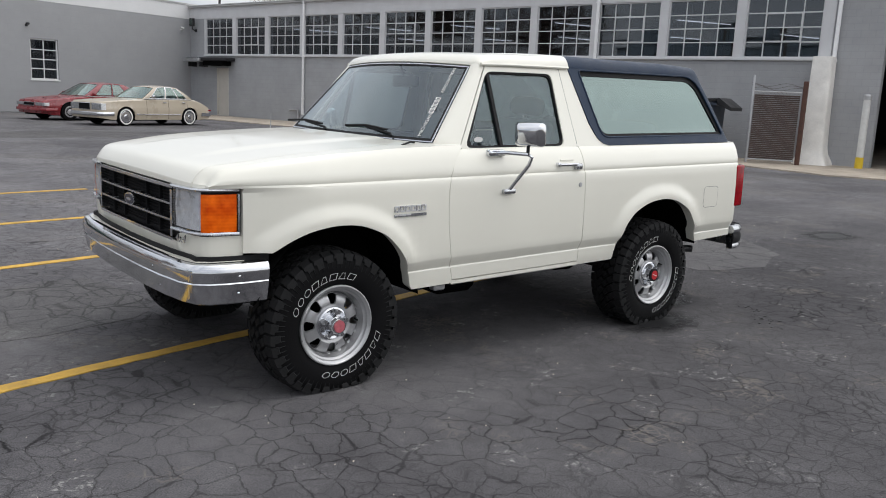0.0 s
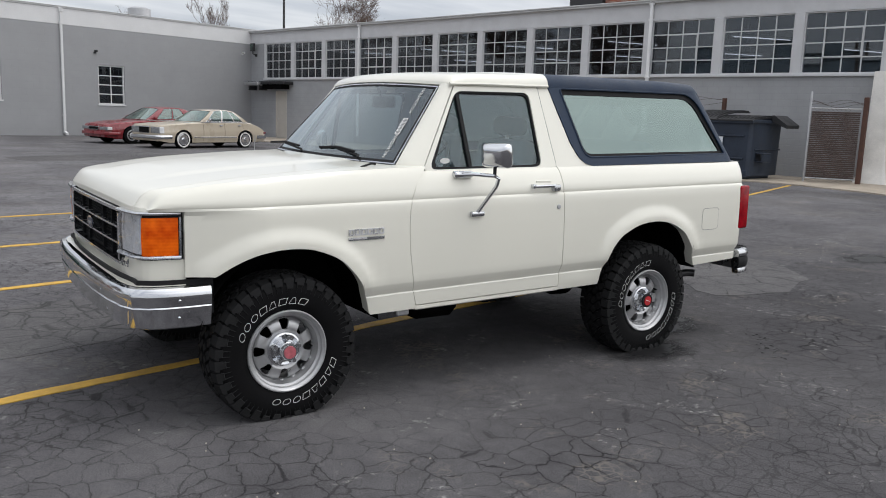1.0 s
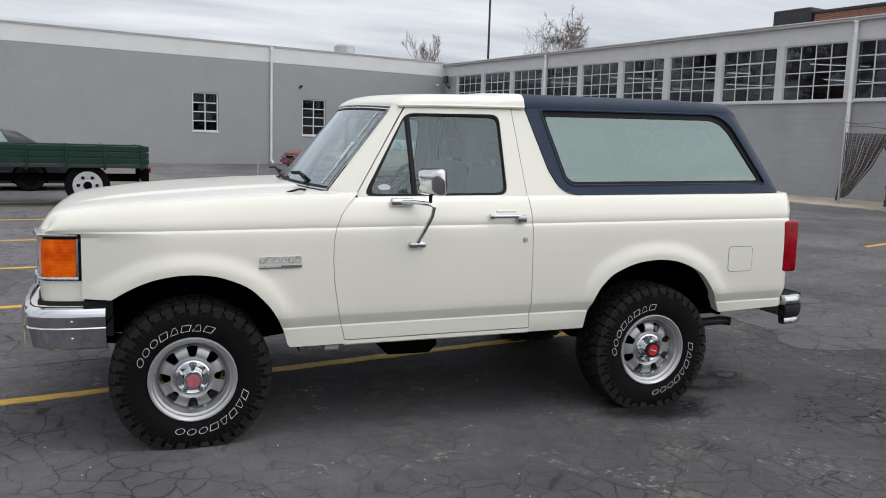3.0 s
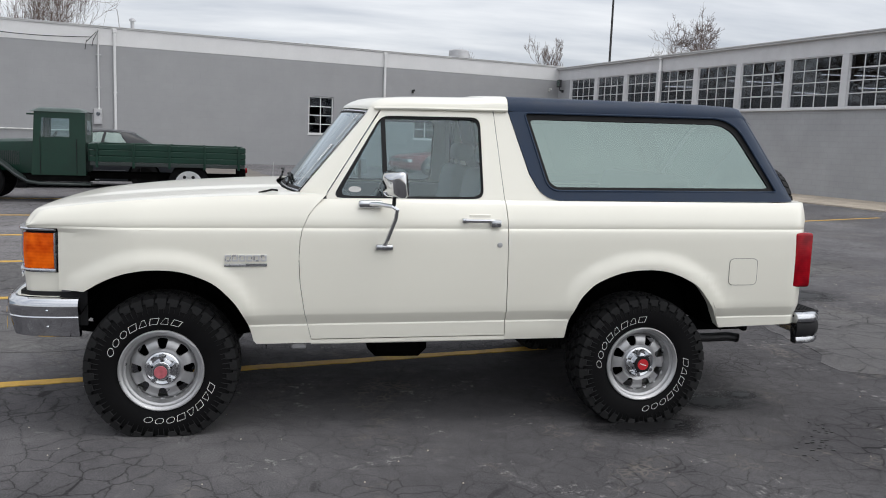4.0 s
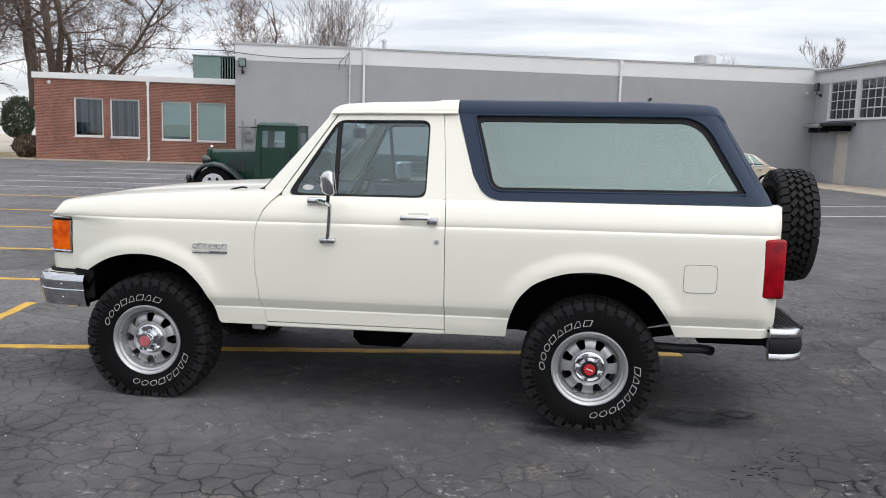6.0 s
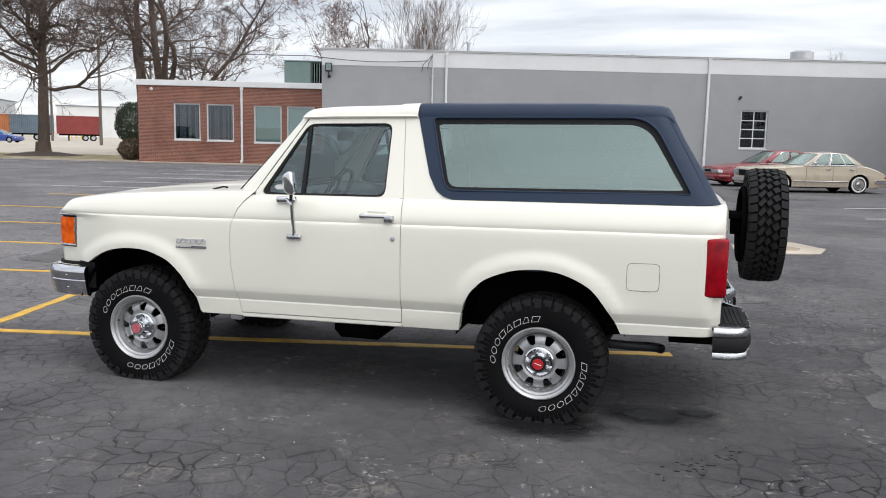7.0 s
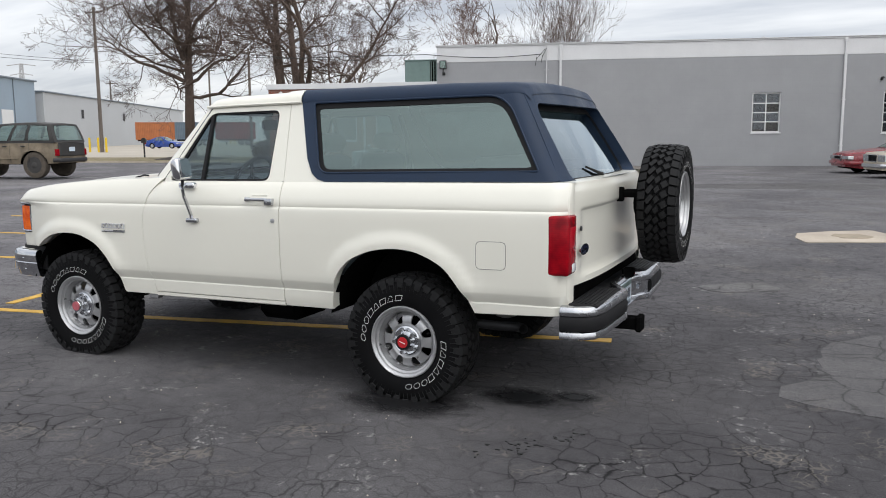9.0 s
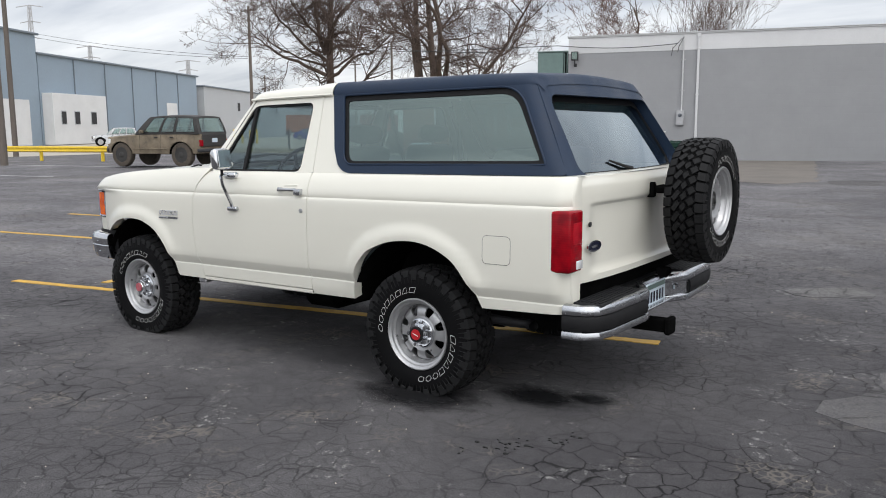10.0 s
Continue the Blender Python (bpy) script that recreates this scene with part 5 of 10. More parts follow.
body_panel("front_fender", front_cols, fender_left, lambda z: lerp_table(DOOR_F, z) - 0.0016, None, nose_drop, truck, levels=LEVELS)
body_panel("door", [(x, 0.518) for x in spread(0.7655, 1.8235, 22)], lambda z: lerp_table(DOOR_F, z), lambda z: lerp_table(DOOR_R, z) - 0.0014, None, lambda x, z: z, truck, levels=LEVELS)
bm = bmesh.new()
patch(bm, lambda u, v: (u, -lerp_table([(0, 0.905), (0.25, 0.945), (0.6, 0.952), (1, 0.952), (1.2, 0.90)], v), lerp_table([(0, 0.486), (0.25, 0.486), (0.6, 0.492), (1, 0.5125), (1.2, 0.5135)], v)), spread(0.764, 1.826, 12), [0, 0.25, 0.4, 0.6, 1, 1.2])
both_sides("sill", raked(bm), M_WHITE, truck)
quarter_cols = [(x, 0.490) for x in spread(1.828, 2.165, 8)] + along(ARCH_R, 4) + [(x, 0.534 + 0.03 * (x - 3.12)) for x in (3.14, 3.20, 3.28, 3.36, 3.42, 3.48, 3.51, 3.54, 3.57, 3.595, 3.612, 3.626, 3.636)]
body_panel("quarter_panel", quarter_cols, lambda z: lerp_table(DOOR_R, z) + 0.001, lambda z: 3.636, None, lambda x, z: z, truck, levels=LEVELS)


# fender tops, hood, cowl
def hood_z(x, y):
    c = 1 - (abs(y) / 0.80) ** 2
    dome = 0.009 * (1 - smooth(0.40, 0.47, abs(y))) * smooth(-0.62, -0.3, x)
    return nose_line(x, y) + 0.003 + 0.010 * c + dome


def hood_half(x):
    """Half width of the hood; it narrows towards the grille."""
    return 0.748 + 0.049 * smooth(-0.70, -0.42, x)


def fender_top(u, v):
    """From the outer edge (v = 0) to the hood's shut line (v = 1), then down into it."""
    k = min(v, 1.0)
    xs = -0.652
    y0 = side_y(xs, 1.262)
    x0 = -0.709 + setback(y0 + (0.752 - y0) * k)
    x0 = xs + (x0 - xs) * smooth(0.0, 0.30, k)
    x = x0 + (0.84 - x0) * u
    y0, z0 = side_y(x, 1.262), nose_drop(x, 1.262)
    y = y0 + (hood_half(x) + 0.0035 - y0) * k
    z = z0 + (hood_z(x, y) - z0) * math.sin(k * math.pi / 2)
    return (x, -y, z - (0.03 if v > 1 else 0))


FRONT_U = [0, 0.004, 0.009, 0.016, 0.025, 0.037, 0.052, 0.07]
bm = bmesh.new()
patch(bm, fender_top, FRONT_U + spread(0.09, 1, 36), spread(0, 1, 12) + [1.2])
skirt = [fender_top(0, v) for v in spread(0, 1, 12)]


def corner_skirt(u, v):
    p = Vector(skirt[round(v * 12)])
    return p.lerp(Vector((p.x - 0.002, p.y - 0.001, 1.0985)), u)


patch(bm, corner_skirt, spread(0, 1, 3), spread(0, 1, 12))
both_sides("fender_top", raked(bm), M_WHITE, truck)


def hood_point(u, v):
    w = max(-1, min(1, 2 * v - 1))
    x0, x1 = -0.710 + setback(0.748 * w), 0.66 - 0.10 * (1 - w * w)
    x = x0 + (x1 - x0) * (max(0.0, u - 0.006) / 0.994) ** 1.35
    y = hood_half(x) * w
    z = 1.097 if u == 0 else hood_z(x, y)
    return (x, y, z - (0.03 if v < 0 or v > 1 else 0))


bm = bmesh.new()
patch(bm, hood_point, [0, 0.006, 0.012, 0.020, 0.030, 0.042, 0.055, 0.07] + spread(0.085, 1, 34), [-0.1] + spread(0, 1, 44) + [1.1])
part("hood", raked(bm), M_WHITE, truck, angle=35)
bm = bmesh.new()
patch(bm, lambda u, v: (0.50 + 0.30 * u + 0.10 * (v ** 2) - 0.02, 0.82 * v, 1.268 + 0.012 * u), spread(0, 1, 4), spread(-1, 1, 16))
part("cowl", raked(bm), M_BLACKTRIM, truck)


# windscreen with gasket
def screen(u, v, off=0.0):
    y = (2 * v - 1)
    w = 0.815 + (0.672 - 0.815) * u
    x = 0.695 + (1.068 - 0.695) * u - 0.095 * (1 - y * y) + off
    z = 1.300 + (1.738 - 1.300) * u + 0.020 * (1 - y * y) * u + off * 0.5
    return (x, y * w, z)


bm = bmesh.new()
patch(bm, lambda u, v: screen(0.03 + 0.94 * u, 0.012 + 0.976 * v), spread(0, 1, 8), spread(0, 1, 16))
part("windscreen", raked(bm), M_SCREEN, truck, recalc=False)


def screen_ring(bm, w, off, deep=0.0):
    edge = [(u, 0.0) for u in spread(0, 1, 10)] + [(1.0, v) for v in spread(0, 1, 16)[1:]] + [(u, 1.0) for u in spread(1, 0, 10)[1:]] + [(0.0, v) for v in spread(1, 0, 16)[1:-1]]
    outer = [bm.verts.new(screen(u, v, off)) for u, v in edge]
    g = w * 0.42
    inner = [bm.verts.new(screen(w + (1 - 2 * w) * u, g + (1 - 2 * g) * v, off)) for u, v in edge]
    n = len(edge)
    for k in range(n):
        bm.faces.new((outer[k], outer[(k + 1) % n], inner[(k + 1) % n], inner[k]))
    return bm


part("windscreen_gasket", raked(screen_ring(bmesh.new(), 0.040, -0.006)), M_BLACKTRIM, truck)
part("windscreen_trim", raked(screen_ring(bmesh.new(), 0.014, -0.010)), M_DULLCHROME, truck)


def green_y(z):
    """Half width of the cabin above the belt."""
    return 0.902 - 0.36 * (z - 1.264)


def green(p):
    return Vector((p[0], -green_y(p[1]), p[1]))


# front pillars
def pillar(u, v):
    z = 1.262 + (1.752 - 1.262) * u
    a = Vector((0.815 + (1.128 - 0.815) * u, -green_y(z), z))
    b = Vector(screen(min(1, max(0, (z - 1.295) / 0.443)), 0.0, 0.0))
    b.z = z
    m = (a + b) / 2 + Vector((-0.03, -0.018, 0.01))
    return a * (1 - v) ** 2 + m * 2 * v * (1 - v) + b * v * v


bm = bmesh.new()
patch(bm, pillar, spread(0, 1, 14), spread(0, 1, 6))
both_sides("front_pillar", raked(bm), M_WHITE, truck)

# door window frame, vent bar, glass
D_OUT = [(0.822, 1.262), (1.805, 1.262), (1.759, 1.748), (1.135, 1.748)]
D_IN = rounded([(0.862, 1.262 + 0.004), (1.690, 1.266), (1.684, 1.712), (1.128, 1.708)], 0.05)
bm = bmesh.new()
ring_panel(bm, D_OUT, D_IN, green, 224, 0.03)
both_sides("door_frame", raked(bm), M_WHITE, truck, angle=30)
D_GK = rounded([(0.895, 1.277), (1.680, 1.278), (1.674, 1.699), (1.133, 1.696)], 0.048)
bm = bmesh.new()
ring_panel(bm, D_IN, D_GK, lambda p: Vector((p[0], -green_y(p[1]) + 0.008, p[1])), 112, 0.018)
both_sides("window_gasket", raked(bm), M_BLACKTRIM, truck)
bm = bmesh.new()
prism(bm, [(1.140, 1.275), (1.163, 1.275), (1.150, 1.70), (1.127, 1.70)], 0, 0.022)
for v in bm.verts:
    v.co.y += -green_y(v.co.z) + 0.002
both_sides("vent_bar", raked(bm), M_BLACKTRIM, truck)
bm = bmesh.new()
fill_panel(bm, D_GK, lambda p: Vector((p[0], -green_y(p[1]) + 0.018, p[1])))
both_sides("door_glass", raked(bm), M_GLASS, truck)

# rear pillar of the cab in white, and the drip rail
bm = bmesh.new()
rows = []
for z in spread(1.262, 1.757, 14):
    xa = lerp_table([(1.262, 1.8075), (1.757, 1.761)], z)
    xb = lerp_table([(1.262, 2.112), (1.278, 2.050), (1.314, 2.004), (1.405, 1.952), (1.592, 1.893), (1.757, 1.843)], z)
    rows.append([bm.verts.new((x, -green_y(z), z)) for x in spread(xa, xb, 4)])
for a, b in zip(rows, rows[1:]):
    for k in range(4):
        bm.faces.new((a[k], a[k + 1], b[k + 1], b[k]))
both_sides("cab_pillar", raked(bm), M_WHITE, truck)


def roof_section(x, v, h, lip=0.012):
    """Across the roof: v from -1 to 1; the rounded edge comes down to the gutter."""
    a = abs(v)
    w = green_y(1.752)
    if a < 0.86:
        y, z = 0.655 * a / 0.86, h - 0.022 * (a / 0.86) ** 2
    else:
        k = (a - 0.86) / 0.14 * math.pi / 2
        y, z = 0.655 + (w + lip - 0.655) * math.sin(k), h - 0.022 - (h - 0.022 - 1.752) * (1 - math.cos(k))
    return (x, math.copysign(y, v), z)


RV = [-1, -0.985, -0.97, -0.955, -0.94, -0.925, -0.91, -0.89, -0.86, -0.75, -0.6, -0.4, -0.2, 0, 0.2, 0.4, 0.6, 0.75, 0.86, 0.89, 0.91, 0.925, 0.94, 0.955, 0.97, 0.985, 1]


def white_roof(u, v):
    low = u < 0
    u = max(u, 0)
    yy = min(1, abs(v) / 0.88)
    x = 1.062 + (1.842 - 1.062) * u - ((0.094 * (1 - yy * yy) - 0.05 * smooth(0.88, 1, abs(v))) * (1 - u) ** 3)
    h = lerp_table([(0.96, 1.796), (0.975, 1.800), (1.0, 1.807), (1.05, 1.816), (1.12, 1.825), (1.3, 1.838), (1.70, 1.846), (1.735, 1.855), (1.842, 1.857)], x)
    p = roof_section(x, v, h)
    edge = 1.742 + 0.020 * (1 - yy * yy)
    x_front = 1.062 - 0.094 * (1 - yy * yy) + 0.05 * smooth(0.88, 1, abs(v))
    d = min(1.0, (x - x_front) / 0.10)
    z = edge + (p[2] - edge) * math.sqrt(max(0.0, 1 - (1 - d) ** 2))
    return (p[0] + 0.014, p[1], min(z, edge - 0.008)) if low else (p[0], p[1], z)


bm = bmesh.new()
rows = patch(bm, white_roof, [-1, 0, 0.004, 0.01, 0.02, 0.035, 0.05, 0.075, 0.1, 0.125, 0.15, 0.2, 0.3, 0.4, 0.5, 0.6, 0.7, 0.8, 0.83, 0.86, 0.9, 0.95, 1], RV)
part("cab_roof", raked(bm), M_WHITE, truck, angle=40)
bm = bmesh.new()
tube(bm, [(1.09, -green_y(1.752) - 0.012, 1.748), (1.3, -green_y(1.755) - 0.014, 1.753), (1.84, -green_y(1.757) - 0.014, 1.756)], 0.010, 6)
both_sides("drip_rail", raked(bm), M_WHITE, truck)

# navy hardtop: side rings, roof, rear ring with a visor
H_OUT = [(2.110, 1.264), (3.607, 1.268), (3.572, 1.33), (3.490, 1.47), (3.398, 1.64), (3.336, 1.752), (1.846, 1.752), (1.897, 1.592), (1.956, 1.405), (2.008, 1.314), (2.054, 1.279)]
H_IN = rounded([(2.060, 1.316), (3.462, 1.322), (3.222, 1.746), (1.938, 1.746)], (0.070, 0.022, 0.13, 0.030), 8)


def hard_round(z):
    """Radius of the upright rear corner."""
    return 0.10


def hard_side(p):
    x, z = p
    y = green_y(z) + 0.006
    if x > 3.34:
        y -= 0.022 * smooth(3.34, 3.635, x)
    r = hard_round(z)
    t = (x - (lerp_table([(1.268, 3.607), (1.33, 3.572), (1.47, 3.494), (1.64, 3.399), (1.752, 3.336)], z) - r)) / r
    if t > 0:
        a = min(t, 1.0) * math.pi / 4
        x += r * (math.sin(a) - min(t, 1.0))
        y -= r * (1 - math.cos(a))
    return Vector((x, -y, z))


bm = bmesh.new()
ring_panel(bm, H_OUT, H_IN, hard_side, 384, 0.03, steps=10)
both_sides("hardtop_side", raked(bm), M_NAVY, truck, "navy satin hardtop side", angle=28)
H_GK = rounded([(2.079, 1.336), (3.418, 1.342), (3.196, 1.710), (1.972, 1.710)], (0.055, 0.014, 0.11, 0.022), 8)
bm = bmesh.new()
ring_panel(bm, H_IN, H_GK, lambda p: hard_side(p) + Vector((0, 0.012, 0)), 384, 0.012)
both_sides("side_window_gasket", raked(bm), M_BLACKTRIM, truck)
both_sides("window_bead", raked(tube(bmesh.new(), [hard_side(p) for p in H_IN + H_IN[:1]], 0.006, 6, caps=False)), M_NAVY, truck)
bm = bmesh.new()
fill_panel(bm, H_GK, lambda p: hard_side(p) + Vector((0, 0.018, 0)), 2)
both_sides("side_window", raked(bm), M_FILM, truck, "mirror-tinted rear side window")


def rear_edge(z):
    return green_y(z) - 0.020 * (1 - smooth(1.26, 1.75, z)) + 0.006


def rear_face(p, off=0.0):
    """The leaning rear of the hardtop: p is (y, z)."""
    y, z = p
    r = hard_round(z)
    t = max(0.0, min(1.0, (abs(y) - (rear_edge(z) - r)) / r))
    back = r * (1 - math.cos(t * math.pi / 4))
    in_ = r * (t - math.sin(t * math.pi / 4))
    x = 3.607 - back - (z - 1.268) * 0.560 + (0.072 - 0.054 * smooth(1.262, 1.75, z)) * (1 - min(1, (y / 0.86)) ** 2)
    return Vector((x + off, y - math.copysign(in_, y), z))


def navy_roof(u, v):
    low = u > 1
    u = min(u, 1)
    end = roof_section(0, v, 1.814, 0.0065)
    x_end = rear_face(end[1:], 0.004).x
    x = 1.846 + (x_end - 1.846) * u
    h = lerp_table([(-1.5, 1.857), (-0.4, 1.851), (-0.15, 1.843), (-0.06, 1.837), (-0.03, 1.832), (-0.012, 1.825), (0, 1.814)], x - x_end)
    p = roof_section(x, v, h, 0.0065)
    t = min(1.0, max(0.0, (x - x_end + 0.10) / 0.10))
    p = (p[0], p[1] * (1 - 0.135 * (1 - math.cos(t * math.pi / 4)) * smooth(0.55, 0.95, abs(v))), p[2])
    if low:
        z = p[2] - 0.045
        return (rear_face((p[1], z), 0.004).x, p[1] * 0.998, z)
    return p


bm = bmesh.new()
patch(bm, navy_roof, [0, 0.02, 0.1, 0.25, 0.4, 0.55, 0.7, 0.8, 0.86, 0.9, 0.93, 0.96, 0.975, 0.983, 0.989, 0.993, 0.996, 0.998, 1, 2], RV)
part("hardtop_roof", raked(bm), M_NAVY, truck, "navy satin hardtop roof", angle=40)


R_OUT = [(-rear_edge(1.262), 1.262), (rear_edge(1.262), 1.262), (rear_edge(1.52), 1.52), *[(y, z - 0.003) for _, y, z in (roof_section(0, v, 1.814, 0.0065) for v in (0.995, 0.98, 0.96, 0.94, 0.92, 0.89, 0.86, 0.6, 0.3, 0, -0.3, -0.6, -0.86, -0.89, -0.92, -0.94, -0.96, -0.98, -0.995))], (-rear_edge(1.52), 1.52)]
R_IN = rounded([(-0.790, 1.262), (0.790, 1.262), (0.700, 1.698), (-0.700, 1.698)], 0.09, 6)
bm = bmesh.new()
ring_panel(bm, R_OUT, R_IN, rear_face, 240, 0.10, (-1, 0, 0), 8)
part("hardtop_rear", raked(bm), M_NAVY, truck, "navy satin hardtop rear surround", angle=28)
bm = bmesh.new()
patch(bm, lambda u, v: rear_face(((0.79 - 0.098 * v) * u, 1.258 + 0.450 * v), -0.088), spread(-1, 1, 20), spread(0, 1, 8))
part("rear_window", raked(bm), M_REARGLASS, truck, "dark tinted rear window")
bm = bmesh.new()
ring_panel(bm, R_IN, rounded([(-0.762, 1.270), (0.762, 1.270), (0.672, 1.660), (-0.672, 1.660)], 0.07, 5), lambda p: rear_face(p, -0.080), 100, 0.01, (-1, 0, 0))
part("rear_wiper", raked(tube(bmesh.new(), [rear_face((-0.06, 1.272), -0.074), rear_face((-0.16, 1.290), -0.070), rear_face((-0.30, 1.325), -0.074)], [0.012, 0.009, 0.006], 6)), M_BLACKTRIM, truck, "black rear wiper")
part("rear_window_gasket", raked(bm), M_BLACKTRIM, truck)
bm = bmesh.new()
patch(bm, lambda u, v: (lerp_table([(0, 3.628 + 0.052 * (1 - abs(u) ** 3)), (1, rear_face((0.80 * u, 1.262), -0.10).x)], v), (0.838 - 0.035 * v) * u, lerp_table([(0, 1.257), (0.12, 1.263), (1, 1.266)], v)), spread(-1, 1, 20), [0, 0.12, 0.5, 1])
part("tailgate_sill", raked(bm), M_WHITE, truck)

# ledge of the body under the hardtop
bm = bmesh.new()
patch(bm, lambda u, v: (u, -(side_y(min(u, 3.636), 1.262) - 0.10 * v), 1.2615 + 0.006 * v), spread(1.83, 3.636, 40) + [3.650], [0, 0.12, 1])
both_sides("belt_ledge", raked(bm), M_WHITE, truck)


# tailgate
def gate(u, v):
    y = min(0.845, side_y(3.636, 0.7 + 0.558 * v) - 0.002) * (2 * u - 1)
    z = 0.700 + (1.258 - 0.700) * v
    x = 3.648 + 0.052 * (1 - (abs(y) / 0.845) ** 3)
    d = -0.018 * (1 - smooth(1.098, 1.122, z)) * smooth(0.735, 0.765, z) * (1 - smooth(0.70, 0.76, abs(y))) if z < 1.125 else 0.0
    d += -0.020 * smooth(1.20, 1.262, z)
    return (x + d, y, z)


bm = bmesh.new()
patch(bm, gate, spread(0, 1, 44), [0, 0.03, 0.06, 0.09, 0.12, 0.16, 0.3, 0.5, 0.66, 0.69, 0.705, 0.715, 0.725, 0.735, 0.745, 0.755, 0.77, 0.8, 0.9, 0.93, 0.96, 0.98, 1])
part("tailgate", raked(bm), M_WHITE, truck, angle=28)
bm = bmesh.new()
patch(bm, lambda u, v: (3.636 - 0.02 * v, 0.85 * u, 0.690 - 0.13 * v), spread(-1, 1, 8), spread(0, 1, 2))
part("tail_panel", raked(bm), M_UNDER, truck)
def corner_post(u, v):
    z = 0.558 + (1.260 - 0.558) * u
    y0 = side_y(3.636, z)
    k = v * math.pi / 2
    return (3.636 + 0.018 * math.sin(k), -(min(0.846, y0 - 0.002) + (y0 - min(0.846, y0 - 0.002)) * math.cos(k)), z)


bm = bmesh.new()
patch(bm, corner_post, spread(0, 1, 14), spread(0, 1, 6))
both_sides("rear_corner", raked(bm), M_WHITE, truck)


both_sides("tailgate_gap", raked(tube(bmesh.new(), [(3.6505, -min(0.846, side_y(3.636, z) - 0.002), z) for z in spread(0.71, 1.256, 12)], 0.0032, 6)), M_BLACKTRIM, truck)


def lens_block(x0, x1, y0, y1, z0, z1, r=0.02):
    bm = box(bmesh.new(), (x0, y0, z0), (x1, y1, z1), r, seg=3)
    for v in bm.verts:
        if abs(v.co.y) > 0.9:
            v.co.y -= math.copysign(0.004 * max(0, v.co.z - 0.80) / 0.3, v.co.y)
    return raked(bm)


for s, nm in ((-1, "near"), (1, "far")):
    ya, yb = sorted((s * 0.989, s * 0.838))
    lamp = part("tail_lamp", lens_block(3.545, 3.664, ya, yb, 0.772, 1.094, 0.018), M_REDLENS, truck, "red tail lamp lens")
    yc, yd = sorted((s * 0.958, s * 0.856))
    for za, zb, mt in ((0.846, 0.915, M_REDLENS), (0.918, 1.030, M_REDBRIGHT), (1.033, 1.086, M_REDLENS)):
        part("inner_lens", lens_block(3.60, 3.6662, yc, yd, za, zb, 0.002), mt, lamp)
    yc, yd = sorted((s * 0.916, s * 0.842))
    part("reverse_lens", lens_block(3.60, 3.6665, yc, yd, 0.786, 0.832, 0.004), M_CLEARLENS, lamp, "clear reversing lens")

# fuel flap, emblem, key
bm = bmesh.new()
ring_panel(bm, rounded([(3.136, 0.790), (3.314, 0.790), (3.314, 0.946), (3.136, 0.946)], 0.03), rounded([(3.1382, 0.7922), (3.3118, 0.7922), (3.3118, 0.9438), (3.1382, 0.9438)], 0.029), lambda p: Vector((p[0], -side_y(*p) - 0.0012, p[1])), 72)
part("fuel_flap_gap", raked(bm), M_BLACKTRIM, truck)
bm = bmesh.new()
fill_panel(bm, rounded([(3.1385, 0.7925), (3.3115, 0.7925), (3.3115, 0.9435), (3.1385, 0.9435)], 0.029), lambda p: Vector((p[0], -side_y(*p) - 0.002, p[1])), 3)
part("fuel_flap", raked(bm), M_WHITE, truck)


def oval(rx, rz, n=28):
    return [(rx * math.cos(2 * math.pi * k / n), rz * math.sin(2 * math.pi * k / n)) for k in range(n)]


def emblem(at, parent, rx=0.055, rz=0.022):
    e = part("emblem", prism(bmesh.new(), oval(rx, rz), -0.006, 0.0, "xzy"), M_CHROME, parent, "chrome-edged blue oval emblem", at=at)
    part("emblem_field", prism(bmesh.new(), oval(rx * 0.87, rz * 0.80), -0.008, -0.006, "xzy"), M_BADGE, e)
    part("emblem_mark", prism(bmesh.new(), oval(rx * 0.5, rz * 0.22), -0.0088, -0.008, "xzy"), M_CHROME, e)
    return e


emblem(pose(3.676, -0.735, 0.890 + RAKE * 2.9, 0, 0, 88), truck, 0.078, 0.030)
part("tailgate_lock", lathe(bmesh.new(), [(-0.004, 0.010), (-0.003, 0.014), (0.004, 0.014)], 14, m=pose(3.672, -0.775, 1.008 + RAKE * 2.9, 0, 0, 90)), M_DARKMETAL, truck)

# nose: grille, lamps, lower panel
def nose_path(y):
    """Plan of the front face: x for a half width y."""
    return lerp_table([(0.0, -0.724), (0.30, -0.723), (0.56, -0.717), (0.70, -0.709), (0.78, -0.694), (0.826, -0.668)], abs(y))


def nose_strip(bm, y0, y1, z0, z1, off=0.0, n=12, thick=0.02):
    ys = spread(y0, y1, n)
    rows = [[bm.verts.new((nose_path(y) + o, y, z)) for y in ys] for z, o in ((z0, off + thick), (z0, off), (z1, off), (z1, off + thick))]
    for a, b in zip(rows, rows[1:]):
        for k in range(n):
            bm.faces.new((a[k], a[k + 1], b[k + 1], b[k]))
    for k in (0, -1):
        bm.faces.new([r[k] for r in rows])
    return bm


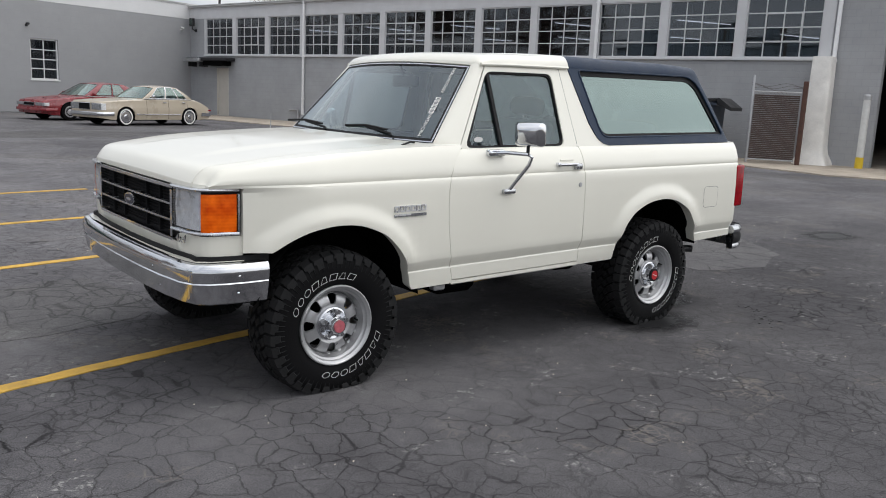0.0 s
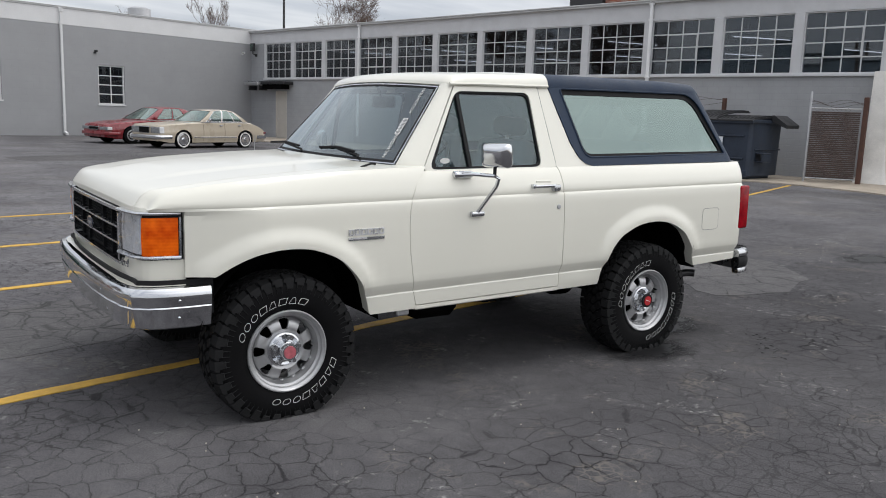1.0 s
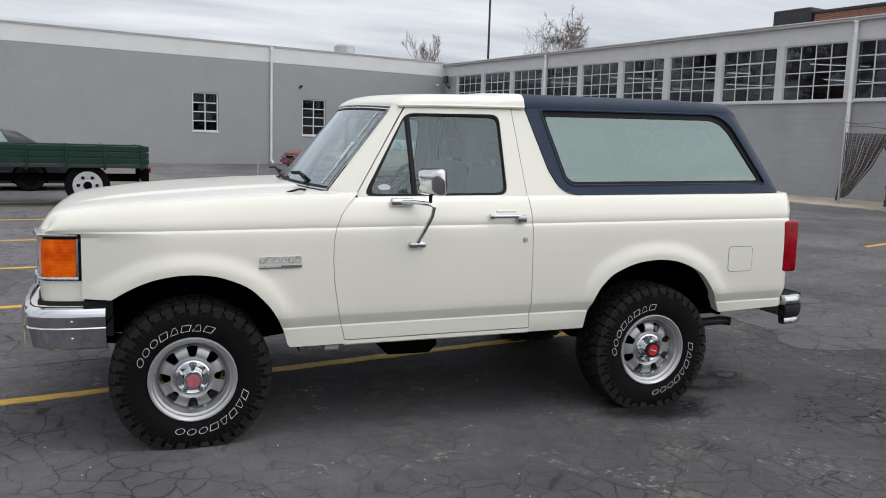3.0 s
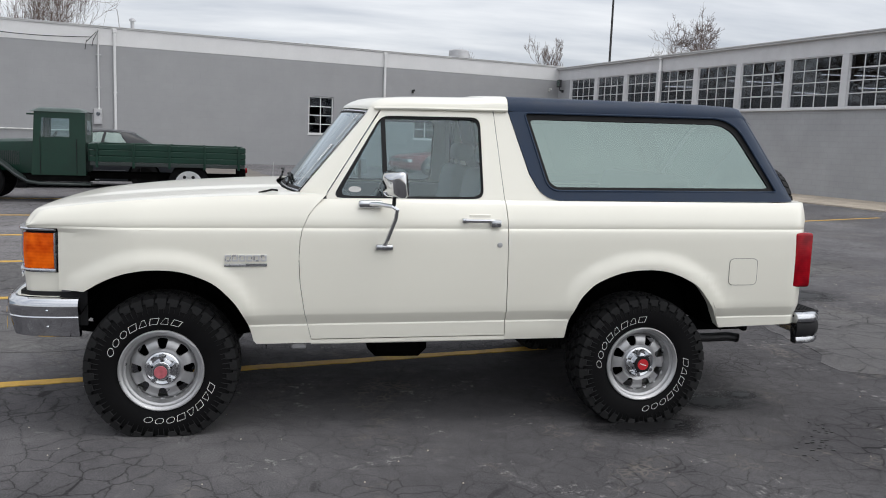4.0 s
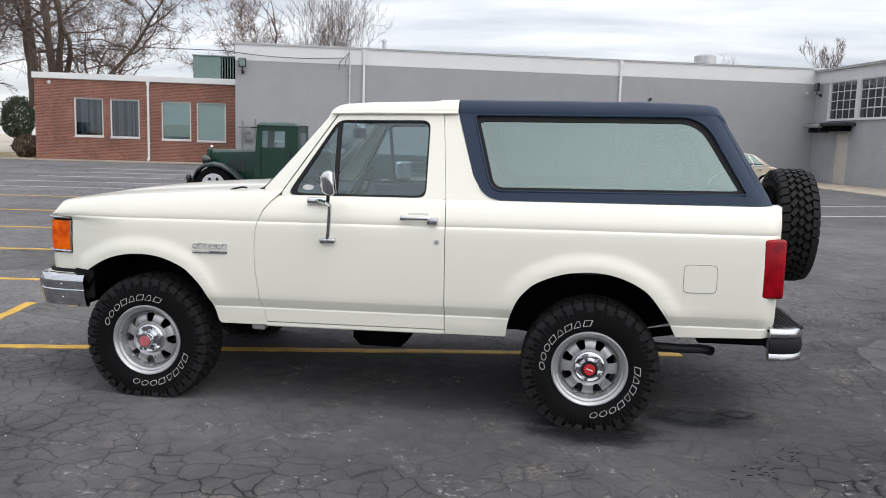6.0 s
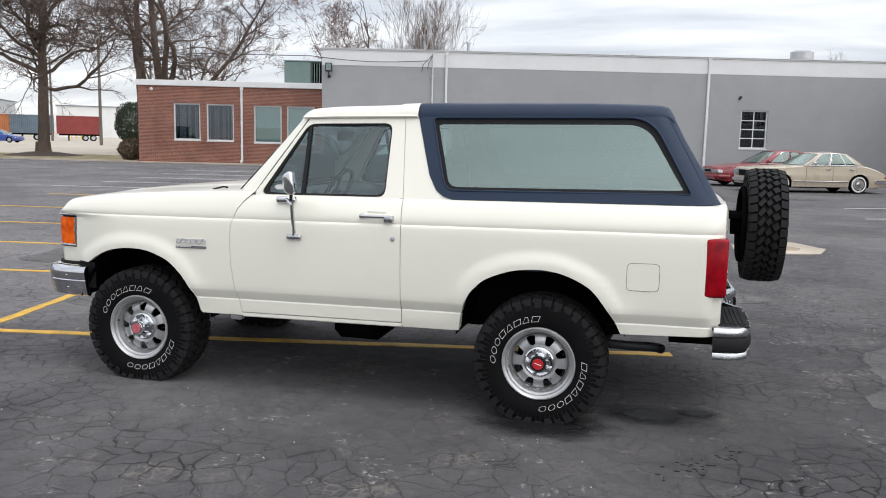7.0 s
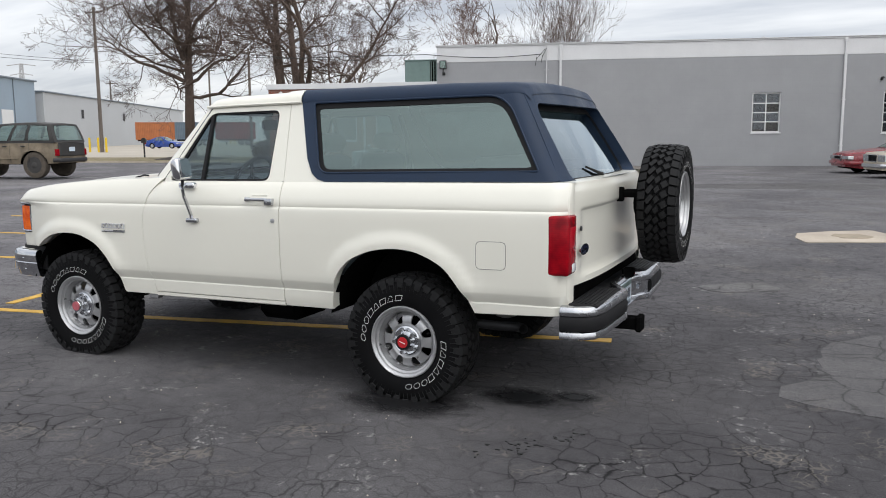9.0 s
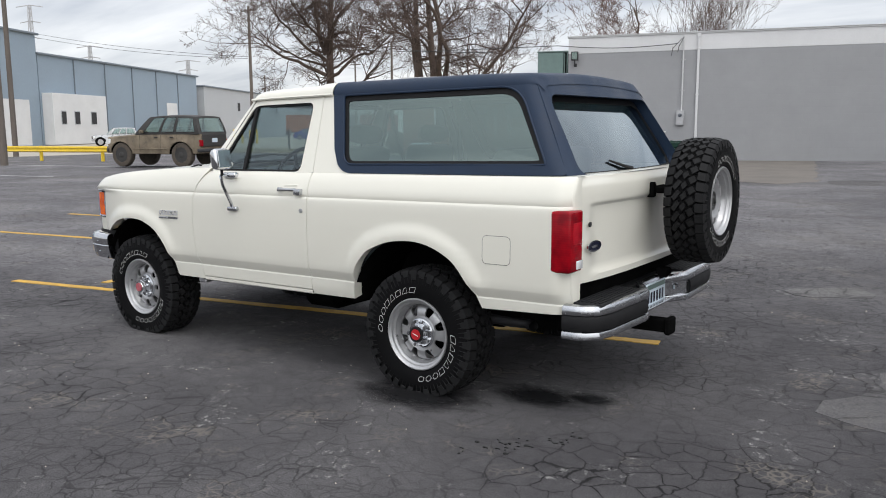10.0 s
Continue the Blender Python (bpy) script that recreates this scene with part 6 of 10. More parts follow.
grille = part("grille", raked(nose_strip(bmesh.new(), -0.555, 0.555, 0.830, 1.080, 0.035)), M_GRILLE, truck, "black grille in a chrome surround")
part("surround", raked(nose_strip(nose_strip(nose_strip(nose_strip(bmesh.new(), -0.575, 0.575, 1.077, 1.092, -0.008, thick=0.05), -0.575, 0.575, 0.818, 0.832, -0.008, thick=0.05), -0.577, -0.553, 0.8385, 1.0695, -0.008, 2, 0.05), 0.553, 0.577, 0.8385, 1.0695, -0.008, 2, 0.05)), M_CHROME, grille)
for z in (0.917, 0.997):
    part("bar", raked(nose_strip(bmesh.new(), -0.552, 0.552, z - 0.0055, z + 0.0055, -0.004, thick=0.03)), M_DULLCHROME, grille, "dull chrome bar")
    part("bar_edge", raked(nose_strip(bmesh.new(), -0.552, 0.552, z + 0.003, z + 0.006, -0.0065, thick=0.003)), M_CHROME, grille)
for k in range(15):
    z = 0.848 + 0.0152 * k
    if min(abs(z - 0.917), abs(z - 0.997)) > 0.012:
        part("slat", raked(nose_strip(bmesh.new(), -0.551, 0.551, z - 0.002, z + 0.002, 0.024, thick=0.01)), M_GRILLE, grille)
for s in (-1, 1):
    for k in (0.18, 0.37):
        part("upright", raked(nose_strip(bmesh.new(), s * k - 0.005, s * k + 0.005, 0.839, 1.069, 0.010, 1, 0.02)), M_GRILLE, grille)
emblem(pose(-0.738, 0, 0.955 + RAKE * -1.55, 0, 0, -90), grille, 0.076, 0.034)


def wrap(u):
    """Plan of the lamp surround round the corner: from the grille to the fender."""
    pts = [(-0.724, 0.58), (-0.713, 0.70), (-0.700, 0.775), (-0.683, 0.818), (-0.655, 0.842), (-0.60, 0.858), (-0.503, 0.880)]
    t = u * (len(pts) - 1)
    k = min(int(t), len(pts) - 2)
    f = t - k
    return (pts[k][0] + (pts[k + 1][0] - pts[k][0]) * f, pts[k][1] + (pts[k + 1][1] - pts[k][1]) * f)


def wrap_patch(u0, u1, z0, z1, off, n=16, thick=0.02):
    bm = bmesh.new()
    rows = []
    for z, o in ((z0, off - thick), (z0, off), ((z0 + z1) / 2, off + 0.004), (z1, off), (z1, off - thick * (2.2 if z1 > 1.09 else 1))):
        row = []
        for u in spread(u0, u1, n):
            x, y = wrap(u)
            xa, ya = wrap(max(0, u - 0.03))
            xb, yb = wrap(min(1, u + 0.03))
            d = Vector((xb - xa, yb - ya)).normalized()
            row.append(bm.verts.new((x - d.y * o, -(y + d.x * o), z)))
        rows.append(row)
    for a, b in zip(rows, rows[1:]):
        for k in range(n):
            bm.faces.new((a[k], a[k + 1], b[k + 1], b[k]))
    for k in (0, -1):
        bm.faces.new([r[k] for r in rows])
    return raked(bm)


both_sides("lamp_recess", wrap_patch(0.0, 1.0, 0.872, 1.096, -0.012), M_BLACKTRIM, truck, "black lamp recess")
both_sides("reflector", wrap_patch(0.035, 0.515, 0.897, 1.082, -0.009), M_REFLECTOR, truck, "silvery head lamp reflector")
for nm, u0, u1, z0, z1, mat, lab in (("head_lamp", 0.03, 0.52, 0.893, 1.086, M_LENS, "clear head lamp lens"), ("corner_lamp", 0.535, 0.965, 0.893, 1.072, M_AMBER, "amber wraparound corner lamp"),
                                     ("lamp_trim", 0.01, 0.985, 1.086, 1.101, M_CHROME, "chrome strip over the lamps"), ("lamp_trim", 0.01, 0.985, 0.878, 0.892, M_DULLCHROME, "chrome strip under the lamps"), ("lamp_trim", 0.972, 0.987, 0.893, 1.075, M_DULLCHROME, "chrome strip behind the lamps")):
    both_sides(nm, wrap_patch(u0, u1, z0, z1, 0.004 if "trim" not in nm else 0.012), mat, truck, lab)


def valance(u, v):
    """Painted panel between grille, lamps and bumper."""
    if u <= 0.5:
        y = 0.60 * u / 0.5
        x = nose_path(y)
        top = 0.818
    else:
        x, y = wrap((u - 0.5) / 0.5)
        top = 0.818 + 0.054 * smooth(0.5, 0.56, u)
    z = 0.754 + (top - 0.754) * v
    return (x + 0.004 + 0.008 * (1 - v), -y, z)


bm = bmesh.new()
patch(bm, valance, spread(0, 1, 40), [0, 0.15, 0.5, 0.85, 1])
patch(bm, lambda u, v: Vector(valance(u, 0)) + Vector((-0.046 * v * (1 if u < 0.8 else max(0.2, (1 - u) / 0.2)), -0.03 * v * smooth(0.7, 0.95, u), -0.002 * v)), spread(0, 1, 40), [0, 1])
both_sides("front_valance", raked(bm), M_WHITE, truck)
sign = bpy.data.curves.new("four_wheel_drive_badge", "FONT")
sign.body, sign.size, sign.extrude, sign.align_x, sign.shear = "4x4", 0.060, 0.0025, "CENTER", 0.15
badge = new("four_wheel_drive_badge", sign)
badge.parent = truck
badge.matrix_basis = pose(-0.726, -0.690, 0.806, 90, 0, -80)
sign.materials.append(M_CHROME)
badge["label"] = "chrome 4x4 badge"

# fender emblem: raised plain bars in chrome
fe = part("fender_emblem", raked(prism(bmesh.new(), [(0.318, 0.916), (0.532, 0.916), (0.532, 0.931), (0.318, 0.931)], -side_y(0.42, 0.92) - 0.006, -side_y(0.42, 0.92) + 0.004)), M_DULLCHROME, truck, "chrome bar emblem")
part("emblem_bar", raked(prism(bmesh.new(), [(0.318, 0.923), (0.425, 0.923), (0.425, 0.9305), (0.318, 0.9305)], -side_y(0.42, 0.92) - 0.008, -side_y(0.42, 0.92) - 0.0062)), M_BRIGHT, fe)
for k in range(6):
    x = 0.320 + 0.0358 * k
    bm = bmesh.new()
    ring_panel(bm, [(x, 0.942), (x + 0.031, 0.942), (x + 0.031, 0.976), (x, 0.976)], [(x + 0.008, 0.950), (x + 0.023, 0.950), (x + 0.023, 0.968), (x + 0.008, 0.968)], lambda p: Vector((p[0], -side_y(0.42, 0.95) - 0.006, p[1])), 24, 0.008)
    part("emblem_bar", raked(bm), M_BRIGHT, fe)


# bumpers
def sweep(plan, section, closed=True):
    """Carries a section of (out, z) along a plan of (x, y); out points away from the car."""
    bm = bmesh.new()
    rings = []
    for k, (x, y) in enumerate(plan):
        a, b = Vector(plan[max(0, k - 1)]), Vector(plan[min(len(plan) - 1, k + 1)])
        d = (b - a).normalized()
        nrm = Vector((d.y, -d.x))
        rings.append([bm.verts.new((x + nrm.x * o, y + nrm.y * o, z)) for o, z in section])
    n = len(section)
    for a, b in zip(rings, rings[1:]):
        for k in range(n):
            bm.faces.new((a[k], b[k], b[(k + 1) % n], a[(k + 1) % n]))
    bm.faces.new(rings[0])
    bm.faces.new(rings[-1][::-1])
    return bm


half = [(-0.395, 0.945), (-0.50, 0.940), (-0.60, 0.925), (-0.67, 0.902), (-0.725, 0.860), (-0.755, 0.78), (-0.778, 0.60), (-0.792, 0.35), (-0.798, 0.0)]
plan = [(x, -y) for x, y in half] + [(x, y) for x, y in half[-2::-1]]
plan = plan[::-1]
SECT = [(-0.03, 0.742), (-0.012, 0.752), (0.008, 0.748), (0.019, 0.735), (0.025, 0.712), (0.0245, 0.700), (0.019, 0.664), (0.015, 0.660), (0.019, 0.654), (0.008, 0.600), (-0.004, 0.556), (-0.03, 0.545), (-0.045, 0.56), (-0.02, 0.65)]
bumper = part("front_bumper", raked(sweep(plan, SECT)), M_CHROME, truck, "chrome front bumper with chipped tan paint", angle=30)
for s in (-1, 1):
    for x, y, z in ((-0.545, 0.955, 0.690), (-0.545, 0.942, 0.605), (-0.803, 0.52, 0.690), (-0.785, 0.57, 0.60)):
        a = -90 if abs(y) < 0.8 else (0 if s < 0 else 180)
        part("bolt", lathe(bmesh.new(), [(-0.006, 0.003), (-0.004, 0.007), (0.006, 0.008)], 10, m=pose(x, s * y, z + RAKE * (x - 0.8), 0, 0, a)), M_CHROME, bumper)
for (za, zb, w) in ((0.668, 0.70, 0.003), (0.585, 0.650, 0.0035)):
    chip = prism(bmesh.new(), [(-w, za), (w * 0.7, za + 0.01), (w * 0.5, zb), (-w * 0.6, zb - 0.008)], -0.001, 0.001, "xzy", m=pose(-0.757, -0.866, 0, 0, 0, -52))
    part("paint_chip", raked(chip), M_CHIP, bumper, "chipped old tan paint")
part("bumper_gap", raked(sweep([(x + 0.06 if abs(y) < 0.8 else x + 0.03, y * 0.94) for x, y in plan], [(0.0, 0.60), (0.01, 0.60), (0.01, 0.775), (0.0, 0.775)])), M_BLACKTRIM, truck)
half = [(3.615, 0.955), (3.68, 0.955), (3.735, 0.940), (3.78, 0.900), (3.805, 0.80), (3.822, 0.36), (3.817, 0.325), (3.74, 0.19), (3.722, 0.17), (3.722, 0.0)]
rplan = [(x, -y) for x, y in half] + [(x, y) for x, y in half[-2::-1]]
RB = part("rear_bumper", raked(sweep(rplan, [(-0.03, 0.470), (0.0, 0.468), (0.014, 0.471), (0.021, 0.480), (0.021, 0.500), (0.016, 0.510), (0.006, 0.516), (0.006, 0.594), (0.016, 0.600), (0.020, 0.612), (0.018, 0.632), (0.008, 0.646), (-0.006, 0.650), (-0.03, 0.650), (-0.045, 0.56)])), M_DULLCHROME, truck, "chrome step bumper with dark rubber band", angle=30)
part("rubber_band", raked(sweep([p for p in rplan if p[1] < -0.35], [(0.004, 0.514), (0.015, 0.516), (0.021, 0.528), (0.024, 0.555), (0.021, 0.582), (0.015, 0.594), (0.004, 0.596)])), M_BLACKTRIM, RB, "black rubber bumper band")
part("rubber_band", raked(sweep([p for p in rplan if p[1] > 0.35], [(0.004, 0.514), (0.015, 0.516), (0.021, 0.528), (0.024, 0.555), (0.021, 0.582), (0.015, 0.594), (0.004, 0.596)])), M_BLACKTRIM, RB, "black rubber bumper band")
for s in (-1, 1):
    ya, yb = sorted((s * 0.90, s * 0.36))
    part("step_pad", raked(solid(((3.64, ya, 0.640), (3.806, yb, 0.6555)), bevel=0.006)), M_BLACKTRIM, RB, "black ribbed step pad")
    for k in range(6):
        part("pad_rib", raked(solid(((3.655 + 0.024 * k, ya + 0.02, 0.6556), (3.666 + 0.024 * k, yb - 0.02, 0.660)))), M_BLACKTRIM, RB)
part("step_deck", raked(solid(((3.56, -0.93, 0.622), (3.70, 0.93, 0.638)), bevel=0.003)), M_BLACKTRIM, RB, "black step deck")
part("centre_step", raked(solid(((3.62, -0.36, 0.490), (3.79, 0.36, 0.505)), bevel=0.004)), M_DULLCHROME, RB)
plate = part("licence_plate", raked(solid(((3.7365, -0.155, 0.515), (3.7415, 0.155, 0.668)), bevel=0.003)), M_PLATEMETAL, truck, "pale licence plate with unreadable marks")
part("plate_header", raked(solid(((3.7416, -0.145, 0.630), (3.7426, 0.145, 0.658)))), M_ACGREEN, plate)
for k in range(6):
    part("plate_bar", raked(solid(((3.7416, -0.135 + 0.046 * k, 0.548), (3.7426, -0.107 + 0.046 * k, 0.612)))), M_BADGE, plate)
for s in (-1, 1):
    part("plate_lamp", raked(solid(((3.76, s * 0.255 - 0.022, 0.545), (3.795, s * 0.255 + 0.022, 0.585)), bevel=0.008)), M_CHROME, RB)
RB.matrix_basis = pose(0, 0, -0.042)
plate.matrix_basis = pose(0.012, 0, -0.075)
hitch = part("tow_receiver", raked(solid(((3.4, -0.04, 0.32), (3.85, 0.04, 0.40)), bevel=0.008)), M_UNDER, truck, "black square tow receiver")
hitch.matrix_basis = pose(0, 0, -0.03)
part("tow_collar", raked(solid(((3.825, -0.052, 0.308), (3.866, 0.052, 0.412)), bevel=0.01)), M_UNDER, hitch)

# mirrors, handles, wipers, aerial
MIRROR_AT = pose(1.175, -1.105, 1.350, 0, -6, 22)
for s in (-1, 1):
    at = Matrix.Diagonal((1, -s, 1, 1))

    def m_part(name, bm, mat, lab="", s=s):
        for v in bm.verts:
            v.co.y *= -s
        return part(name, raked(bm), mat, truck if name == "door_mirror" else mirror, lab)
    bm = bmesh.new()
    box(bm, (-0.048, -0.096, -0.066), (0.024, 0.096, 0.074), 0.026, seg=4)
    for v in bm.verts:
        k = 1 - 0.30 * max(0.0, -v.co.x / 0.048) ** 1.5
        v.co.y, v.co.z = v.co.y * k, v.co.z * k
        v.co = MIRROR_AT @ v.co
    mirror = m_part("door_mirror", bm, M_CHROME, "chrome door mirror on a bracket")
    bm = bmesh.new()
    box(bm, (0.023, -0.085, -0.054), (0.028, 0.085, 0.062), 0.002, MIRROR_AT)
    m_part("mirror_glass", bm, M_CHROME)
    bm = tube(bmesh.new(), [(1.17, -1.10, 1.29), (1.17, -1.10, 1.255), (1.165, -1.105, 1.243)], 0.010, 8)
    m_part("stem", bm, M_BLACKTRIM)
    bm = tube(bmesh.new(), [(1.045, -0.935, 1.238), (1.10, -1.0, 1.243), (1.165, -1.108, 1.240), (1.185, -1.118, 1.225), (1.18, -1.105, 1.18), (1.15, -1.02, 1.06), (1.137, -0.995, 1.022)], 0.0115, 8)
    m_part("bracket", bm, M_CHROME)
    bm = bmesh.new()
    box(bm, (1.000, -0.962, 1.218), (1.130, -0.915, 1.258), 0.014, seg=3)
    m_part("upper_foot", bm, M_CHROME)
    bm = bmesh.new()
    box(bm, (1.092, -1.010, 1.000), (1.185, -0.975, 1.030), 0.010, seg=3)
    m_part("lower_foot", bm, M_DULLCHROME)
    h = bmesh.new()
    box(h, (1.570, -0.993, 1.146), (1.735, -0.978, 1.166), 0.006, seg=2)
    box(h, (1.556, -0.985, 1.142), (1.590, -0.945, 1.170), 0.008, seg=2)
    for v in h.verts:
        v.co.y *= -s
    handle = part("door_handle", raked(h), M_CHROME, truck, "chrome pull door handle")
    h = bmesh.new()
    box(h, (1.715, -0.995, 1.122), (1.772, -0.945, 1.162), 0.008, seg=2)
    for v in h.verts:
        v.co.y *= -s
    part("push_button", raked(h), M_DULLCHROME, handle)
    h = bmesh.new()
    box(h, (1.60, -0.958, 1.168), (1.72, -0.948, 1.188), 0.003)
    for v in h.verts:
        v.co.y *= -s
    part("handle_plate", raked(h), M_WHITE, handle)
    part("door_lock", raked(lathe(bmesh.new(), [(-0.006, 0.008), (-0.005, 0.014), (0.006, 0.015)], 16, m=pose(1.77, s * 0.983, 1.025, 0, 0, 0 if s < 0 else 180))), M_STEEL, truck)
for y0, y1, x0 in ((-0.50, 0.0, 0.645), (0.18, 0.66, 0.60)):
    w = part("wiper", raked(tube(bmesh.new(), [(x0 - 0.02, y0, 1.312), (x0 - 0.01, y0 + 0.02, 1.325), (x0 + 0.0, y0 + 0.30, 1.352)], 0.007, 6)), M_BLACKTRIM, truck, "black windscreen wiper")
    part("blade", raked(tube(bmesh.new(), [(x0 - 0.005, y0 + 0.07, 1.346), (x0 + 0.0, y0 + 0.30, 1.360), (x0 - 0.012, y0 + 0.52, 1.348)], 0.008, 5)), M_BLACKTRIM, w)
part("aerial", raked(tube(bmesh.new(), [(0.52, 0.84, 1.28), (0.525, 0.84, 1.39)], 0.003, 5)), M_STEEL, truck)
part("hood_stop", raked(tube(bmesh.new(), [(0.58, -0.79, 1.296), (0.55, -0.80, 1.300), (0.48, -0.81, 1.283)], 0.006, 5)), M_BLACKTRIM, truck)

# decal up the windscreen edge
for text, u0, size in (("MICHIGAN", 0.07, 0.036), ("ASSOCIATION", 0.63, 0.031)):
    c = bpy.data.curves.new("windscreen_decal", "FONT")
    c.body, c.size, c.extrude = text, size, 0.0004
    c.materials.append(M_LETTER)
    d = new("windscreen_decal", c)
    d.parent = truck
    p, q = Vector(screen(u0, 0.062, -0.012)), Vector(screen(u0 + 0.3, 0.062, -0.012))
    r = Vector(screen(u0, 0.12, -0.012))
    ex = (q - p).normalized()
    ey = ((r - p) - ex * (r - p).dot(ex)).normalized()
    ez = ex.cross(ey)
    mt = Matrix((ex, ey, ez)).transposed().to_4x4()
    p.z += RAKE * (p.x - 0.8)
    mt.translation = p
    d.matrix_basis = mt
    d["label"] = "white lettering along the windscreen edge"
decal = bmesh.new()
for k in range(6):
    u = 0.365 + 0.035 * k
    a = [Vector(screen(u + du, 0.085 + dv, -0.012)) for du, dv in ((0, 0), (0.027, 0), (0.027, -0.026), (0, -0.026))]
    b = [Vector(screen(u + du, 0.085 + dv, -0.012)) for du, dv in ((0.008, -0.007), (0.019, -0.007), (0.019, -0.021), (0.008, -0.021))]
    va, vb = [decal.verts.new(p) for p in a], [decal.verts.new(p) for p in b]
    for j in range(4):
        decal.faces.new((va[j], va[(j + 1) % 4], vb[(j + 1) % 4], vb[j]))
part("windscreen_decal", raked(decal), M_LETTER, truck, "white plain bars of a club decal")
part("window_sticker", raked(prism(bmesh.new(), [(0.985 + a, 1.312 + b) for a, b in oval(0.034, 0.016)], -green_y(1.31) + 0.0135, -green_y(1.31) + 0.015)), M_LETTER, truck, "small oval sticker")

# underneath
part("chassis", raked(solid(((-0.45, -0.42, 0.50), (3.62, -0.34, 0.60)), ((-0.45, 0.34, 0.50), (3.62, 0.42, 0.60)), ((0.5, -0.88, 0.60), (2.16, 0.88, 0.66)), ((2.15, -0.48, 0.66), (3.60, 0.48, 0.72)), ((-0.55, -0.48, 0.62), (0.5, 0.48, 0.90)), bevel=0.01)), M_UNDER, truck, "black frame and floor")
for x, zc in ((0.0, 0.352), (2.66, 0.352)):
    part("axle", tube(bmesh.new(), [(x, -0.76, zc), (x, 0.76, zc)], 0.042, 12), M_UNDER, truck)
    part("differential", lathe(bmesh.new(), [(-0.17, 0.04), (-0.12, 0.12), (0.0, 0.15), (0.12, 0.12), (0.17, 0.04)], 18, "y", m=pose(x, 0.22 if x < 1 else 0.0, zc)), M_UNDER, truck)
    for s in (-1, 1):
        part("brake_drum", lathe(bmesh.new(), [(-0.05, 0.15), (0.05, 0.15)], 24, "y", m=pose(x, s * 0.73, zc)), M_UNDER, truck)
        part("damper", tube(bmesh.new(), [(x + 0.12, s * 0.55, zc), (x + 0.10, s * 0.48, zc + 0.45)], 0.03, 8), M_UNDER, truck)
        part("spring", tube(bmesh.new(), [(x - 0.55, s * 0.5, 0.50), (x, s * 0.5, 0.42), (x + 0.6, s * 0.5, 0.52)], 0.03, 6), M_UNDER, truck)
part("transfer_case", solid(((1.13, -0.36, 0.24), (1.50, 0.10, 0.52)), bevel=0.05), M_UNDER, truck)
part("fuel_tank", solid(((1.75, -0.30, 0.38), (2.25, 0.36, 0.62)), bevel=0.10), M_UNDER, truck)
part("tail_pipe", tube(bmesh.new(), [(2.6, -0.5, 0.475), (2.95, -0.68, 0.443), (3.18, -0.74, 0.453), (3.29, -0.755, 0.462), (3.33, -0.768, 0.461), (3.35, -0.79, 0.460)], 0.028, 12, caps=False), M_DARKMETAL, truck, "dark exhaust tail pipe")
part("silencer", tube(bmesh.new(), [(1.6, 0.5, 0.50), (2.3, 0.5, 0.50)], 0.10, 14), M_UNDER, truck)
part("driveshaft", tube(bmesh.new(), [(1.45, -0.1, 0.40), (2.55, 0.0, 0.37)], 0.035, 10), M_UNDER, truck)
for x0, z0, rng_ in ((0.035, 0.40, (0.12, math.pi - 0.30)), (2.655, 0.40, (0.22, math.pi - 0.12))):
    bm = bmesh.new()
    patch(bm, lambda u, v: (x0 + 0.50 * math.cos(u), v, z0 + 0.515 * math.sin(u)), spread(*rng_, 24), [-0.945, -0.5])
    patch(bm, lambda u, v: (x0 + 0.50 * v * math.cos(u), -0.5, z0 + 0.515 * v * math.sin(u)), spread(*rng_, 24), [0.0, 1.0])
    both_sides("wheel_well", raked(bm), M_UNDER, truck, "black wheel well")
for s in (-1, 1):
    part("sill_bracket", solid(((0.66, s * 0.9 - 0.03, 0.455), (0.74, s * 0.9 + 0.03, 0.492)), bevel=0.008), M_STEEL, truck)

# cabin
part("cabin_floor", raked(solid(((0.75, -0.85, 0.665), (2.12, 0.85, 0.70)), ((2.121, -0.48, 0.665), (3.58, 0.48, 0.70)))), M_DASH, truck)
bm = bmesh.new()
prism(bm, rounded([(0.72, 1.26), (0.86, 1.275), (1.02, 1.235), (1.03, 1.06), (0.95, 0.95), (0.75, 0.95)], 0.04), -0.84, 0.84)
part("dashboard", raked(bm), M_DASH, truck)
bm = bmesh.new()
ringm = pose(1.165, -0.40, 1.235, 0, -62, 0)
tor = bmesh.new()
patch(tor, lambda u, v: ringm @ Vector(((0.195 + 0.015 * math.cos(v)) * math.cos(u), (0.195 + 0.015 * math.cos(v)) * math.sin(u), 0.014 * math.sin(v))), [2 * math.pi * k / 32 for k in range(32)], [2 * math.pi * k / 8 for k in range(9)], closed=True)
wheel_s = part("steering_wheel", raked(tor), M_BLACKTRIM, truck, "dark thin-rimmed steering wheel")
bm = bmesh.new()
for a in (0, 120, 240):
    box(bm, (0.0, -0.014, -0.008), (0.18, 0.014, 0.006), 0.003, ringm @ pose(0, 0, 0, 0, 0, a + 90))
lathe(bm, [(-0.03, 0.05), (0.02, 0.045)], 14, "z", ringm)
part("spokes", raked(bm), M_BLACKTRIM, wheel_s)
part("column", raked(tube(bmesh.new(), [(1.16, -0.40, 1.23), (0.98, -0.40, 1.13)], 0.035, 10)), M_DASH, wheel_s)


def seat_back(x, y, w, zb, zt, lean, mat=M_SEAT):
    bm = bmesh.new()
    box(bm, (-0.07, -w / 2, 0.0), (0.07, w / 2, zt - zb), 0.05, pose(x, y, zb, 0, lean, 0), seg=3)
    return raked(bm)


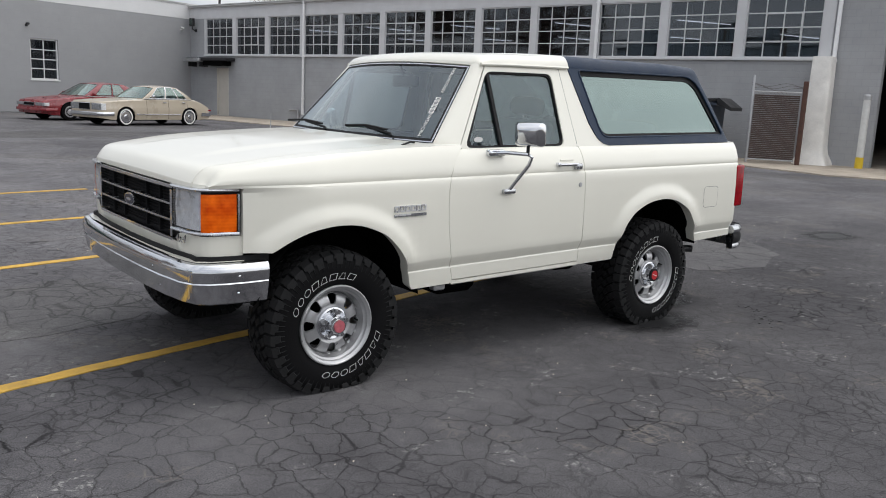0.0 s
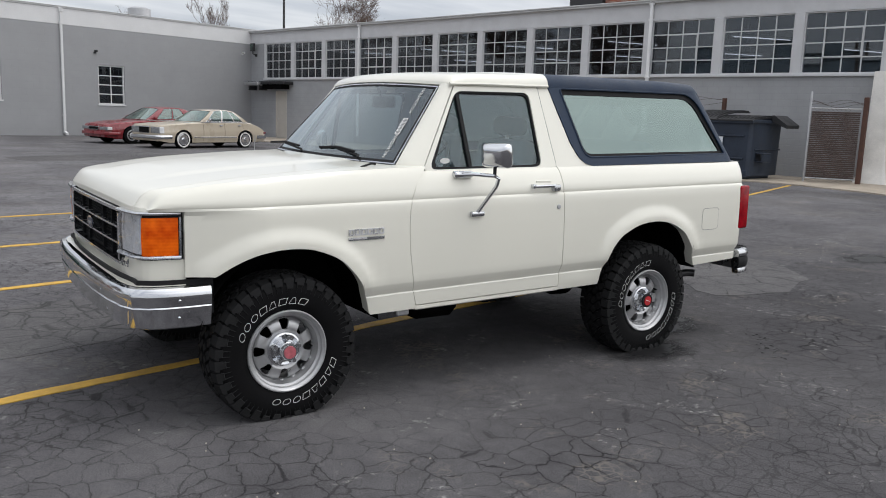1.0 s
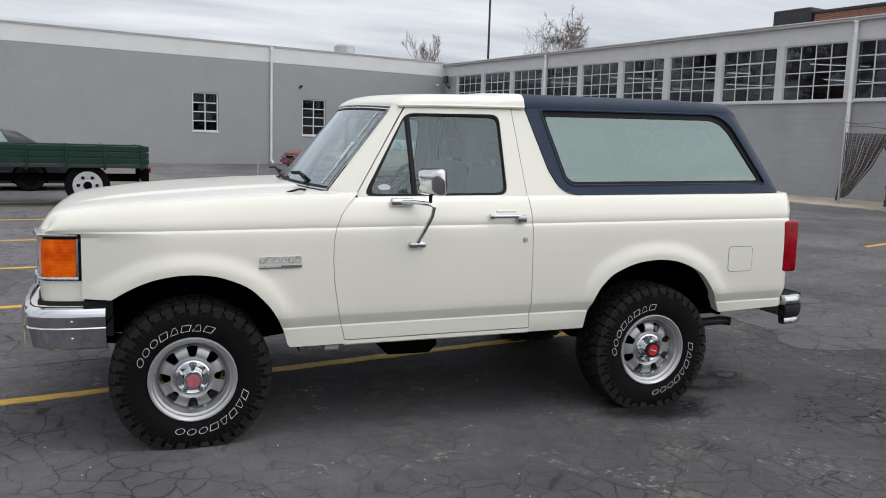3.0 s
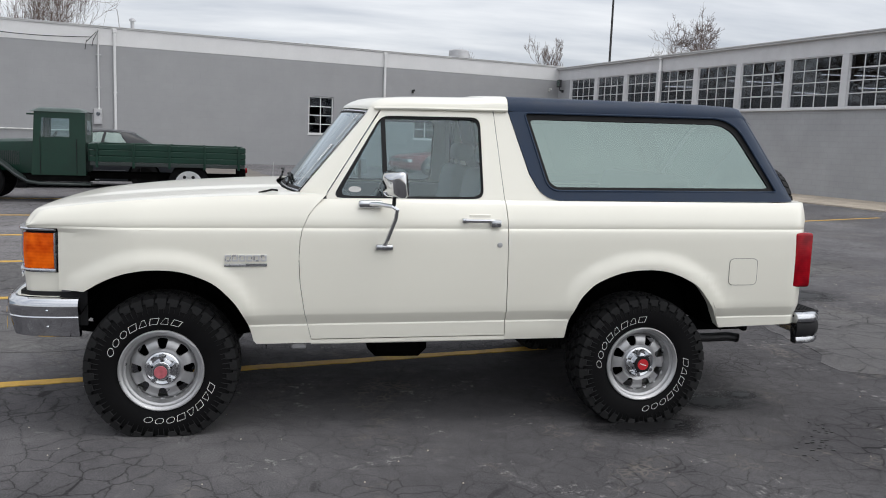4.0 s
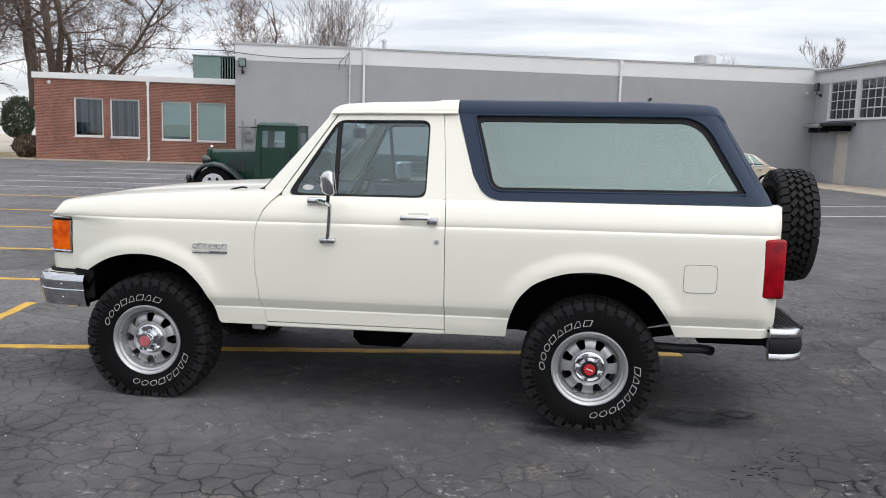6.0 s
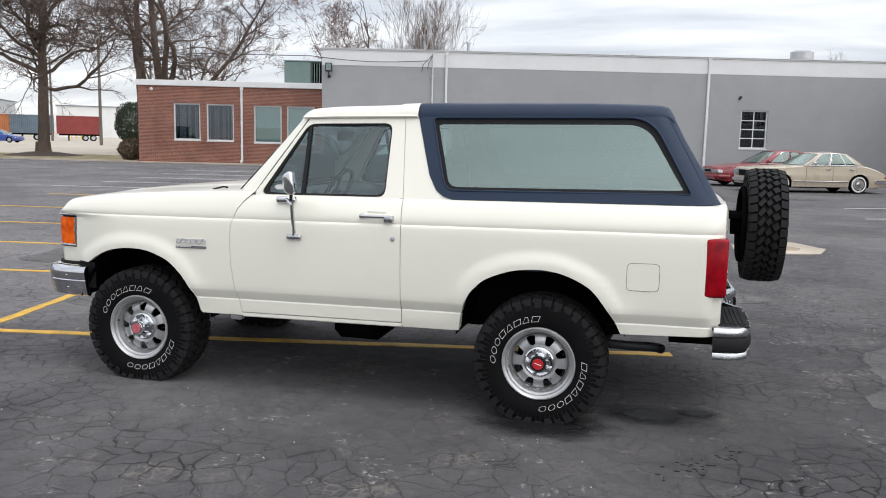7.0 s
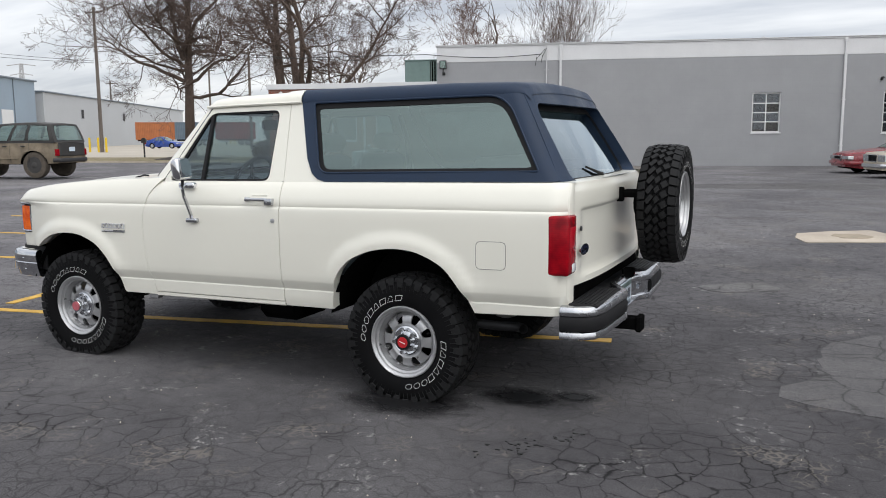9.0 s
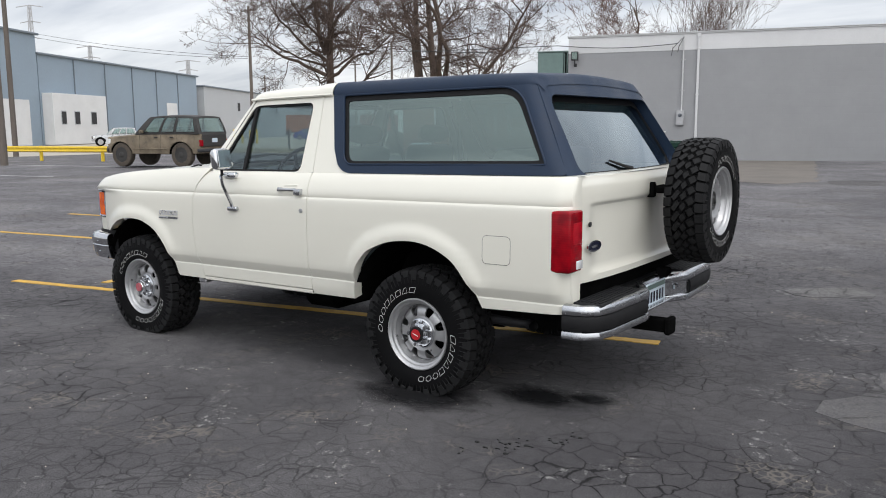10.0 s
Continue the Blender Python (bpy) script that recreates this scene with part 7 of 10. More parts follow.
for y in (-0.40, 0.40):
    st = part("front_seat", raked(box(bmesh.new(), (1.22, y - 0.26, 0.86), (1.74, y + 0.26, 1.01), 0.05, seg=3)), M_SEAT, truck, "grey-blue bucket seat")
    part("backrest", seat_back(1.72, y, 0.50, 0.95, 1.42, 10), M_SEAT, st)
    part("headrest", seat_back(1.815, y, 0.26, 1.44, 1.56, 10), M_SEAT, st)
    part("seat_post", raked(tube(bmesh.new(), [(1.80, y, 1.40), (1.815, y, 1.46)], 0.012, 6)), M_STEEL, st)
    part("seat_frame", raked(solid(((1.28, y - 0.2, 0.70), (1.68, y + 0.2, 0.865)), bevel=0.01)), M_UNDER, st)
rs = part("rear_seat", raked(box(bmesh.new(), (2.42, -0.58, 0.80), (2.90, 0.58, 0.98), 0.05, seg=3)), M_SEAT, truck, "grey-blue rear bench")
part("backrest", seat_back(2.92, 0, 1.16, 0.94, 1.40, 12), M_SEAT, rs)
part("rear_view_mirror", raked(box(bmesh.new(), (1.06, -0.135, 1.600), (1.095, 0.135, 1.675), 0.016, seg=2)), M_DARKMETAL, truck)
part("mirror_stalk", raked(tube(bmesh.new(), [(1.06, 0, 1.67), (1.03, 0, 1.74)], 0.008, 6)), M_DARKMETAL, truck)
part("headliner", raked(solid(((1.10, -0.66, 1.770), (3.20, 0.66, 1.785)))), M_HEADLINER, truck)
for s in (-1, 1):
    part("sun_visor", raked(box(bmesh.new(), (1.06, s * 0.36 - 0.20, 1.70), (1.20, s * 0.36 + 0.20, 1.72), 0.008)), M_HEADLINER, truck)
    part("door_trim", raked(solid(((0.86, s * 0.865 - 0.02, 0.72), (1.80, s * 0.865 + 0.02, 1.255)), bevel=0.01)), M_DASH, truck)
    part("side_trim", raked(solid(((1.84, s * 0.845 - 0.02, 0.945), (3.58, s * 0.845 + 0.02, 1.255)), bevel=0.01)), M_DASH, truck)
    bm = bmesh.new()
    tube(bm, [(1.80, s * 0.66, 1.70), (1.82, s * 0.745, 1.50), (1.83, s * 0.78, 1.1)], 0.020, 5)
    part("seat_belt", raked(bm), M_DASH, truck)
part("gate_trim", raked(solid(((3.58, -0.8, 0.72), (3.62, 0.8, 1.24)))), M_DASH, truck)


# ---- wheels: thing > wheel (rim) > tyre, tread, hub ----
TR, TW, RR = 0.396, 0.268, 0.214


def tyre_mesh():
    h = TW / 2
    prof = [(-h * 0.78, RR - 0.012), (-h * 0.90, RR + 0.004), (-h * 0.985, RR + 0.045), (-h, RR + 0.09), (-h * 0.975, RR + 0.13), (-h * 0.90, TR - 0.034), (-h * 0.80, TR - 0.026), (-h * 0.4, TR - 0.020), (0, TR - 0.019),
            (h * 0.4, TR - 0.020), (h * 0.80, TR - 0.026), (h * 0.90, TR - 0.034), (h * 0.975, RR + 0.13), (h, RR + 0.09), (h * 0.985, RR + 0.045), (h * 0.90, RR + 0.004), (h * 0.78, RR - 0.012)]
    bm = bmesh.new()
    lathe(bm, prof, 72, "y", caps=False)
    return bm


def polar(a, r, y):
    return Vector((r * math.cos(a), y, r * math.sin(a)))


def lug(bm, a0, a1, y0, y1, r0, r1, skew=0.0, taper=0.82):
    """A tread block between two angles and two widths, standing from r0 to r1."""
    lo, hi = [], []
    am, ym = (a0 + a1) / 2, (y0 + y1) / 2
    for a, y in ((a0, y0), (a1, y0), (a1, y1), (a0, y1)):
        sk = skew * (y - ym)
        lo.append(bm.verts.new(polar(a + sk, r0, y)))
        hi.append(bm.verts.new(polar(am + (a - am) * taper + sk, r1 - 0.016 * (abs(y) / (TW / 2)) ** 4, ym + (y - ym) * 0.90)))
    bm.faces.new(hi)
    for k in range(4):
        bm.faces.new((lo[k], lo[(k + 1) % 4], hi[(k + 1) % 4], hi[k]))


def diamond(bm, a, y, da, dy, skew):
    """A four-cornered tread block, set on its point and leaning."""
    lo, hi = [], []
    for ca, cy in ((-1, -0.25), (-0.1, -1), (1, 0.25), (0.1, 1)):
        p = (a + ca * da + skew * cy * dy, y + cy * dy)
        lo.append(bm.verts.new(polar(p[0], TR - 0.030, p[1])))
        hi.append(bm.verts.new(polar(a + (p[0] - a) * 0.82, TR - 0.001 - 0.016 * (abs(y) / (TW / 2)) ** 4, y + (p[1] - y) * 0.86)))
    bm.faces.new(hi)
    for k in range(4):
        bm.faces.new((lo[k], lo[(k + 1) % 4], hi[(k + 1) % 4], hi[k]))


def tread_mesh():
    bm = bmesh.new()
    n, h = 38, TW / 2
    st = 2 * math.pi / n
    for k in range(n):
        a = k * st
        for s in (-1, 1):
            o = st * 0.5 if s > 0 else 0
            long_ = 0.030 if k % 2 else 0.014
            # shoulder block, wrapping down the sidewall
            y0, y1 = sorted((s * h * 0.56, s * h * 0.985))
            lug(bm, a + o, a + o + st * 0.93, y0, y1, TR - 0.034, TR, 0.25 * s, 0.84)
            lo = [polar(a + o + st * e, TR - 0.012, s * h * 0.96) for e in (0.03, 0.80)]
            sd = [polar(a + o + st * e, TR - 0.035 - long_, s * h * 1.012) for e in (0.10, 0.72)]
            inn = [polar(a + o + st * e, TR - 0.04 - long_, s * h * 0.96) for e in (0.10, 0.72)]
            v = [bm.verts.new(p) for p in (*lo, *sd[::-1], *inn)]
            bm.faces.new((v[0], v[1], v[2], v[3]))
            bm.faces.new((v[3], v[2], v[5], v[4]))
            bm.faces.new((v[0], v[3], v[4]))
            bm.faces.new((v[1], v[5], v[2]))
            # fine radial ribs on the sidewall
            for e in (0.15, 0.65):
                q = [polar(a + st * (e + d), r, s * h * y) for d, r, y in ((0.0, 0.305, 0.985), (0.10, 0.305, 0.985), (0.10, 0.352, 0.97), (0.0, 0.352, 0.97))]
                w = [polar(a + st * (e + 0.05), r, s * h * y) for r, y in ((0.309, 1.016), (0.348, 1.004))]
                c = [bm.verts.new(p) for p in q + w]
                bm.faces.new((c[0], c[4], c[5], c[3]))
                bm.faces.new((c[1], c[2], c[5], c[4]))
            # interlocking diamond blocks
            diamond(bm, a + o + st * 0.83, s * h * 0.36, st * 0.56, h * 0.25, 0.9 * s)
        diamond(bm, a + st * 0.36, 0.0, st * 0.52, h * 0.19, -0.6)
    return bm


def rim_mesh():
    """Steel wheel: stepped barrel, dished disc with eight openings."""
    bm = bmesh.new()
    f = -TW / 2
    prof = [(f + 0.020, RR + 0.003), (f + 0.006, RR + 0.001), (f + 0.005, RR - 0.004), (f + 0.014, RR - 0.010), (f + 0.018, RR - 0.018), (f + 0.030, RR - 0.020), (f + 0.036, RR - 0.026), (f + 0.038, RR - 0.033), (f + 0.056, RR - 0.036), (f + 0.064, RR - 0.042), (f + 0.090, RR - 0.045), (f + 0.135, RR - 0.047), (0.09, RR - 0.02), (0.115, RR)]
    lathe(bm, prof, 64, "y", caps=False)
    # the disc: eight spokes whose edges round off into the openings
    disc = [(0.060, 0.066, 0), (0.088, 0.062, 0), (0.096, 0.057, 0), (0.104, 0.054, 0), (0.106, 0.053, 0.10), (0.109, 0.053, 0.165), (0.114, 0.053, 0.190), (0.126, 0.054, 0.208), (0.140, 0.058, 0.222), (0.150, 0.063, 0.228), (0.156, 0.068, 0.215), (0.159, 0.071, 0.165), (0.161, 0.073, 0), (0.164, 0.082, 0), (0.167, 0.088, 0), (0.169, 0.090, 0)]
    for q in range(8):
        rows = [[bm.verts.new(polar(2 * math.pi / 8 * (q + w + (1 - 2 * w) * k / 10), r, f + d)) for k in range(11)] for r, d, w in disc]
        backs = [[bm.verts.new(polar(2 * math.pi / 8 * (q + w + (1 - 2 * w) * k), r, f + d + 0.012)) for k in (0, 1)] for r, d, w in disc]
        for j in range(len(disc) - 1):
            for k in range(10):
                bm.faces.new((rows[j][k], rows[j][k + 1], rows[j + 1][k + 1], rows[j + 1][k]))
            if disc[j][2] or disc[j + 1][2]:
                for k, e in ((0, 0), (10, 1)):
                    bm.faces.new((rows[j][k], rows[j + 1][k], backs[j + 1][e], backs[j][e]))
    bmesh.ops.remove_doubles(bm, verts=bm.verts, dist=1e-5)
    return bm


def hub_mesh(front):
    bm = bmesh.new()
    f = -TW / 2
    lathe(bm, [(f + 0.076, 0.094), (f + 0.060, 0.093), (f + 0.050, 0.088), (f + 0.046, 0.080), (f + 0.050, 0.070), (f + 0.050, 0.056), (f + 0.040, 0.050), (f + 0.022, 0.047), (f + 0.010, 0.046), (f + 0.006, 0.042), (f + 0.008, 0.036)], 40, "y")
    if front:
        lathe(bm, [(f + 0.02, 0.045), (f - 0.012, 0.043), (f - 0.016, 0.040)], 28, "y")
    return bm


def nut_mesh():
    return lathe(bmesh.new(), [(0.0, 0.0175), (-0.028, 0.0165), (-0.040, 0.011)], 8, "y")


def letter_mesh():
    """Outlined plain shapes, slanted ovals, bars and wedges, in place of the raised white lettering."""
    bm = bmesh.new()
    f = -TW / 2 * 1.006
    kinds = {"bar": [(0, 0), (0.5, 0), (1, 0), (1, 0.5), (1, 1), (0.5, 1), (0, 1), (0, 0.5)], "wedge": [(0, 0), (0.3, 0), (1, 0), (0.83, 0.5), (0.66, 1), (0.5, 1), (0.34, 1), (0.17, 0.5)],
             "oval": [(0.5 + 0.5 * math.cos(2 * math.pi * k / 16), 0.5 + 0.5 * math.sin(2 * math.pi * k / 16)) for k in range(16)]}
    order = ("oval", "oval", "oval", "bar", "wedge", "bar", "wedge", "bar")
    for start, row in ((163, order), (-14, order[::-1])):
        for k, kind in enumerate(row):
            a0, span, r0, tall = radians(start - 12.0 * k), radians(9.4), 0.250, 0.033
            shape = kinds[kind]

            def ring_of(share, dy=0.0):
                out = []
                for x, y in shape:
                    x, y = 0.5 + (x - 0.5) * share, 0.5 + (y - 0.5) * share
                    out.append(bm.verts.new(polar(a0 - span * (x + 0.28 * y), r0 + tall * y, f)))
                return out
            for outer, inner in ((1.0, 0.87),):
                vo, vi = ring_of(outer), ring_of(inner)
                n = len(vo)
                for j in range(n):
                    bm.faces.new((vo[j], vo[(j + 1) % n], vi[(j + 1) % n], vi[j]))
    return bm


def squashed(me, m, ground=0.004):
    """The tyre mesh for a place, flattened where it stands on the ground."""
    me = me.copy()
    lift = m.translation.z
    turn = m.to_3x3()
    for v in me.vertices:
        w = turn @ v.co
        if w.z + lift < ground:
            d = ground - (w.z + lift)
            w.z = ground - lift
            w.y += math.copysign(d * 0.35, w.y)
            v.co = turn.inverted() @ w
    return me


def off_road_wheel(name, m, front, parent, spin, on_ground=True, label=""):
    t = shared("rim", rim_mesh, M_RIM, 40)
    w = placed(name, t, parent, label or "silver eight-hole steel wheel with mud tyre", m @ pose(0, 0, 0, 0, spin, 0))
    tm, dm, lm = shared("mud_tyre", tyre_mesh, M_TYRE, 50), shared("mud_tread", tread_mesh, M_TREAD, 30), shared("tyre_marks", letter_mesh, M_LETTER)
    full = parent.matrix_basis @ m @ pose(0, 0, 0, 0, spin, 0)
    if on_ground:
        tm, dm = squashed(tm, full), squashed(dm, full)
    placed("tyre", tm, w)
    tagged(placed("tread", dm, w), kind="stuff")
    tagged(placed("lettering", lm, w, "white outlined bars on the sidewall"), kind="stuff")
    if on_ground:
        placed("hub", shared("hub_front" if front else "hub_rear", lambda: hub_mesh(front), M_CHROME), w, "chrome hub cover")
    if not on_ground:
        return w
    cm = shared("cap_f" if front else "cap_r", lambda: lathe(bmesh.new(), [(-TW / 2 + (0.010 if not front else -0.014), 0.034), (-TW / 2 + (-0.004 if not front else -0.021), 0.032)], 24, "y"), M_HUBCAP_F if front else M_HUBCAP_R)
    if not front:
        placed("cap_ring", shared("cap_ring", lambda: lathe(bmesh.new(), [(-TW / 2 + 0.012, 0.0475), (-TW / 2 - 0.001, 0.0465), (-TW / 2 - 0.001, 0.032), (-TW / 2 + 0.012, 0.031)], 24, "y", caps=False), M_BLACKTRIM), w)
        placed("cap_bar", shared("cap_bar", lambda: solid(((-0.020, -TW / 2 - 0.0060, -0.0022), (0.020, -TW / 2 - 0.0040, 0.0022))), M_LETTER), w, "thin white bar", pose(0, 0, 0, 0, 40, 0))
    placed("centre_cap", cm, w, "faded pink-red locking hub cap" if front else "red centre cap")
    nm = shared("lug_nut", nut_mesh, M_CHROME)
    for k in range(5):
        a = 2 * math.pi * k / 5 + 0.3
        placed("lug_nut", nm, w, at=pose(0.066 * math.cos(a), -TW / 2 + 0.052, 0.066 * math.sin(a)))
    placed("valve_stem", shared("valve", lambda: tube(bmesh.new(), [(0.155, -TW / 2 + 0.08, 0), (0.150, -TW / 2 + 0.045, 0.0)], 0.005, 6), M_BLACKTRIM), w)
    return w


for x, front in ((0.0, True), (2.66, False)):
    off_road_wheel("wheel", pose(x, -0.828, 0.352), front, truck, 0 if front else -22)
    off_road_wheel("wheel", pose(x, 0.828, 0.352, 0, 0, 180), front, truck, 50)
sp = off_road_wheel("spare_wheel", pose(3.955, 0.19, 1.118, 0, 0, 90) @ Matrix.Diagonal((0.945, 0.88, 0.945, 1)), False, truck, 40, False, "spare wheel with chunky tyre on a swing-away carrier")
part("spare_carrier", solid(((3.69, 0.0, 1.165), (3.84, 0.22, 1.205)), ((3.68, -0.02, 1.14), (3.725, 0.03, 1.23)), bevel=0.008), M_UNDER, truck, "black steel spare wheel carrier")
part("carrier_bracket", solid(((3.69, 0.15, 0.63), (3.76, 0.24, 0.69)), bevel=0.008), M_UNDER, truck)
bm = bmesh.new()
tube(bm, [(3.825, 0.19 + 0.235 * math.cos(a), 1.118 + 0.235 * math.sin(a)) for a in spread(0, 2 * math.pi, 36)], 0.019, 8)
part("carrier_ring", bm, M_UNDER, truck)
part("carrier_plate", lathe(bmesh.new(), [(3.76, 0.07), (3.90, 0.07)], 24, "x", m=pose(0, 0.19, 1.118)), M_UNDER, truck)


# ---- other parked vehicles ----
def road_wheel(parent, x, y, r, w, white=False, tyre_mat=M_TYRE, rim_mat=M_CHROME, hub_r=0.62, spokes=0):
    s = -1 if y < 0 else 1
    at = pose(x, y, r - 0.008, 0, 0, 0 if y < 0 else 180)
    k = f"{r}_{w}_{white}_{tyre_mat.name}_{rim_mat.name}_{spokes}"
    h = w / 2

    def disc():
        bm = lathe(bmesh.new(), [(-h * 0.92, r * hub_r), (-h * 0.96, r * (hub_r - 0.05)), (-h * 0.70, r * (hub_r - 0.10)), (-h * 0.78, r * 0.30), (-h * 1.0, r * 0.22), (-h * 1.05, r * 0.08)], 32, "y")
        return bm
    wheel = placed("wheel", shared("disc_" + k, disc, rim_mat), parent, at=at)
    placed("tyre", shared("tyre_" + k, lambda: lathe(bmesh.new(), [(-h * 0.85, r * hub_r * 0.98), (-h * 0.97, r * (hub_r + 0.03)), (-h, r * 0.80), (-h * 0.86, r * 0.965), (-h * 0.6, r), (h * 0.6, r), (h * 0.86, r * 0.965), (h, r * 0.8), (h * 0.85, r * hub_r)], 40, "y"), tyre_mat), wheel)
    if white:
        placed("whitewall", shared("ww_" + k, lambda: lathe(bmesh.new(), [(-h * 1.0, r * 0.68), (-h * 1.035, r * 0.70), (-h * 1.035, r * 0.82), (-h * 1.0, r * 0.84)], 40, "y", caps=False), M_WHITEWALL), wheel)
    if spokes:
        bm_key = "slots_" + k

        def slots():
            bm = bmesh.new()
            for i in range(spokes):
                a = 2 * math.pi * i / spokes
                prism(bm, [(r * 0.41 * math.cos(a) + r * 0.085 * math.cos(b), r * 0.41 * math.sin(a) + r * 0.085 * math.sin(b)) for b in spread(0, 2 * math.pi * 11 / 12, 12)], -h * 1.0, -h * 0.7)
            return bm
        tagged(placed("wheel_slots", shared(bm_key, slots, M_BLACKTRIM), wheel), kind="stuff")
    return wheel


def quad_at(q, u, v):
    a, b, c, d = q
    return (a * (1 - u) + b * u) * (1 - v) + (d * (1 - u) + c * u) * v


def quad_frame(bm_frame, q, holes, fn=None):
    """Fills a quad of four corners but for the holes, which are (u0, u1, v0, v1) side by side; fn bends it."""
    fn = fn or (lambda u, v: quad_at(q, u, v))
    us = sorted({*spread(0, 1, 12), *[h[0] for h in holes], *[h[1] for h in holes]})
    vs = sorted({*spread(0, 1, 8), *[h[2] for h in holes], *[h[3] for h in holes]})
    grid = [[bm_frame.verts.new(fn(u, v)) for v in vs] for u in us]
    for i in range(len(us) - 1):
        for j in range(len(vs) - 1):
            cu, cv = (us[i] + us[i + 1]) / 2, (vs[j] + vs[j + 1]) / 2
            if any(h[0] < cu < h[1] and h[2] < cv < h[3] for h in holes):
                continue
            bm_frame.faces.new((grid[i][j], grid[i + 1][j], grid[i + 1][j + 1], grid[i][j + 1]))
    bmesh.ops.delete(bm_frame, geom=[v for v in bm_frame.verts if not v.link_faces], context="VERTS")


def pane_of(q, h, off, fn=None):
    bm = bmesh.new()
    fn = fn or (lambda u, v: quad_at(q, u, v))
    n = (q[1] - q[0]).cross(q[3] - q[0]).normalized() * off
    patch(bm, lambda u, v: fn(u, v) + n, spread(h[0], h[1], 8), spread(h[2], h[3], 6))
    return bm


def pane_seal(h, fn, w=0.018):
    """A dark rubber strip round a pane."""
    bm = bmesh.new()
    loop = [(u, h[2]) for u in spread(h[0], h[1], 8)] + [(h[1], v) for v in spread(h[2], h[3], 6)[1:]] + [(u, h[3]) for u in spread(h[1], h[0], 8)[1:]] + [(h[0], v) for v in spread(h[3], h[2], 6)[1:]]
    return tube(bm, [fn(u, v) for u, v in loop], w / 2, 4, caps=False)


def car(name, label, category, at, paint, spec, group="", roof_paint=None, glass=M_CARGLASS, white=False, tyre_mat=M_TYRE, rim_mat=M_CHROME, spokes=0, chrome=M_CHROME, lamps=True):
    """A parked car, its front towards -x, built from its top line, sill, wheel arches and cabin."""
    c = thing(name, label, category, group, at=at)
    L, W, r, sill = spec["length"], spec["half"], spec["wheel"], spec["sill"]
    xf, xr, top = spec["front_axle"], spec["rear_axle"], spec["top"]
    x0, x1 = top[0][0], top[-1][0]
    ra = r * 1.16
    xs = set(spread(x0, x1, 46)) | {x0 + 0.02, x0 + 0.05, x1 - 0.02, x1 - 0.05}
    for xc in (xf, xr):
        xs |= {xc + ra * math.cos(a) for a in spread(0, math.pi, 18)} | {xc - ra - 0.002, xc + ra + 0.002}
    bm = bmesh.new()
    rings = []
    for x in sorted(xs):
        if not x0 <= x <= x1:
            continue
        zb = sill + spec.get("tuck", 0.06) * (smooth(x0 + 0.5, x0, x) + smooth(x1 - 0.6, x1, x))
        for xc in (xf, xr):
            if abs(x - xc) < ra:
                zb = max(zb, r + math.sqrt(ra * ra - (x - xc) ** 2) * 0.93)
        zt = lerp_table(top, x)
        zb = min(zb, zt - 0.05)
        end = min(x - x0, x1 - x)
        w = W * (1 - spec.get("taper", 0.07) * (1 - smooth(0, 0.75, end))) - 0.06 * (1 - smooth(0, 0.10, end))
        hh = zt - sill
        belt = spec.get("crease", 0.62)
        sec = [(w * 0.95, zb), (w * 0.985, max(zb, sill + 0.25 * hh)), (w, max(zb, sill + belt * hh)), (w * 0.985, max(zb, sill + (belt + 0.06) * hh)), (w * 0.955, max(zb, zt - 0.05)), (w * 0.90, max(zb, zt - 0.012)), (w * 0.55, zt + 0.012), (0, zt + 0.018)]
        rings.append([bm.verts.new((x, -y, z)) for y, z in sec] + [bm.verts.new((x, y, z)) for y, z in sec[-2::-1]])
    for a, b in zip(rings, rings[1:]):
        for k in range(len(a) - 1):
            bm.faces.new((a[k], a[k + 1], b[k + 1], b[k]))
    bm.faces.new(rings[0])
    bm.faces.new(rings[-1][::-1])
    part("body", bm, paint, c, angle=30)
    part("underbody", solid(((x0 + 0.25, -W * 0.8, sill - 0.02), (x1 - 0.3, W * 0.8, sill + 0.16)), ((xf - ra, -W * 0.86, sill + 0.1), (xf + ra, W * 0.86, r * 2.1)), ((xr - ra, -W * 0.86, sill + 0.1), (xr + ra, W * 0.86, r * 2.1))), M_UNDER, c)
    # cabin
    g = spec["cabin"]
    wb, wr, zr = W * 0.93, W * g.get("narrow", 0.74), g["roof"]
    b0, b1, r0, r1 = g["base"][0], g["base"][1], g["top"][0], g["top"][1]
    zb0, zb1 = lerp_table(top, b0), lerp_table(top, b1)
    V = Vector
    frame_bm = bmesh.new()
    quads = {s: [V((b0, s * wb, zb0)), V((b1, s * wb, zb1)), V((r1, s * wr, zr)), V((r0, s * wr, zr))] for s in (-1, 1)}

    def side_of(s):
        return lambda u, v: quad_at(quads[s], u, v) + V((0, s * g.get("bulge", 0.035) * 4 * v * (1 - v), g.get("arch", 0.05) * v * math.sin(math.pi * u)))

    def end_of(u_end, out):
        near, far = side_of(-1), side_of(1)
        return lambda u, v: far(u_end, v).lerp(near(u_end, v), u) + V((out * 4 * u * (1 - u), 0, 0.03 * v * 4 * u * (1 - u)))
    front, rear = end_of(0, -0.09), end_of(1, g.get("rear_bulge", 0.06))
    hole_f, hole_r = (0.05, 0.95, 0.04, 0.95), g.get("rear_hole", (0.09, 0.91, 0.10, 0.92))
    for s in (-1, 1):
        quad_frame(frame_bm, None, g["windows"], side_of(s))
    quad_frame(frame_bm, None, [hole_f], front)
    quad_frame(frame_bm, None, [hole_r], rear)
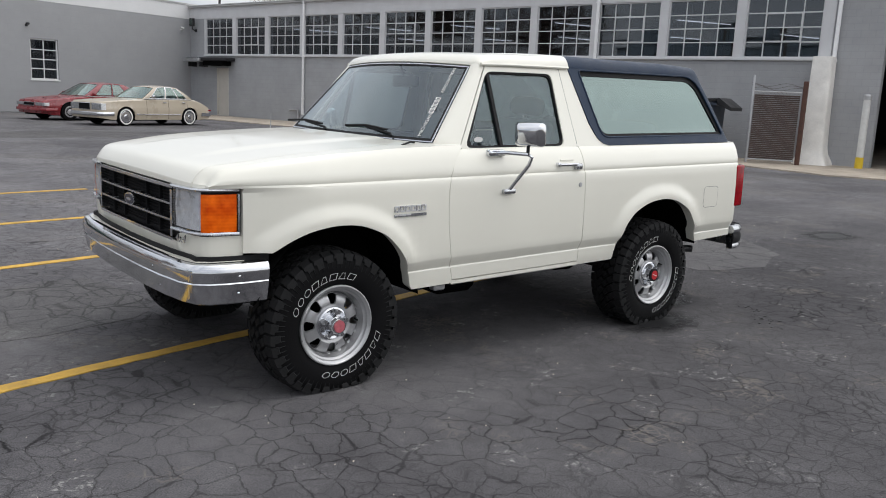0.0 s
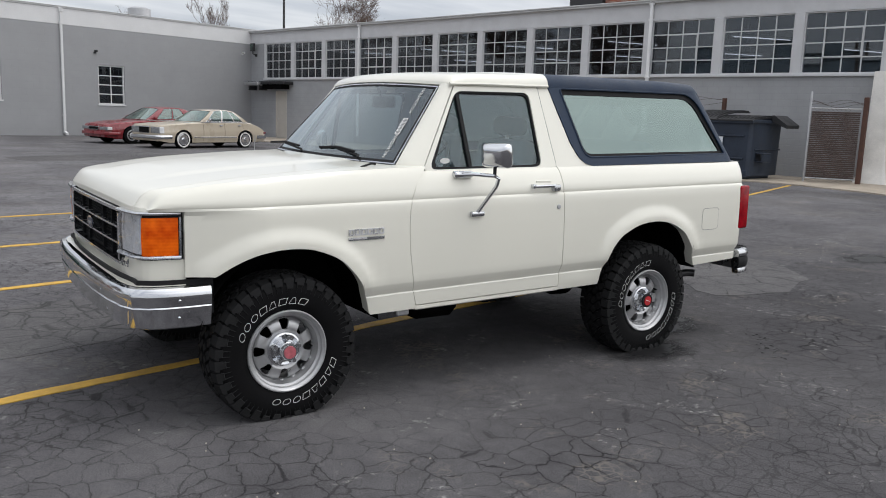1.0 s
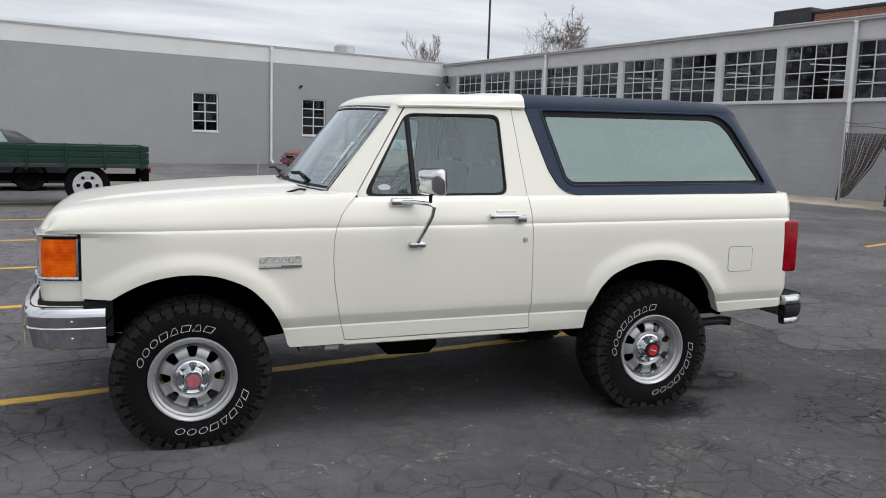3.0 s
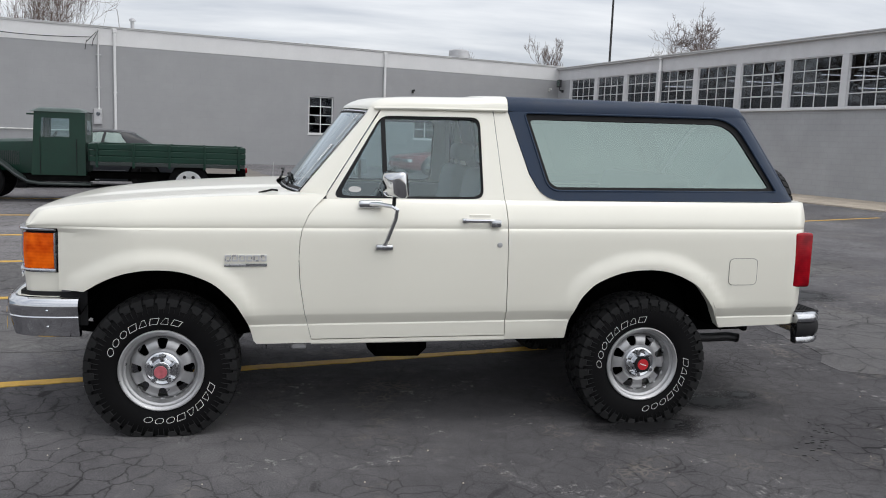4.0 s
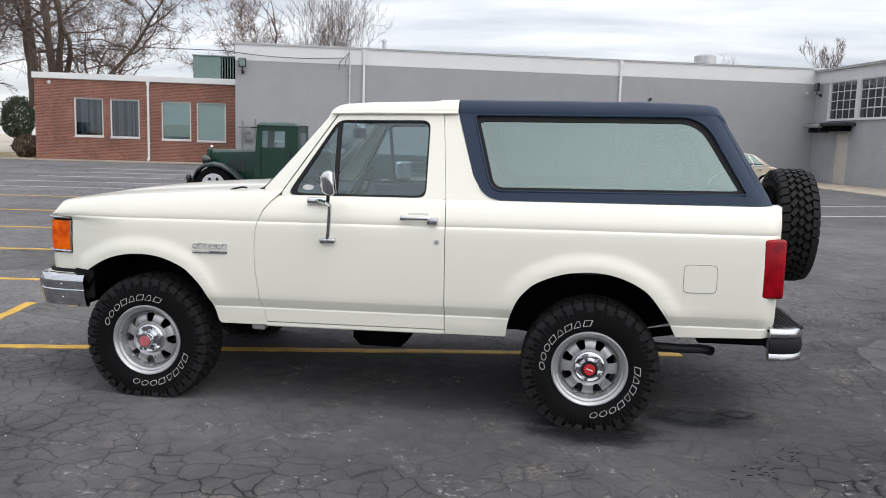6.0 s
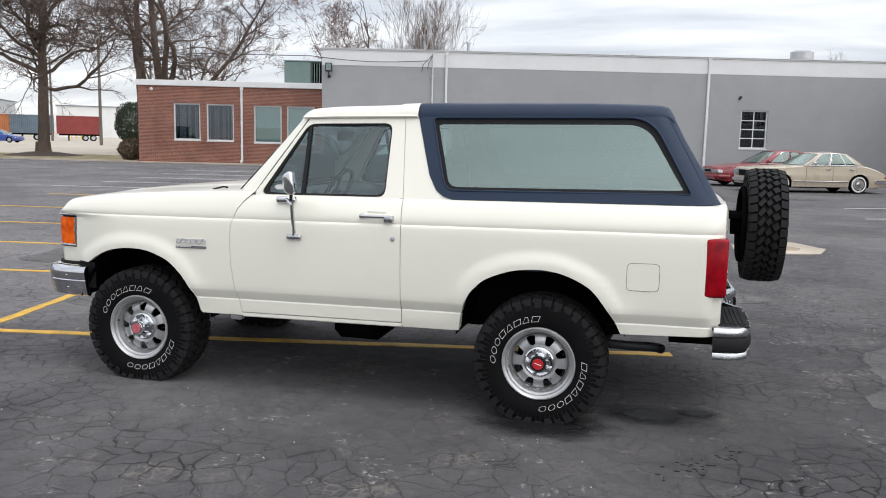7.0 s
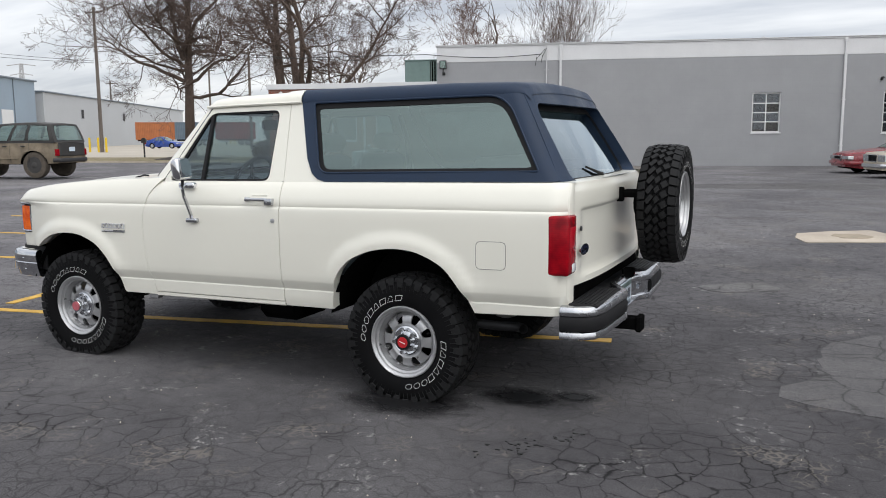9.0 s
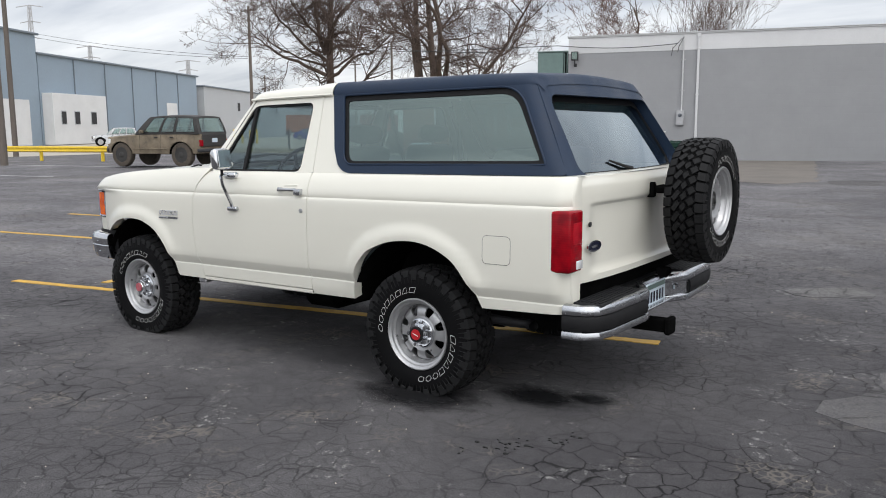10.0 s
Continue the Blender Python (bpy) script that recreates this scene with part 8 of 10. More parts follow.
    roof_fn = lambda u, v: side_of(-1)(u, 1).lerp(side_of(1)(u, 1), v) + V(((-0.09 * (1 - u) + g.get("rear_bulge", 0.06) * u) * 4 * v * (1 - v), 0, 0.03 * 4 * v * (1 - v)))
    patch(frame_bm, roof_fn, spread(0, 1, 14), spread(0, 1, 12))
    bmesh.ops.remove_doubles(frame_bm, verts=frame_bm.verts, dist=0.002)
    part("cabin_frame", frame_bm, roof_paint or paint, c, angle=50)
    for s in (-1, 1):
        for h in g["windows"]:
            pane = part("side_window", pane_of(quads[s], h, 0.0, side_of(s)), glass, c)
            part("seal", pane_seal(h, side_of(s)), chrome if spec.get("bright") else M_BLACKTRIM, pane)
    for nm, q, h, fn in (("windscreen", quads[1], hole_f, front), ("rear_window", quads[1], hole_r, rear)):
        pane = part(nm, pane_of(q, h, 0.0, fn), glass, c)
        part("seal", pane_seal(h, fn), M_BLACKTRIM, pane)
    part("seats", solid(((b0 + 0.95, -W * 0.72, sill + 0.2), (b0 + 1.1, W * 0.72, zb0 + 0.16)), ((b1 - 0.75, -W * 0.72, sill + 0.2), (b1 - 0.6, W * 0.72, zb0 + 0.14)), bevel=0.05), M_SEAT, c)
    part("belt_line", solid(((b0 + 0.02, -wb - 0.012, zb0 - 0.012), (b1 - 0.04, -wb + 0.012, zb0 + 0.014)), bevel=0.004), chrome, c)
    part("belt_line", solid(((b0 + 0.02, wb - 0.012, zb0 - 0.012), (b1 - 0.04, wb + 0.012, zb0 + 0.014)), bevel=0.004), chrome, c)
    for xc in (xf, xr):
        for s in (-1, 1):
            road_wheel(c, xc, s * (W - spec["tyre"] * 0.62), r, spec["tyre"], white, tyre_mat, rim_mat, spokes=spokes)
    # bumpers, lamps, grille, seams, handles, mouldings
    bz = spec["bumper"]
    bmat = spec.get("bumper_paint", chrome)
    for nm, xa, d in (("front_bumper", x0, -1), ("rear_bumper", x1, 1)):
        run = spec.get("wrap", 0.55)
        pl = [(xa + d * 0.02 - d * run, -W * 0.975), (xa + d * 0.02 - d * 0.10, -W * 0.95), (xa + d * 0.06, -W * 0.82), (xa + d * 0.10, -W * 0.4), (xa + d * 0.11, 0), (xa + d * 0.10, W * 0.4), (xa + d * 0.06, W * 0.82), (xa + d * 0.02 - d * 0.10, W * 0.95), (xa + d * 0.02 - d * run, W * 0.975)]
        if d < 0:
            pl = pl[::-1]
        part(nm, sweep(pl, [(-0.04, bz), (0.0, bz), (0.018, bz + 0.025), (0.018, bz + 0.09), (0.0, bz + 0.125), (-0.04, bz + 0.125)]), bmat, c)
    if lamps:
        zt = lerp_table(top, x0 + 0.02)
        gz0, gz1 = bz + 0.19, zt - 0.03
        gw = spec.get("grille", 0.42)
        gr = part("grille", solid(((x0 - 0.035, -gw, gz0), (x0 + 0.05, gw, gz1)), bevel=0.01), chrome, c)
        for k in range(int(gw / 0.03)):
            y = -gw + 0.02 + k * 0.06
            part("grille_bar", solid(((x0 - 0.045, y, gz0 + 0.02), (x0 - 0.034, y + 0.035, gz1 - 0.02))), M_GRILLE, gr)
        for s in (-1, 1):
            ya, yb = sorted((s * (gw + 0.05), s * W * 0.90))
            part("head_lamp", solid(((x0 - 0.012, ya, gz0 + 0.01), (x0 + 0.16, yb, gz1 - 0.01)), bevel=0.012), M_CARLAMP, c)
            ya, yb = sorted((s * W * 0.90, s * W * 0.958))
            part("corner_lamp", solid(((x0 + 0.03, ya, gz0 + 0.01), (x0 + 0.22, yb, gz1 - 0.01)), bevel=0.01), spec.get("corner", M_CLEARLENS), c)
            zt1 = lerp_table(top, x1 - 0.02)
            ya, yb = sorted((s * W * 0.55, s * W * 0.93))
            part("tail_lamp", solid(((x1 - 0.14, ya, bz + 0.20), (x1 + 0.012, yb, min(zt1 - 0.03, bz + 0.42))), bevel=0.012), M_REDLENS, c)
    for s in (-1, 1):
        for x in spec["seams"]:
            zt = lerp_table(top, x)
            hh, belt = zt - sill, spec.get("crease", 0.62)
            line = [(W * 0.96, sill + 0.05), (W * 0.985, sill + 0.25 * hh), (W, sill + belt * hh), (W * 0.985, sill + (belt + 0.06) * hh), (W * 0.955, zt - 0.05)]
            part("door_seam", tube(bmesh.new(), [(x, s * (y + 0.0005), z) for y, z in line], 0.005, 4), M_BLACKTRIM, c)
        for x in spec["seams"][1:]:
            ya, yb = sorted((s * W * 0.96, s * (W + 0.016)))
            part("door_handle", solid(((x - 0.26, ya, lerp_table(top, x) - 0.15), (x - 0.12, yb, lerp_table(top, x) - 0.115)), bevel=0.006), chrome, c)
        ya, yb = sorted((s * W * 0.97, s * (W + 0.012)))
        part("side_moulding", solid(((xf + ra + 0.05, ya, spec["trim"]), (xr - ra - 0.05, yb, spec["trim"] + 0.035)), bevel=0.008), chrome if spec.get("bright") else paint, c)
        ya, yb = sorted((s * (W * 0.95), s * (W + 0.10)))
        part("door_mirror", solid(((b0 + 0.30, ya, zb0 + 0.03), (b0 + 0.42, yb, zb0 + 0.15)), bevel=0.03, seg=2), chrome if spec.get("bright") else paint, c)
    if spec.get("dark_gate"):
        gate_ = part("tailgate", solid(((x1 - 0.03, -W * 0.80, bz + 0.19), (x1 + 0.014, W * 0.80, lerp_table(top, x1 - 0.06) - 0.02)), bevel=0.02), M_MUDDARK, c)
        part("plate", solid(((x1 + 0.0145, -0.16, bz + 0.34), (x1 + 0.022, 0.14, bz + 0.48)), bevel=0.003), M_PLATEMETAL, gate_)
    return c


SALOON_A = dict(length=5.2, half=0.90, wheel=0.335, tyre=0.20, sill=0.22, front_axle=-1.52, rear_axle=1.40, bumper=0.36, trim=0.40, bright=True, grille=0.30, crease=0.55,
                top=[(-2.55, 0.80), (-2.50, 0.86), (-1.8, 0.92), (-0.62, 0.98), (0.2, 0.99), (1.35, 1.00), (1.7, 0.98), (2.1, 0.86), (2.42, 0.72), (2.52, 0.62)],
                cabin=dict(base=(-0.72, 1.55), top=(-0.05, 0.98), roof=1.40, windows=[(0.10, 0.415, 0.05, 0.95), (0.44, 0.70, 0.05, 0.95), (0.72, 0.89, 0.05, 0.88)], narrow=0.72), seams=[-0.62, 0.38, 1.28])
SALOON_B = dict(length=5.38, half=0.99, wheel=0.345, tyre=0.22, sill=0.20, front_axle=-1.62, rear_axle=1.29, bumper=0.34, trim=0.44, grille=0.34, bumper_paint=M_REDCAR, crease=0.62, taper=0.14,
                top=[(-2.66, 0.66), (-2.62, 0.74), (-2.4, 0.80), (-1.7, 0.88), (-0.80, 0.95), (0.2, 0.97), (1.5, 0.99), (1.9, 1.0), (2.55, 0.97), (2.66, 0.86)],
                cabin=dict(base=(-0.95, 1.75), top=(-0.12, 1.02), roof=1.42, windows=[(0.15, 0.43, 0.08, 0.92), (0.46, 0.72, 0.08, 0.92)], narrow=0.68), seams=[-0.72, 0.35, 1.2])
COUPE = dict(length=4.6, half=0.90, wheel=0.33, tyre=0.21, sill=0.20, front_axle=-1.42, rear_axle=1.28, bumper=0.34, trim=0.40, grille=0.30, crease=0.62, taper=0.14,
             top=[(-2.28, 0.62), (-2.2, 0.72), (-1.4, 0.84), (-0.7, 0.92), (0.3, 0.95), (1.4, 0.98), (2.1, 0.98), (2.28, 0.85)],
             cabin=dict(base=(-0.85, 1.75), top=(0.0, 0.75), roof=1.38, windows=[(0.16, 0.46, 0.08, 0.9), (0.49, 0.74, 0.08, 0.88)], narrow=0.68), seams=[-0.6, 0.45, 1.2])
WAGON = dict(length=4.4, half=0.84, wheel=0.43, tyre=0.27, sill=0.46, front_axle=-1.36, rear_axle=1.26, bumper=0.52, trim=0.62, grille=0.40, bumper_paint=M_DARKMETAL, wrap=0.14, crease=0.55, tuck=0.02, taper=0.04,
             top=[(-2.05, 1.02), (-1.98, 1.06), (-0.95, 1.13), (-0.5, 1.16), (1.0, 1.17), (2.05, 1.17), (2.10, 1.10)],
             cabin=dict(base=(-0.72, 2.06), top=(-0.10, 1.86), roof=1.74, windows=[(0.13, 0.36, 0.10, 0.9), (0.40, 0.60, 0.10, 0.9), (0.64, 0.94, 0.10, 0.9)], narrow=0.80, rear_hole=(0.08, 0.92, 0.10, 0.9)), seams=[-0.5, 0.42, 1.1])

car("saloon", "champagne beige saloon with a sloping tail and whitewall tyres", "car", pose(8.65, 27.25, 0, 0, 0, 20), M_CREAMCAR, SALOON_A, "cars by the grey wall", white=True)
car("saloon", "dark red saloon parked close to the grey wall", "car", pose(7.75, 30.75, 0, 0, 0, 18), M_REDCAR, SALOON_B, "cars by the grey wall", rim_mat=M_STEEL, spokes=14)
car("saloon", "charcoal saloon behind the green flatbed truck", "car", pose(-4.5, 17.6, 0, 0, 0, 12), M_DARKCAR, SALOON_B | dict(bumper_paint=M_DARKCAR), rim_mat=M_UNDER)
car("off_road_wagon", "muddy tan off-road wagon with a dark top and big muddy tyres", "wagon", pose(-23.44, 16.62, 0.06, 0, 0, 14) @ Matrix.Scale(1.14, 4), M_MUD, WAGON | dict(dark_gate=True), roof_paint=M_MUDDARK, tyre_mat=M_MUDTYRE, rim_mat=M_MUDDARK, chrome=M_DARKMETAL)
car("coupe", "bright blue two-door car across the road", "car", pose(-75.5, 78.9, 0.0, 0, 0, 192) @ Matrix.Diagonal((1.08, 1.06, 1.08, 1)), M_BLUECAR, COUPE | dict(bumper_paint=M_BLUECAR), rim_mat=M_STEEL)
car("pickup", "silver crew-cab pickup far across the road", "pickup", pose(-68.2, 43.6, -0.05, 0, 0, 60), M_SILVERCAR, WAGON | dict(bumper_paint=M_SILVERCAR), rim_mat=M_STEEL)
car("wagon", "pale green and white wagon far across the road", "wagon", pose(-72.0, 49.5, -0.05, 0, 0, 60), M_GREEN, WAGON | dict(bumper_paint=M_SILVERCAR), roof_paint=M_GREEN, rim_mat=M_STEEL)
garage_at = F_AT @ pose(37.6, 5.0, 0.04, 0, 0, 80)
car("saloon", "red car inside the open garage", "car", garage_at, M_REDCAR, SALOON_B, rim_mat=M_STEEL, spokes=14)


def flatbed(at):
    """A 1930s flatbed truck, front towards -x; its front axle stands at the origin."""
    g = thing("flatbed_truck", "dark green 1930s flatbed truck with boarded sides", "truck", at=at)
    # bonnet and radiator
    bm = bmesh.new()
    rings = []
    for x, w, z in ((-0.30, 0.24, 1.30), (-0.28, 0.25, 1.32), (0.3, 0.32, 1.345), (0.95, 0.42, 1.375), (1.02, 0.44, 1.38)):
        sec = [(-w, 0.62), (-w, z - 0.16), (-w * 0.92, z - 0.06), (-w * 0.6, z - 0.01), (0, z + 0.01), (w * 0.6, z - 0.01), (w * 0.92, z - 0.06), (w, z - 0.16), (w, 0.62)]
        rings.append([bm.verts.new((x, y, zz)) for y, zz in sec])
    for a, b in zip(rings, rings[1:]):
        for k in range(8):
            bm.faces.new((a[k], a[k + 1], b[k + 1], b[k]))
    bm.faces.new(rings[0])
    part("bonnet", bm, M_GREEN, g)
    rad = part("radiator", solid(((-0.40, -0.27, 0.62), (-0.305, 0.27, 1.36)), bevel=0.04, seg=3), M_GREEN, g)
    part("radiator_cap", lathe(bmesh.new(), [(1.355, 0.04), (1.40, 0.045), (1.44, 0.02)], 12, "z", m=pose(-0.35, 0, 0)), M_CHROME, rad)
    part("core", solid(((-0.408, -0.22, 0.68), (-0.3995, 0.22, 1.28))), M_GRILLE, rad)
    for s in (-1, 1):
        for k in range(12):
            x = 0.22 + 0.042 * k
            y = s * lerp_table([(-0.28, 0.25), (0.3, 0.32), (0.95, 0.42)], x)
            part("louvre", solid(((x, min(y, y + s * 0.014), 0.80), (x + 0.022, max(y, y + s * 0.014), 1.10))), M_FENDER, g)
        lamp = part("head_lamp", lathe(bmesh.new(), [(-0.62, 0.10), (-0.60, 0.12), (-0.50, 0.11), (-0.40, 0.04)], 20, "x", m=pose(0.17, s * 0.44, 1.08)), M_FENDER, g)
        part("lamp_glass", lathe(bmesh.new(), [(-0.632, 0.04), (-0.622, 0.098)], 20, "x", m=pose(0.17, s * 0.44, 1.08)), M_CLEARLENS, lamp)
        # sweeping fender and running board
        bm = bmesh.new()
        arc = [(-0.62, 0.52), (-0.60, 0.66), (-0.50, 0.84), (-0.32, 0.96), (-0.08, 1.00), (0.18, 0.96), (0.45, 0.82), (0.70, 0.62), (0.95, 0.48), (1.25, 0.44), (2.35, 0.44)]
        patch(bm, lambda u, v: (arc[int(u)][0], s * (0.42 + 0.48 * v), arc[int(u)][1] + 0.05 * math.sin(v * math.pi) * (1 if u < 8 else 0.15) - (0.05 if v == 1 else 0)), range(len(arc)), [0, 0.2, 0.4, 0.6, 0.8, 0.95, 1])
        fd = part("front_fender", bm, M_FENDER, g)
        md = fd.modifiers.new("thickness", "SOLIDIFY")
        md.thickness = 0.02
        part("bumper_iron", solid(((-0.80, s * 0.40 - 0.03, 0.50), (-0.3, s * 0.40 + 0.03, 0.60)), bevel=0.01), M_UNDER, g)
        part("tow_lamp", lathe(bmesh.new(), [(-0.86, 0.05), (-0.84, 0.09), (-0.74, 0.08)], 14, "x", m=pose(0, s * 0.62, 0.62)), M_DARKMETAL, g)
    part("front_bumper", solid(((-0.80, -0.80, 0.50), (-0.75, 0.80, 0.62)), bevel=0.015), M_FENDER, g)
    # cab
    V = Vector
    fr = bmesh.new()
    panes = []
    for s in (-1, 1):
        q = [V((1.02, s * 0.72, 0.60)), V((2.22, s * 0.74, 0.60)), V((2.22, s * 0.70, 1.98)), V((1.10, s * 0.68, 1.98))]
        h = (0.15, 0.69, 0.60, 0.90)
        quad_frame(fr, q, [h])
        panes.append((q, h))
    q = [V((1.02, 0.72, 0.60)), V((1.02, -0.72, 0.60)), V((1.10, -0.68, 1.98)), V((1.10, 0.68, 1.98))]
    h = (0.07, 0.93, 0.58, 0.93)
    quad_frame(fr, q, [h])
    panes.append((q, h))
    q = [V((2.22, -0.74, 0.60)), V((2.22, 0.74, 0.60)), V((2.22, 0.70, 1.98)), V((2.22, -0.70, 1.98))]
    h = (0.25, 0.75, 0.65, 0.88)
    quad_frame(fr, q, [h])
    panes.append((q, h))
    cab = part("cab", fr, M_GREEN, g, angle=20)
    for q, h in panes:
        part("cab_window", pane_of(q, h, 0.0), M_GLASS, cab)
    bm = bmesh.new()
    patch(bm, lambda u, v: (1.0 + 1.25 * u, 0.72 * v, 1.975 + 0.10 * (1 - v ** 4) * min(1, 6 * u + 0.2, 6 * (1 - u) + 0.2)), spread(0, 1, 16), spread(-1, 1, 14))
    part("cab_roof", bm, M_GREEN, cab)
    part("sun_visor", solid(((0.93, -0.66, 1.895), (1.09, 0.66, 1.93)), bevel=0.01), M_GREEN, cab)
    for s in (-1, 1):
        for x in (1.22, 2.02):
            part("door_seam", solid(((x, s * 0.74 - 0.012, 0.62), (x + 0.008, s * 0.74 + 0.012, 1.40))), M_BLACKTRIM, cab)
    part("bench", solid(((1.55, -0.6, 0.8), (2.15, 0.6, 1.05)), ((2.02, -0.6, 1.05), (2.18, 0.6, 1.48)), bevel=0.04), M_DASH, cab)
    sw = bmesh.new()
    tube(sw, [pose(1.42, -0.30, 1.38, 0, -55, 0) @ Vector((0.2 * math.cos(a), 0.2 * math.sin(a), 0)) for a in spread(0, 2 * math.pi, 20)], 0.012, 6)
    part("steering_wheel", sw, M_BLACKTRIM, cab)
    # bed of boards with stakes
    part("bed_floor", solid(((2.34, -0.98, 0.84), (5.95, 0.98, 0.92)), bevel=0.01), M_FENDER, g)
    part("frame_rail", solid(((-0.4, -0.38, 0.52), (5.8, -0.28, 0.66)), ((-0.4, 0.28, 0.52), (5.8, 0.38, 0.66)), ((0.9, -0.7, 0.46), (2.3, 0.7, 0.60))), M_UNDER, g)
    for s in (-1, 1):
        for k in range(3):
            z = 0.925 + 0.135 * k
            part("side_board", solid(((2.34, s * 0.965 - 0.018, z), (5.95, s * 0.965 + 0.018, z + 0.125)), bevel=0.01), M_GREEN, g)
        for x in spread(2.5, 5.8, 4):
            part("stake", solid(((x - 0.03, s * 1.0 - 0.02, 0.80), (x + 0.03, s * 1.0 + 0.02, 1.335)), bevel=0.006), M_GREEN, g)
    for x, n in ((2.32, "head_board"), (5.95, "tail_board")):
        for k in range(3):
            z = 0.925 + 0.135 * k
            part(n, solid(((x - 0.018, -0.94, z), (x + 0.018, 0.94, z + 0.125)), bevel=0.01), M_GREEN, g)
    part("tail_lamp", lathe(bmesh.new(), [(5.97, 0.06), (6.02, 0.06)], 14, "x", m=pose(0, -0.75, 0.80)), M_REDLENS, g)
    for s in (-1, 1):
        for k in (0.55, 0.75):
            part("rear_step", solid(((5.80, s * k - 0.05, 0.55), (5.98, s * k + 0.05, 0.82)), bevel=0.01), M_UNDER, g)
    # the body stands tall over its wheels
    for ob in [*g.children, *[p for q in g.children for p in q.children]]:
        ob.data.transform(Matrix.Diagonal((1, 1, 1.09, 1)))
    for x in (-0.06, 4.6):
        part("axle", tube(bmesh.new(), [(x, -0.7, 0.44), (x, 0.7, 0.44)], 0.05, 10), M_UNDER, g)
        for s in (-1, 1):
            w = road_wheel(g, x, s * 0.72, 0.50, 0.17, False, M_TYRE, M_SILVERRIM, 0.66, spokes=6)
            part("hub", lathe(bmesh.new(), [(-0.10, 0.02), (-0.10, 0.07), (-0.085, 0.10), (-0.05, 0.105)], 16, "y", m=pose(0, 0, 0)), M_UNDER, w)
    return g


flatbed(pose(-5.42, 13.1, 0, 0, 0, 6) @ Matrix.Scale(0.85, 4))


# ---- dumpster, fence ----
dump = thing("dumpster", "dark blue steel dumpster with black ribbed lids and a white sign", "dumpster", at=F_AT @ pose(29.32, -2.42, 0.04, 0, 0, -4) @ Matrix.Diagonal((1.08, 1.1, 1.18, 1)))
bm = bmesh.new()
prism(bm, rounded([(-0.98, -0.83), (0.90, -0.83), (0.98, -0.74), (0.98, 0.80), (-0.98, 0.80)], 0.02, 2), 0.08, 1.40, "xyz")
for v in bm.verts:
    if v.co.z < 0.5:
        v.co.x *= 0.97
        v.co.y *= 0.97
    elif v.co.y > 0:
        v.co.z += 0.16
part("bin", bm, M_DUMPSTER, dump, angle=20)
part("rim", solid(((-1.04, -0.90, 1.34), (1.04, -0.835, 1.42)), ((-1.04, -0.84, 1.36), (-0.982, 0.86, 1.44)), ((0.982, -0.84, 1.36), (1.04, 0.86, 1.44)), bevel=0.012), M_DUMPSTER, dump)
for z in (0.50, 1.04):
    part("bin_band", solid(((-0.96, -0.862, z - 0.022), (0.80, -0.822, z + 0.022)), bevel=0.012), M_DUMPSTER, dump)
part("bin_band", solid(((0.968, -0.60, 0.70), (1.0, 0.80, 0.74)), bevel=0.01), M_DUMPSTER, dump)
part("bin_foot", solid(((-0.96, -0.84, 0.06), (0.94, -0.80, 0.22)), bevel=0.01), M_DUMPSTER, dump)
for q in (-1, 1):
    pocket = bmesh.new()
    box(pocket, (q * 1.08 - 0.11, -0.50, 0.62), (q * 1.08 + 0.11, -0.05, 0.645), 0.006)
    box(pocket, (q * 1.08 - 0.11, -0.50, 0.42), (q * 1.08 + 0.11, -0.05, 0.445), 0.006)
    box(pocket, (q * 1.14, -0.49, 0.44), (q * 1.14 + q * 0.03, -0.06, 0.625), 0.006)
    part("lift_pocket", pocket, M_DUMPSTER, dump)
    part("skid", solid(((q * 0.7 - 0.08, -0.7, 0.0), (q * 0.7 + 0.08, 0.7, 0.085))), M_DUMPSTER, dump)
LID = [(-0.93, 1.425), (-0.70, 1.50), (-0.35, 1.575), (0.05, 1.625), (0.5, 1.645), (0.88, 1.635)]
for x0, x1, flat in ((-1.03, -0.01, 1.0), (0.01, 1.03, 0.45)):
    LID = [(y, 1.425 + (z - 1.425) * flat) for y, z in LID]
    lid = part("lid", prism(bmesh.new(), LID + [(y, z - 0.03) for y, z in LID[::-1]], x0, x1, "yzx"), M_LID, dump)
    for k in range(9):
        x = x0 + 0.07 + 0.11 * k
        part("lid_rib", prism(bmesh.new(), [(y, z + 0.032) for y, z in LID[1:]] + [(y, z - 0.004) for y, z in LID[::-1]], x - 0.026, x + 0.026, "yzx", shrink=0.0), M_LID, lid)
part("lid_flap", prism(bmesh.new(), [(1.03, 1.56), (1.10, 1.56), (1.46, 1.33), (1.45, 1.25), (1.04, 1.40)], 0.10, 0.82), M_LID, dump)
sg = part("sign", solid(((-0.44, -0.874, 0.585), (0.20, -0.8625, 1.005)), bevel=0.003), M_SIGN, dump, "white sign with a round black mark")
part("sign_mark", prism(bmesh.new(), [(-0.10 + x + 0.25 * z, 0.855 + z) for x, z in oval(0.19, 0.115)], -0.8775, -0.874), M_INK, sg)
bm = bmesh.new()
for leg in ([(-0.255, 0.755), (-0.175, 0.755), (-0.045, 0.955), (-0.095, 0.955)], [(-0.02, 0.755), (0.065, 0.755), (0.0, 0.955), (-0.06, 0.955)], [(-0.15, 0.80), (0.0, 0.80), (0.0, 0.835), (-0.125, 0.835)]):
    prism(bm, leg, -0.8800, -0.8770)
part("sign_stroke", bm, M_SIGN, sg)
part("sign_bar", solid(((-0.39, -0.8765, 0.655), (0.15, -0.874, 0.69))), M_INK, sg)
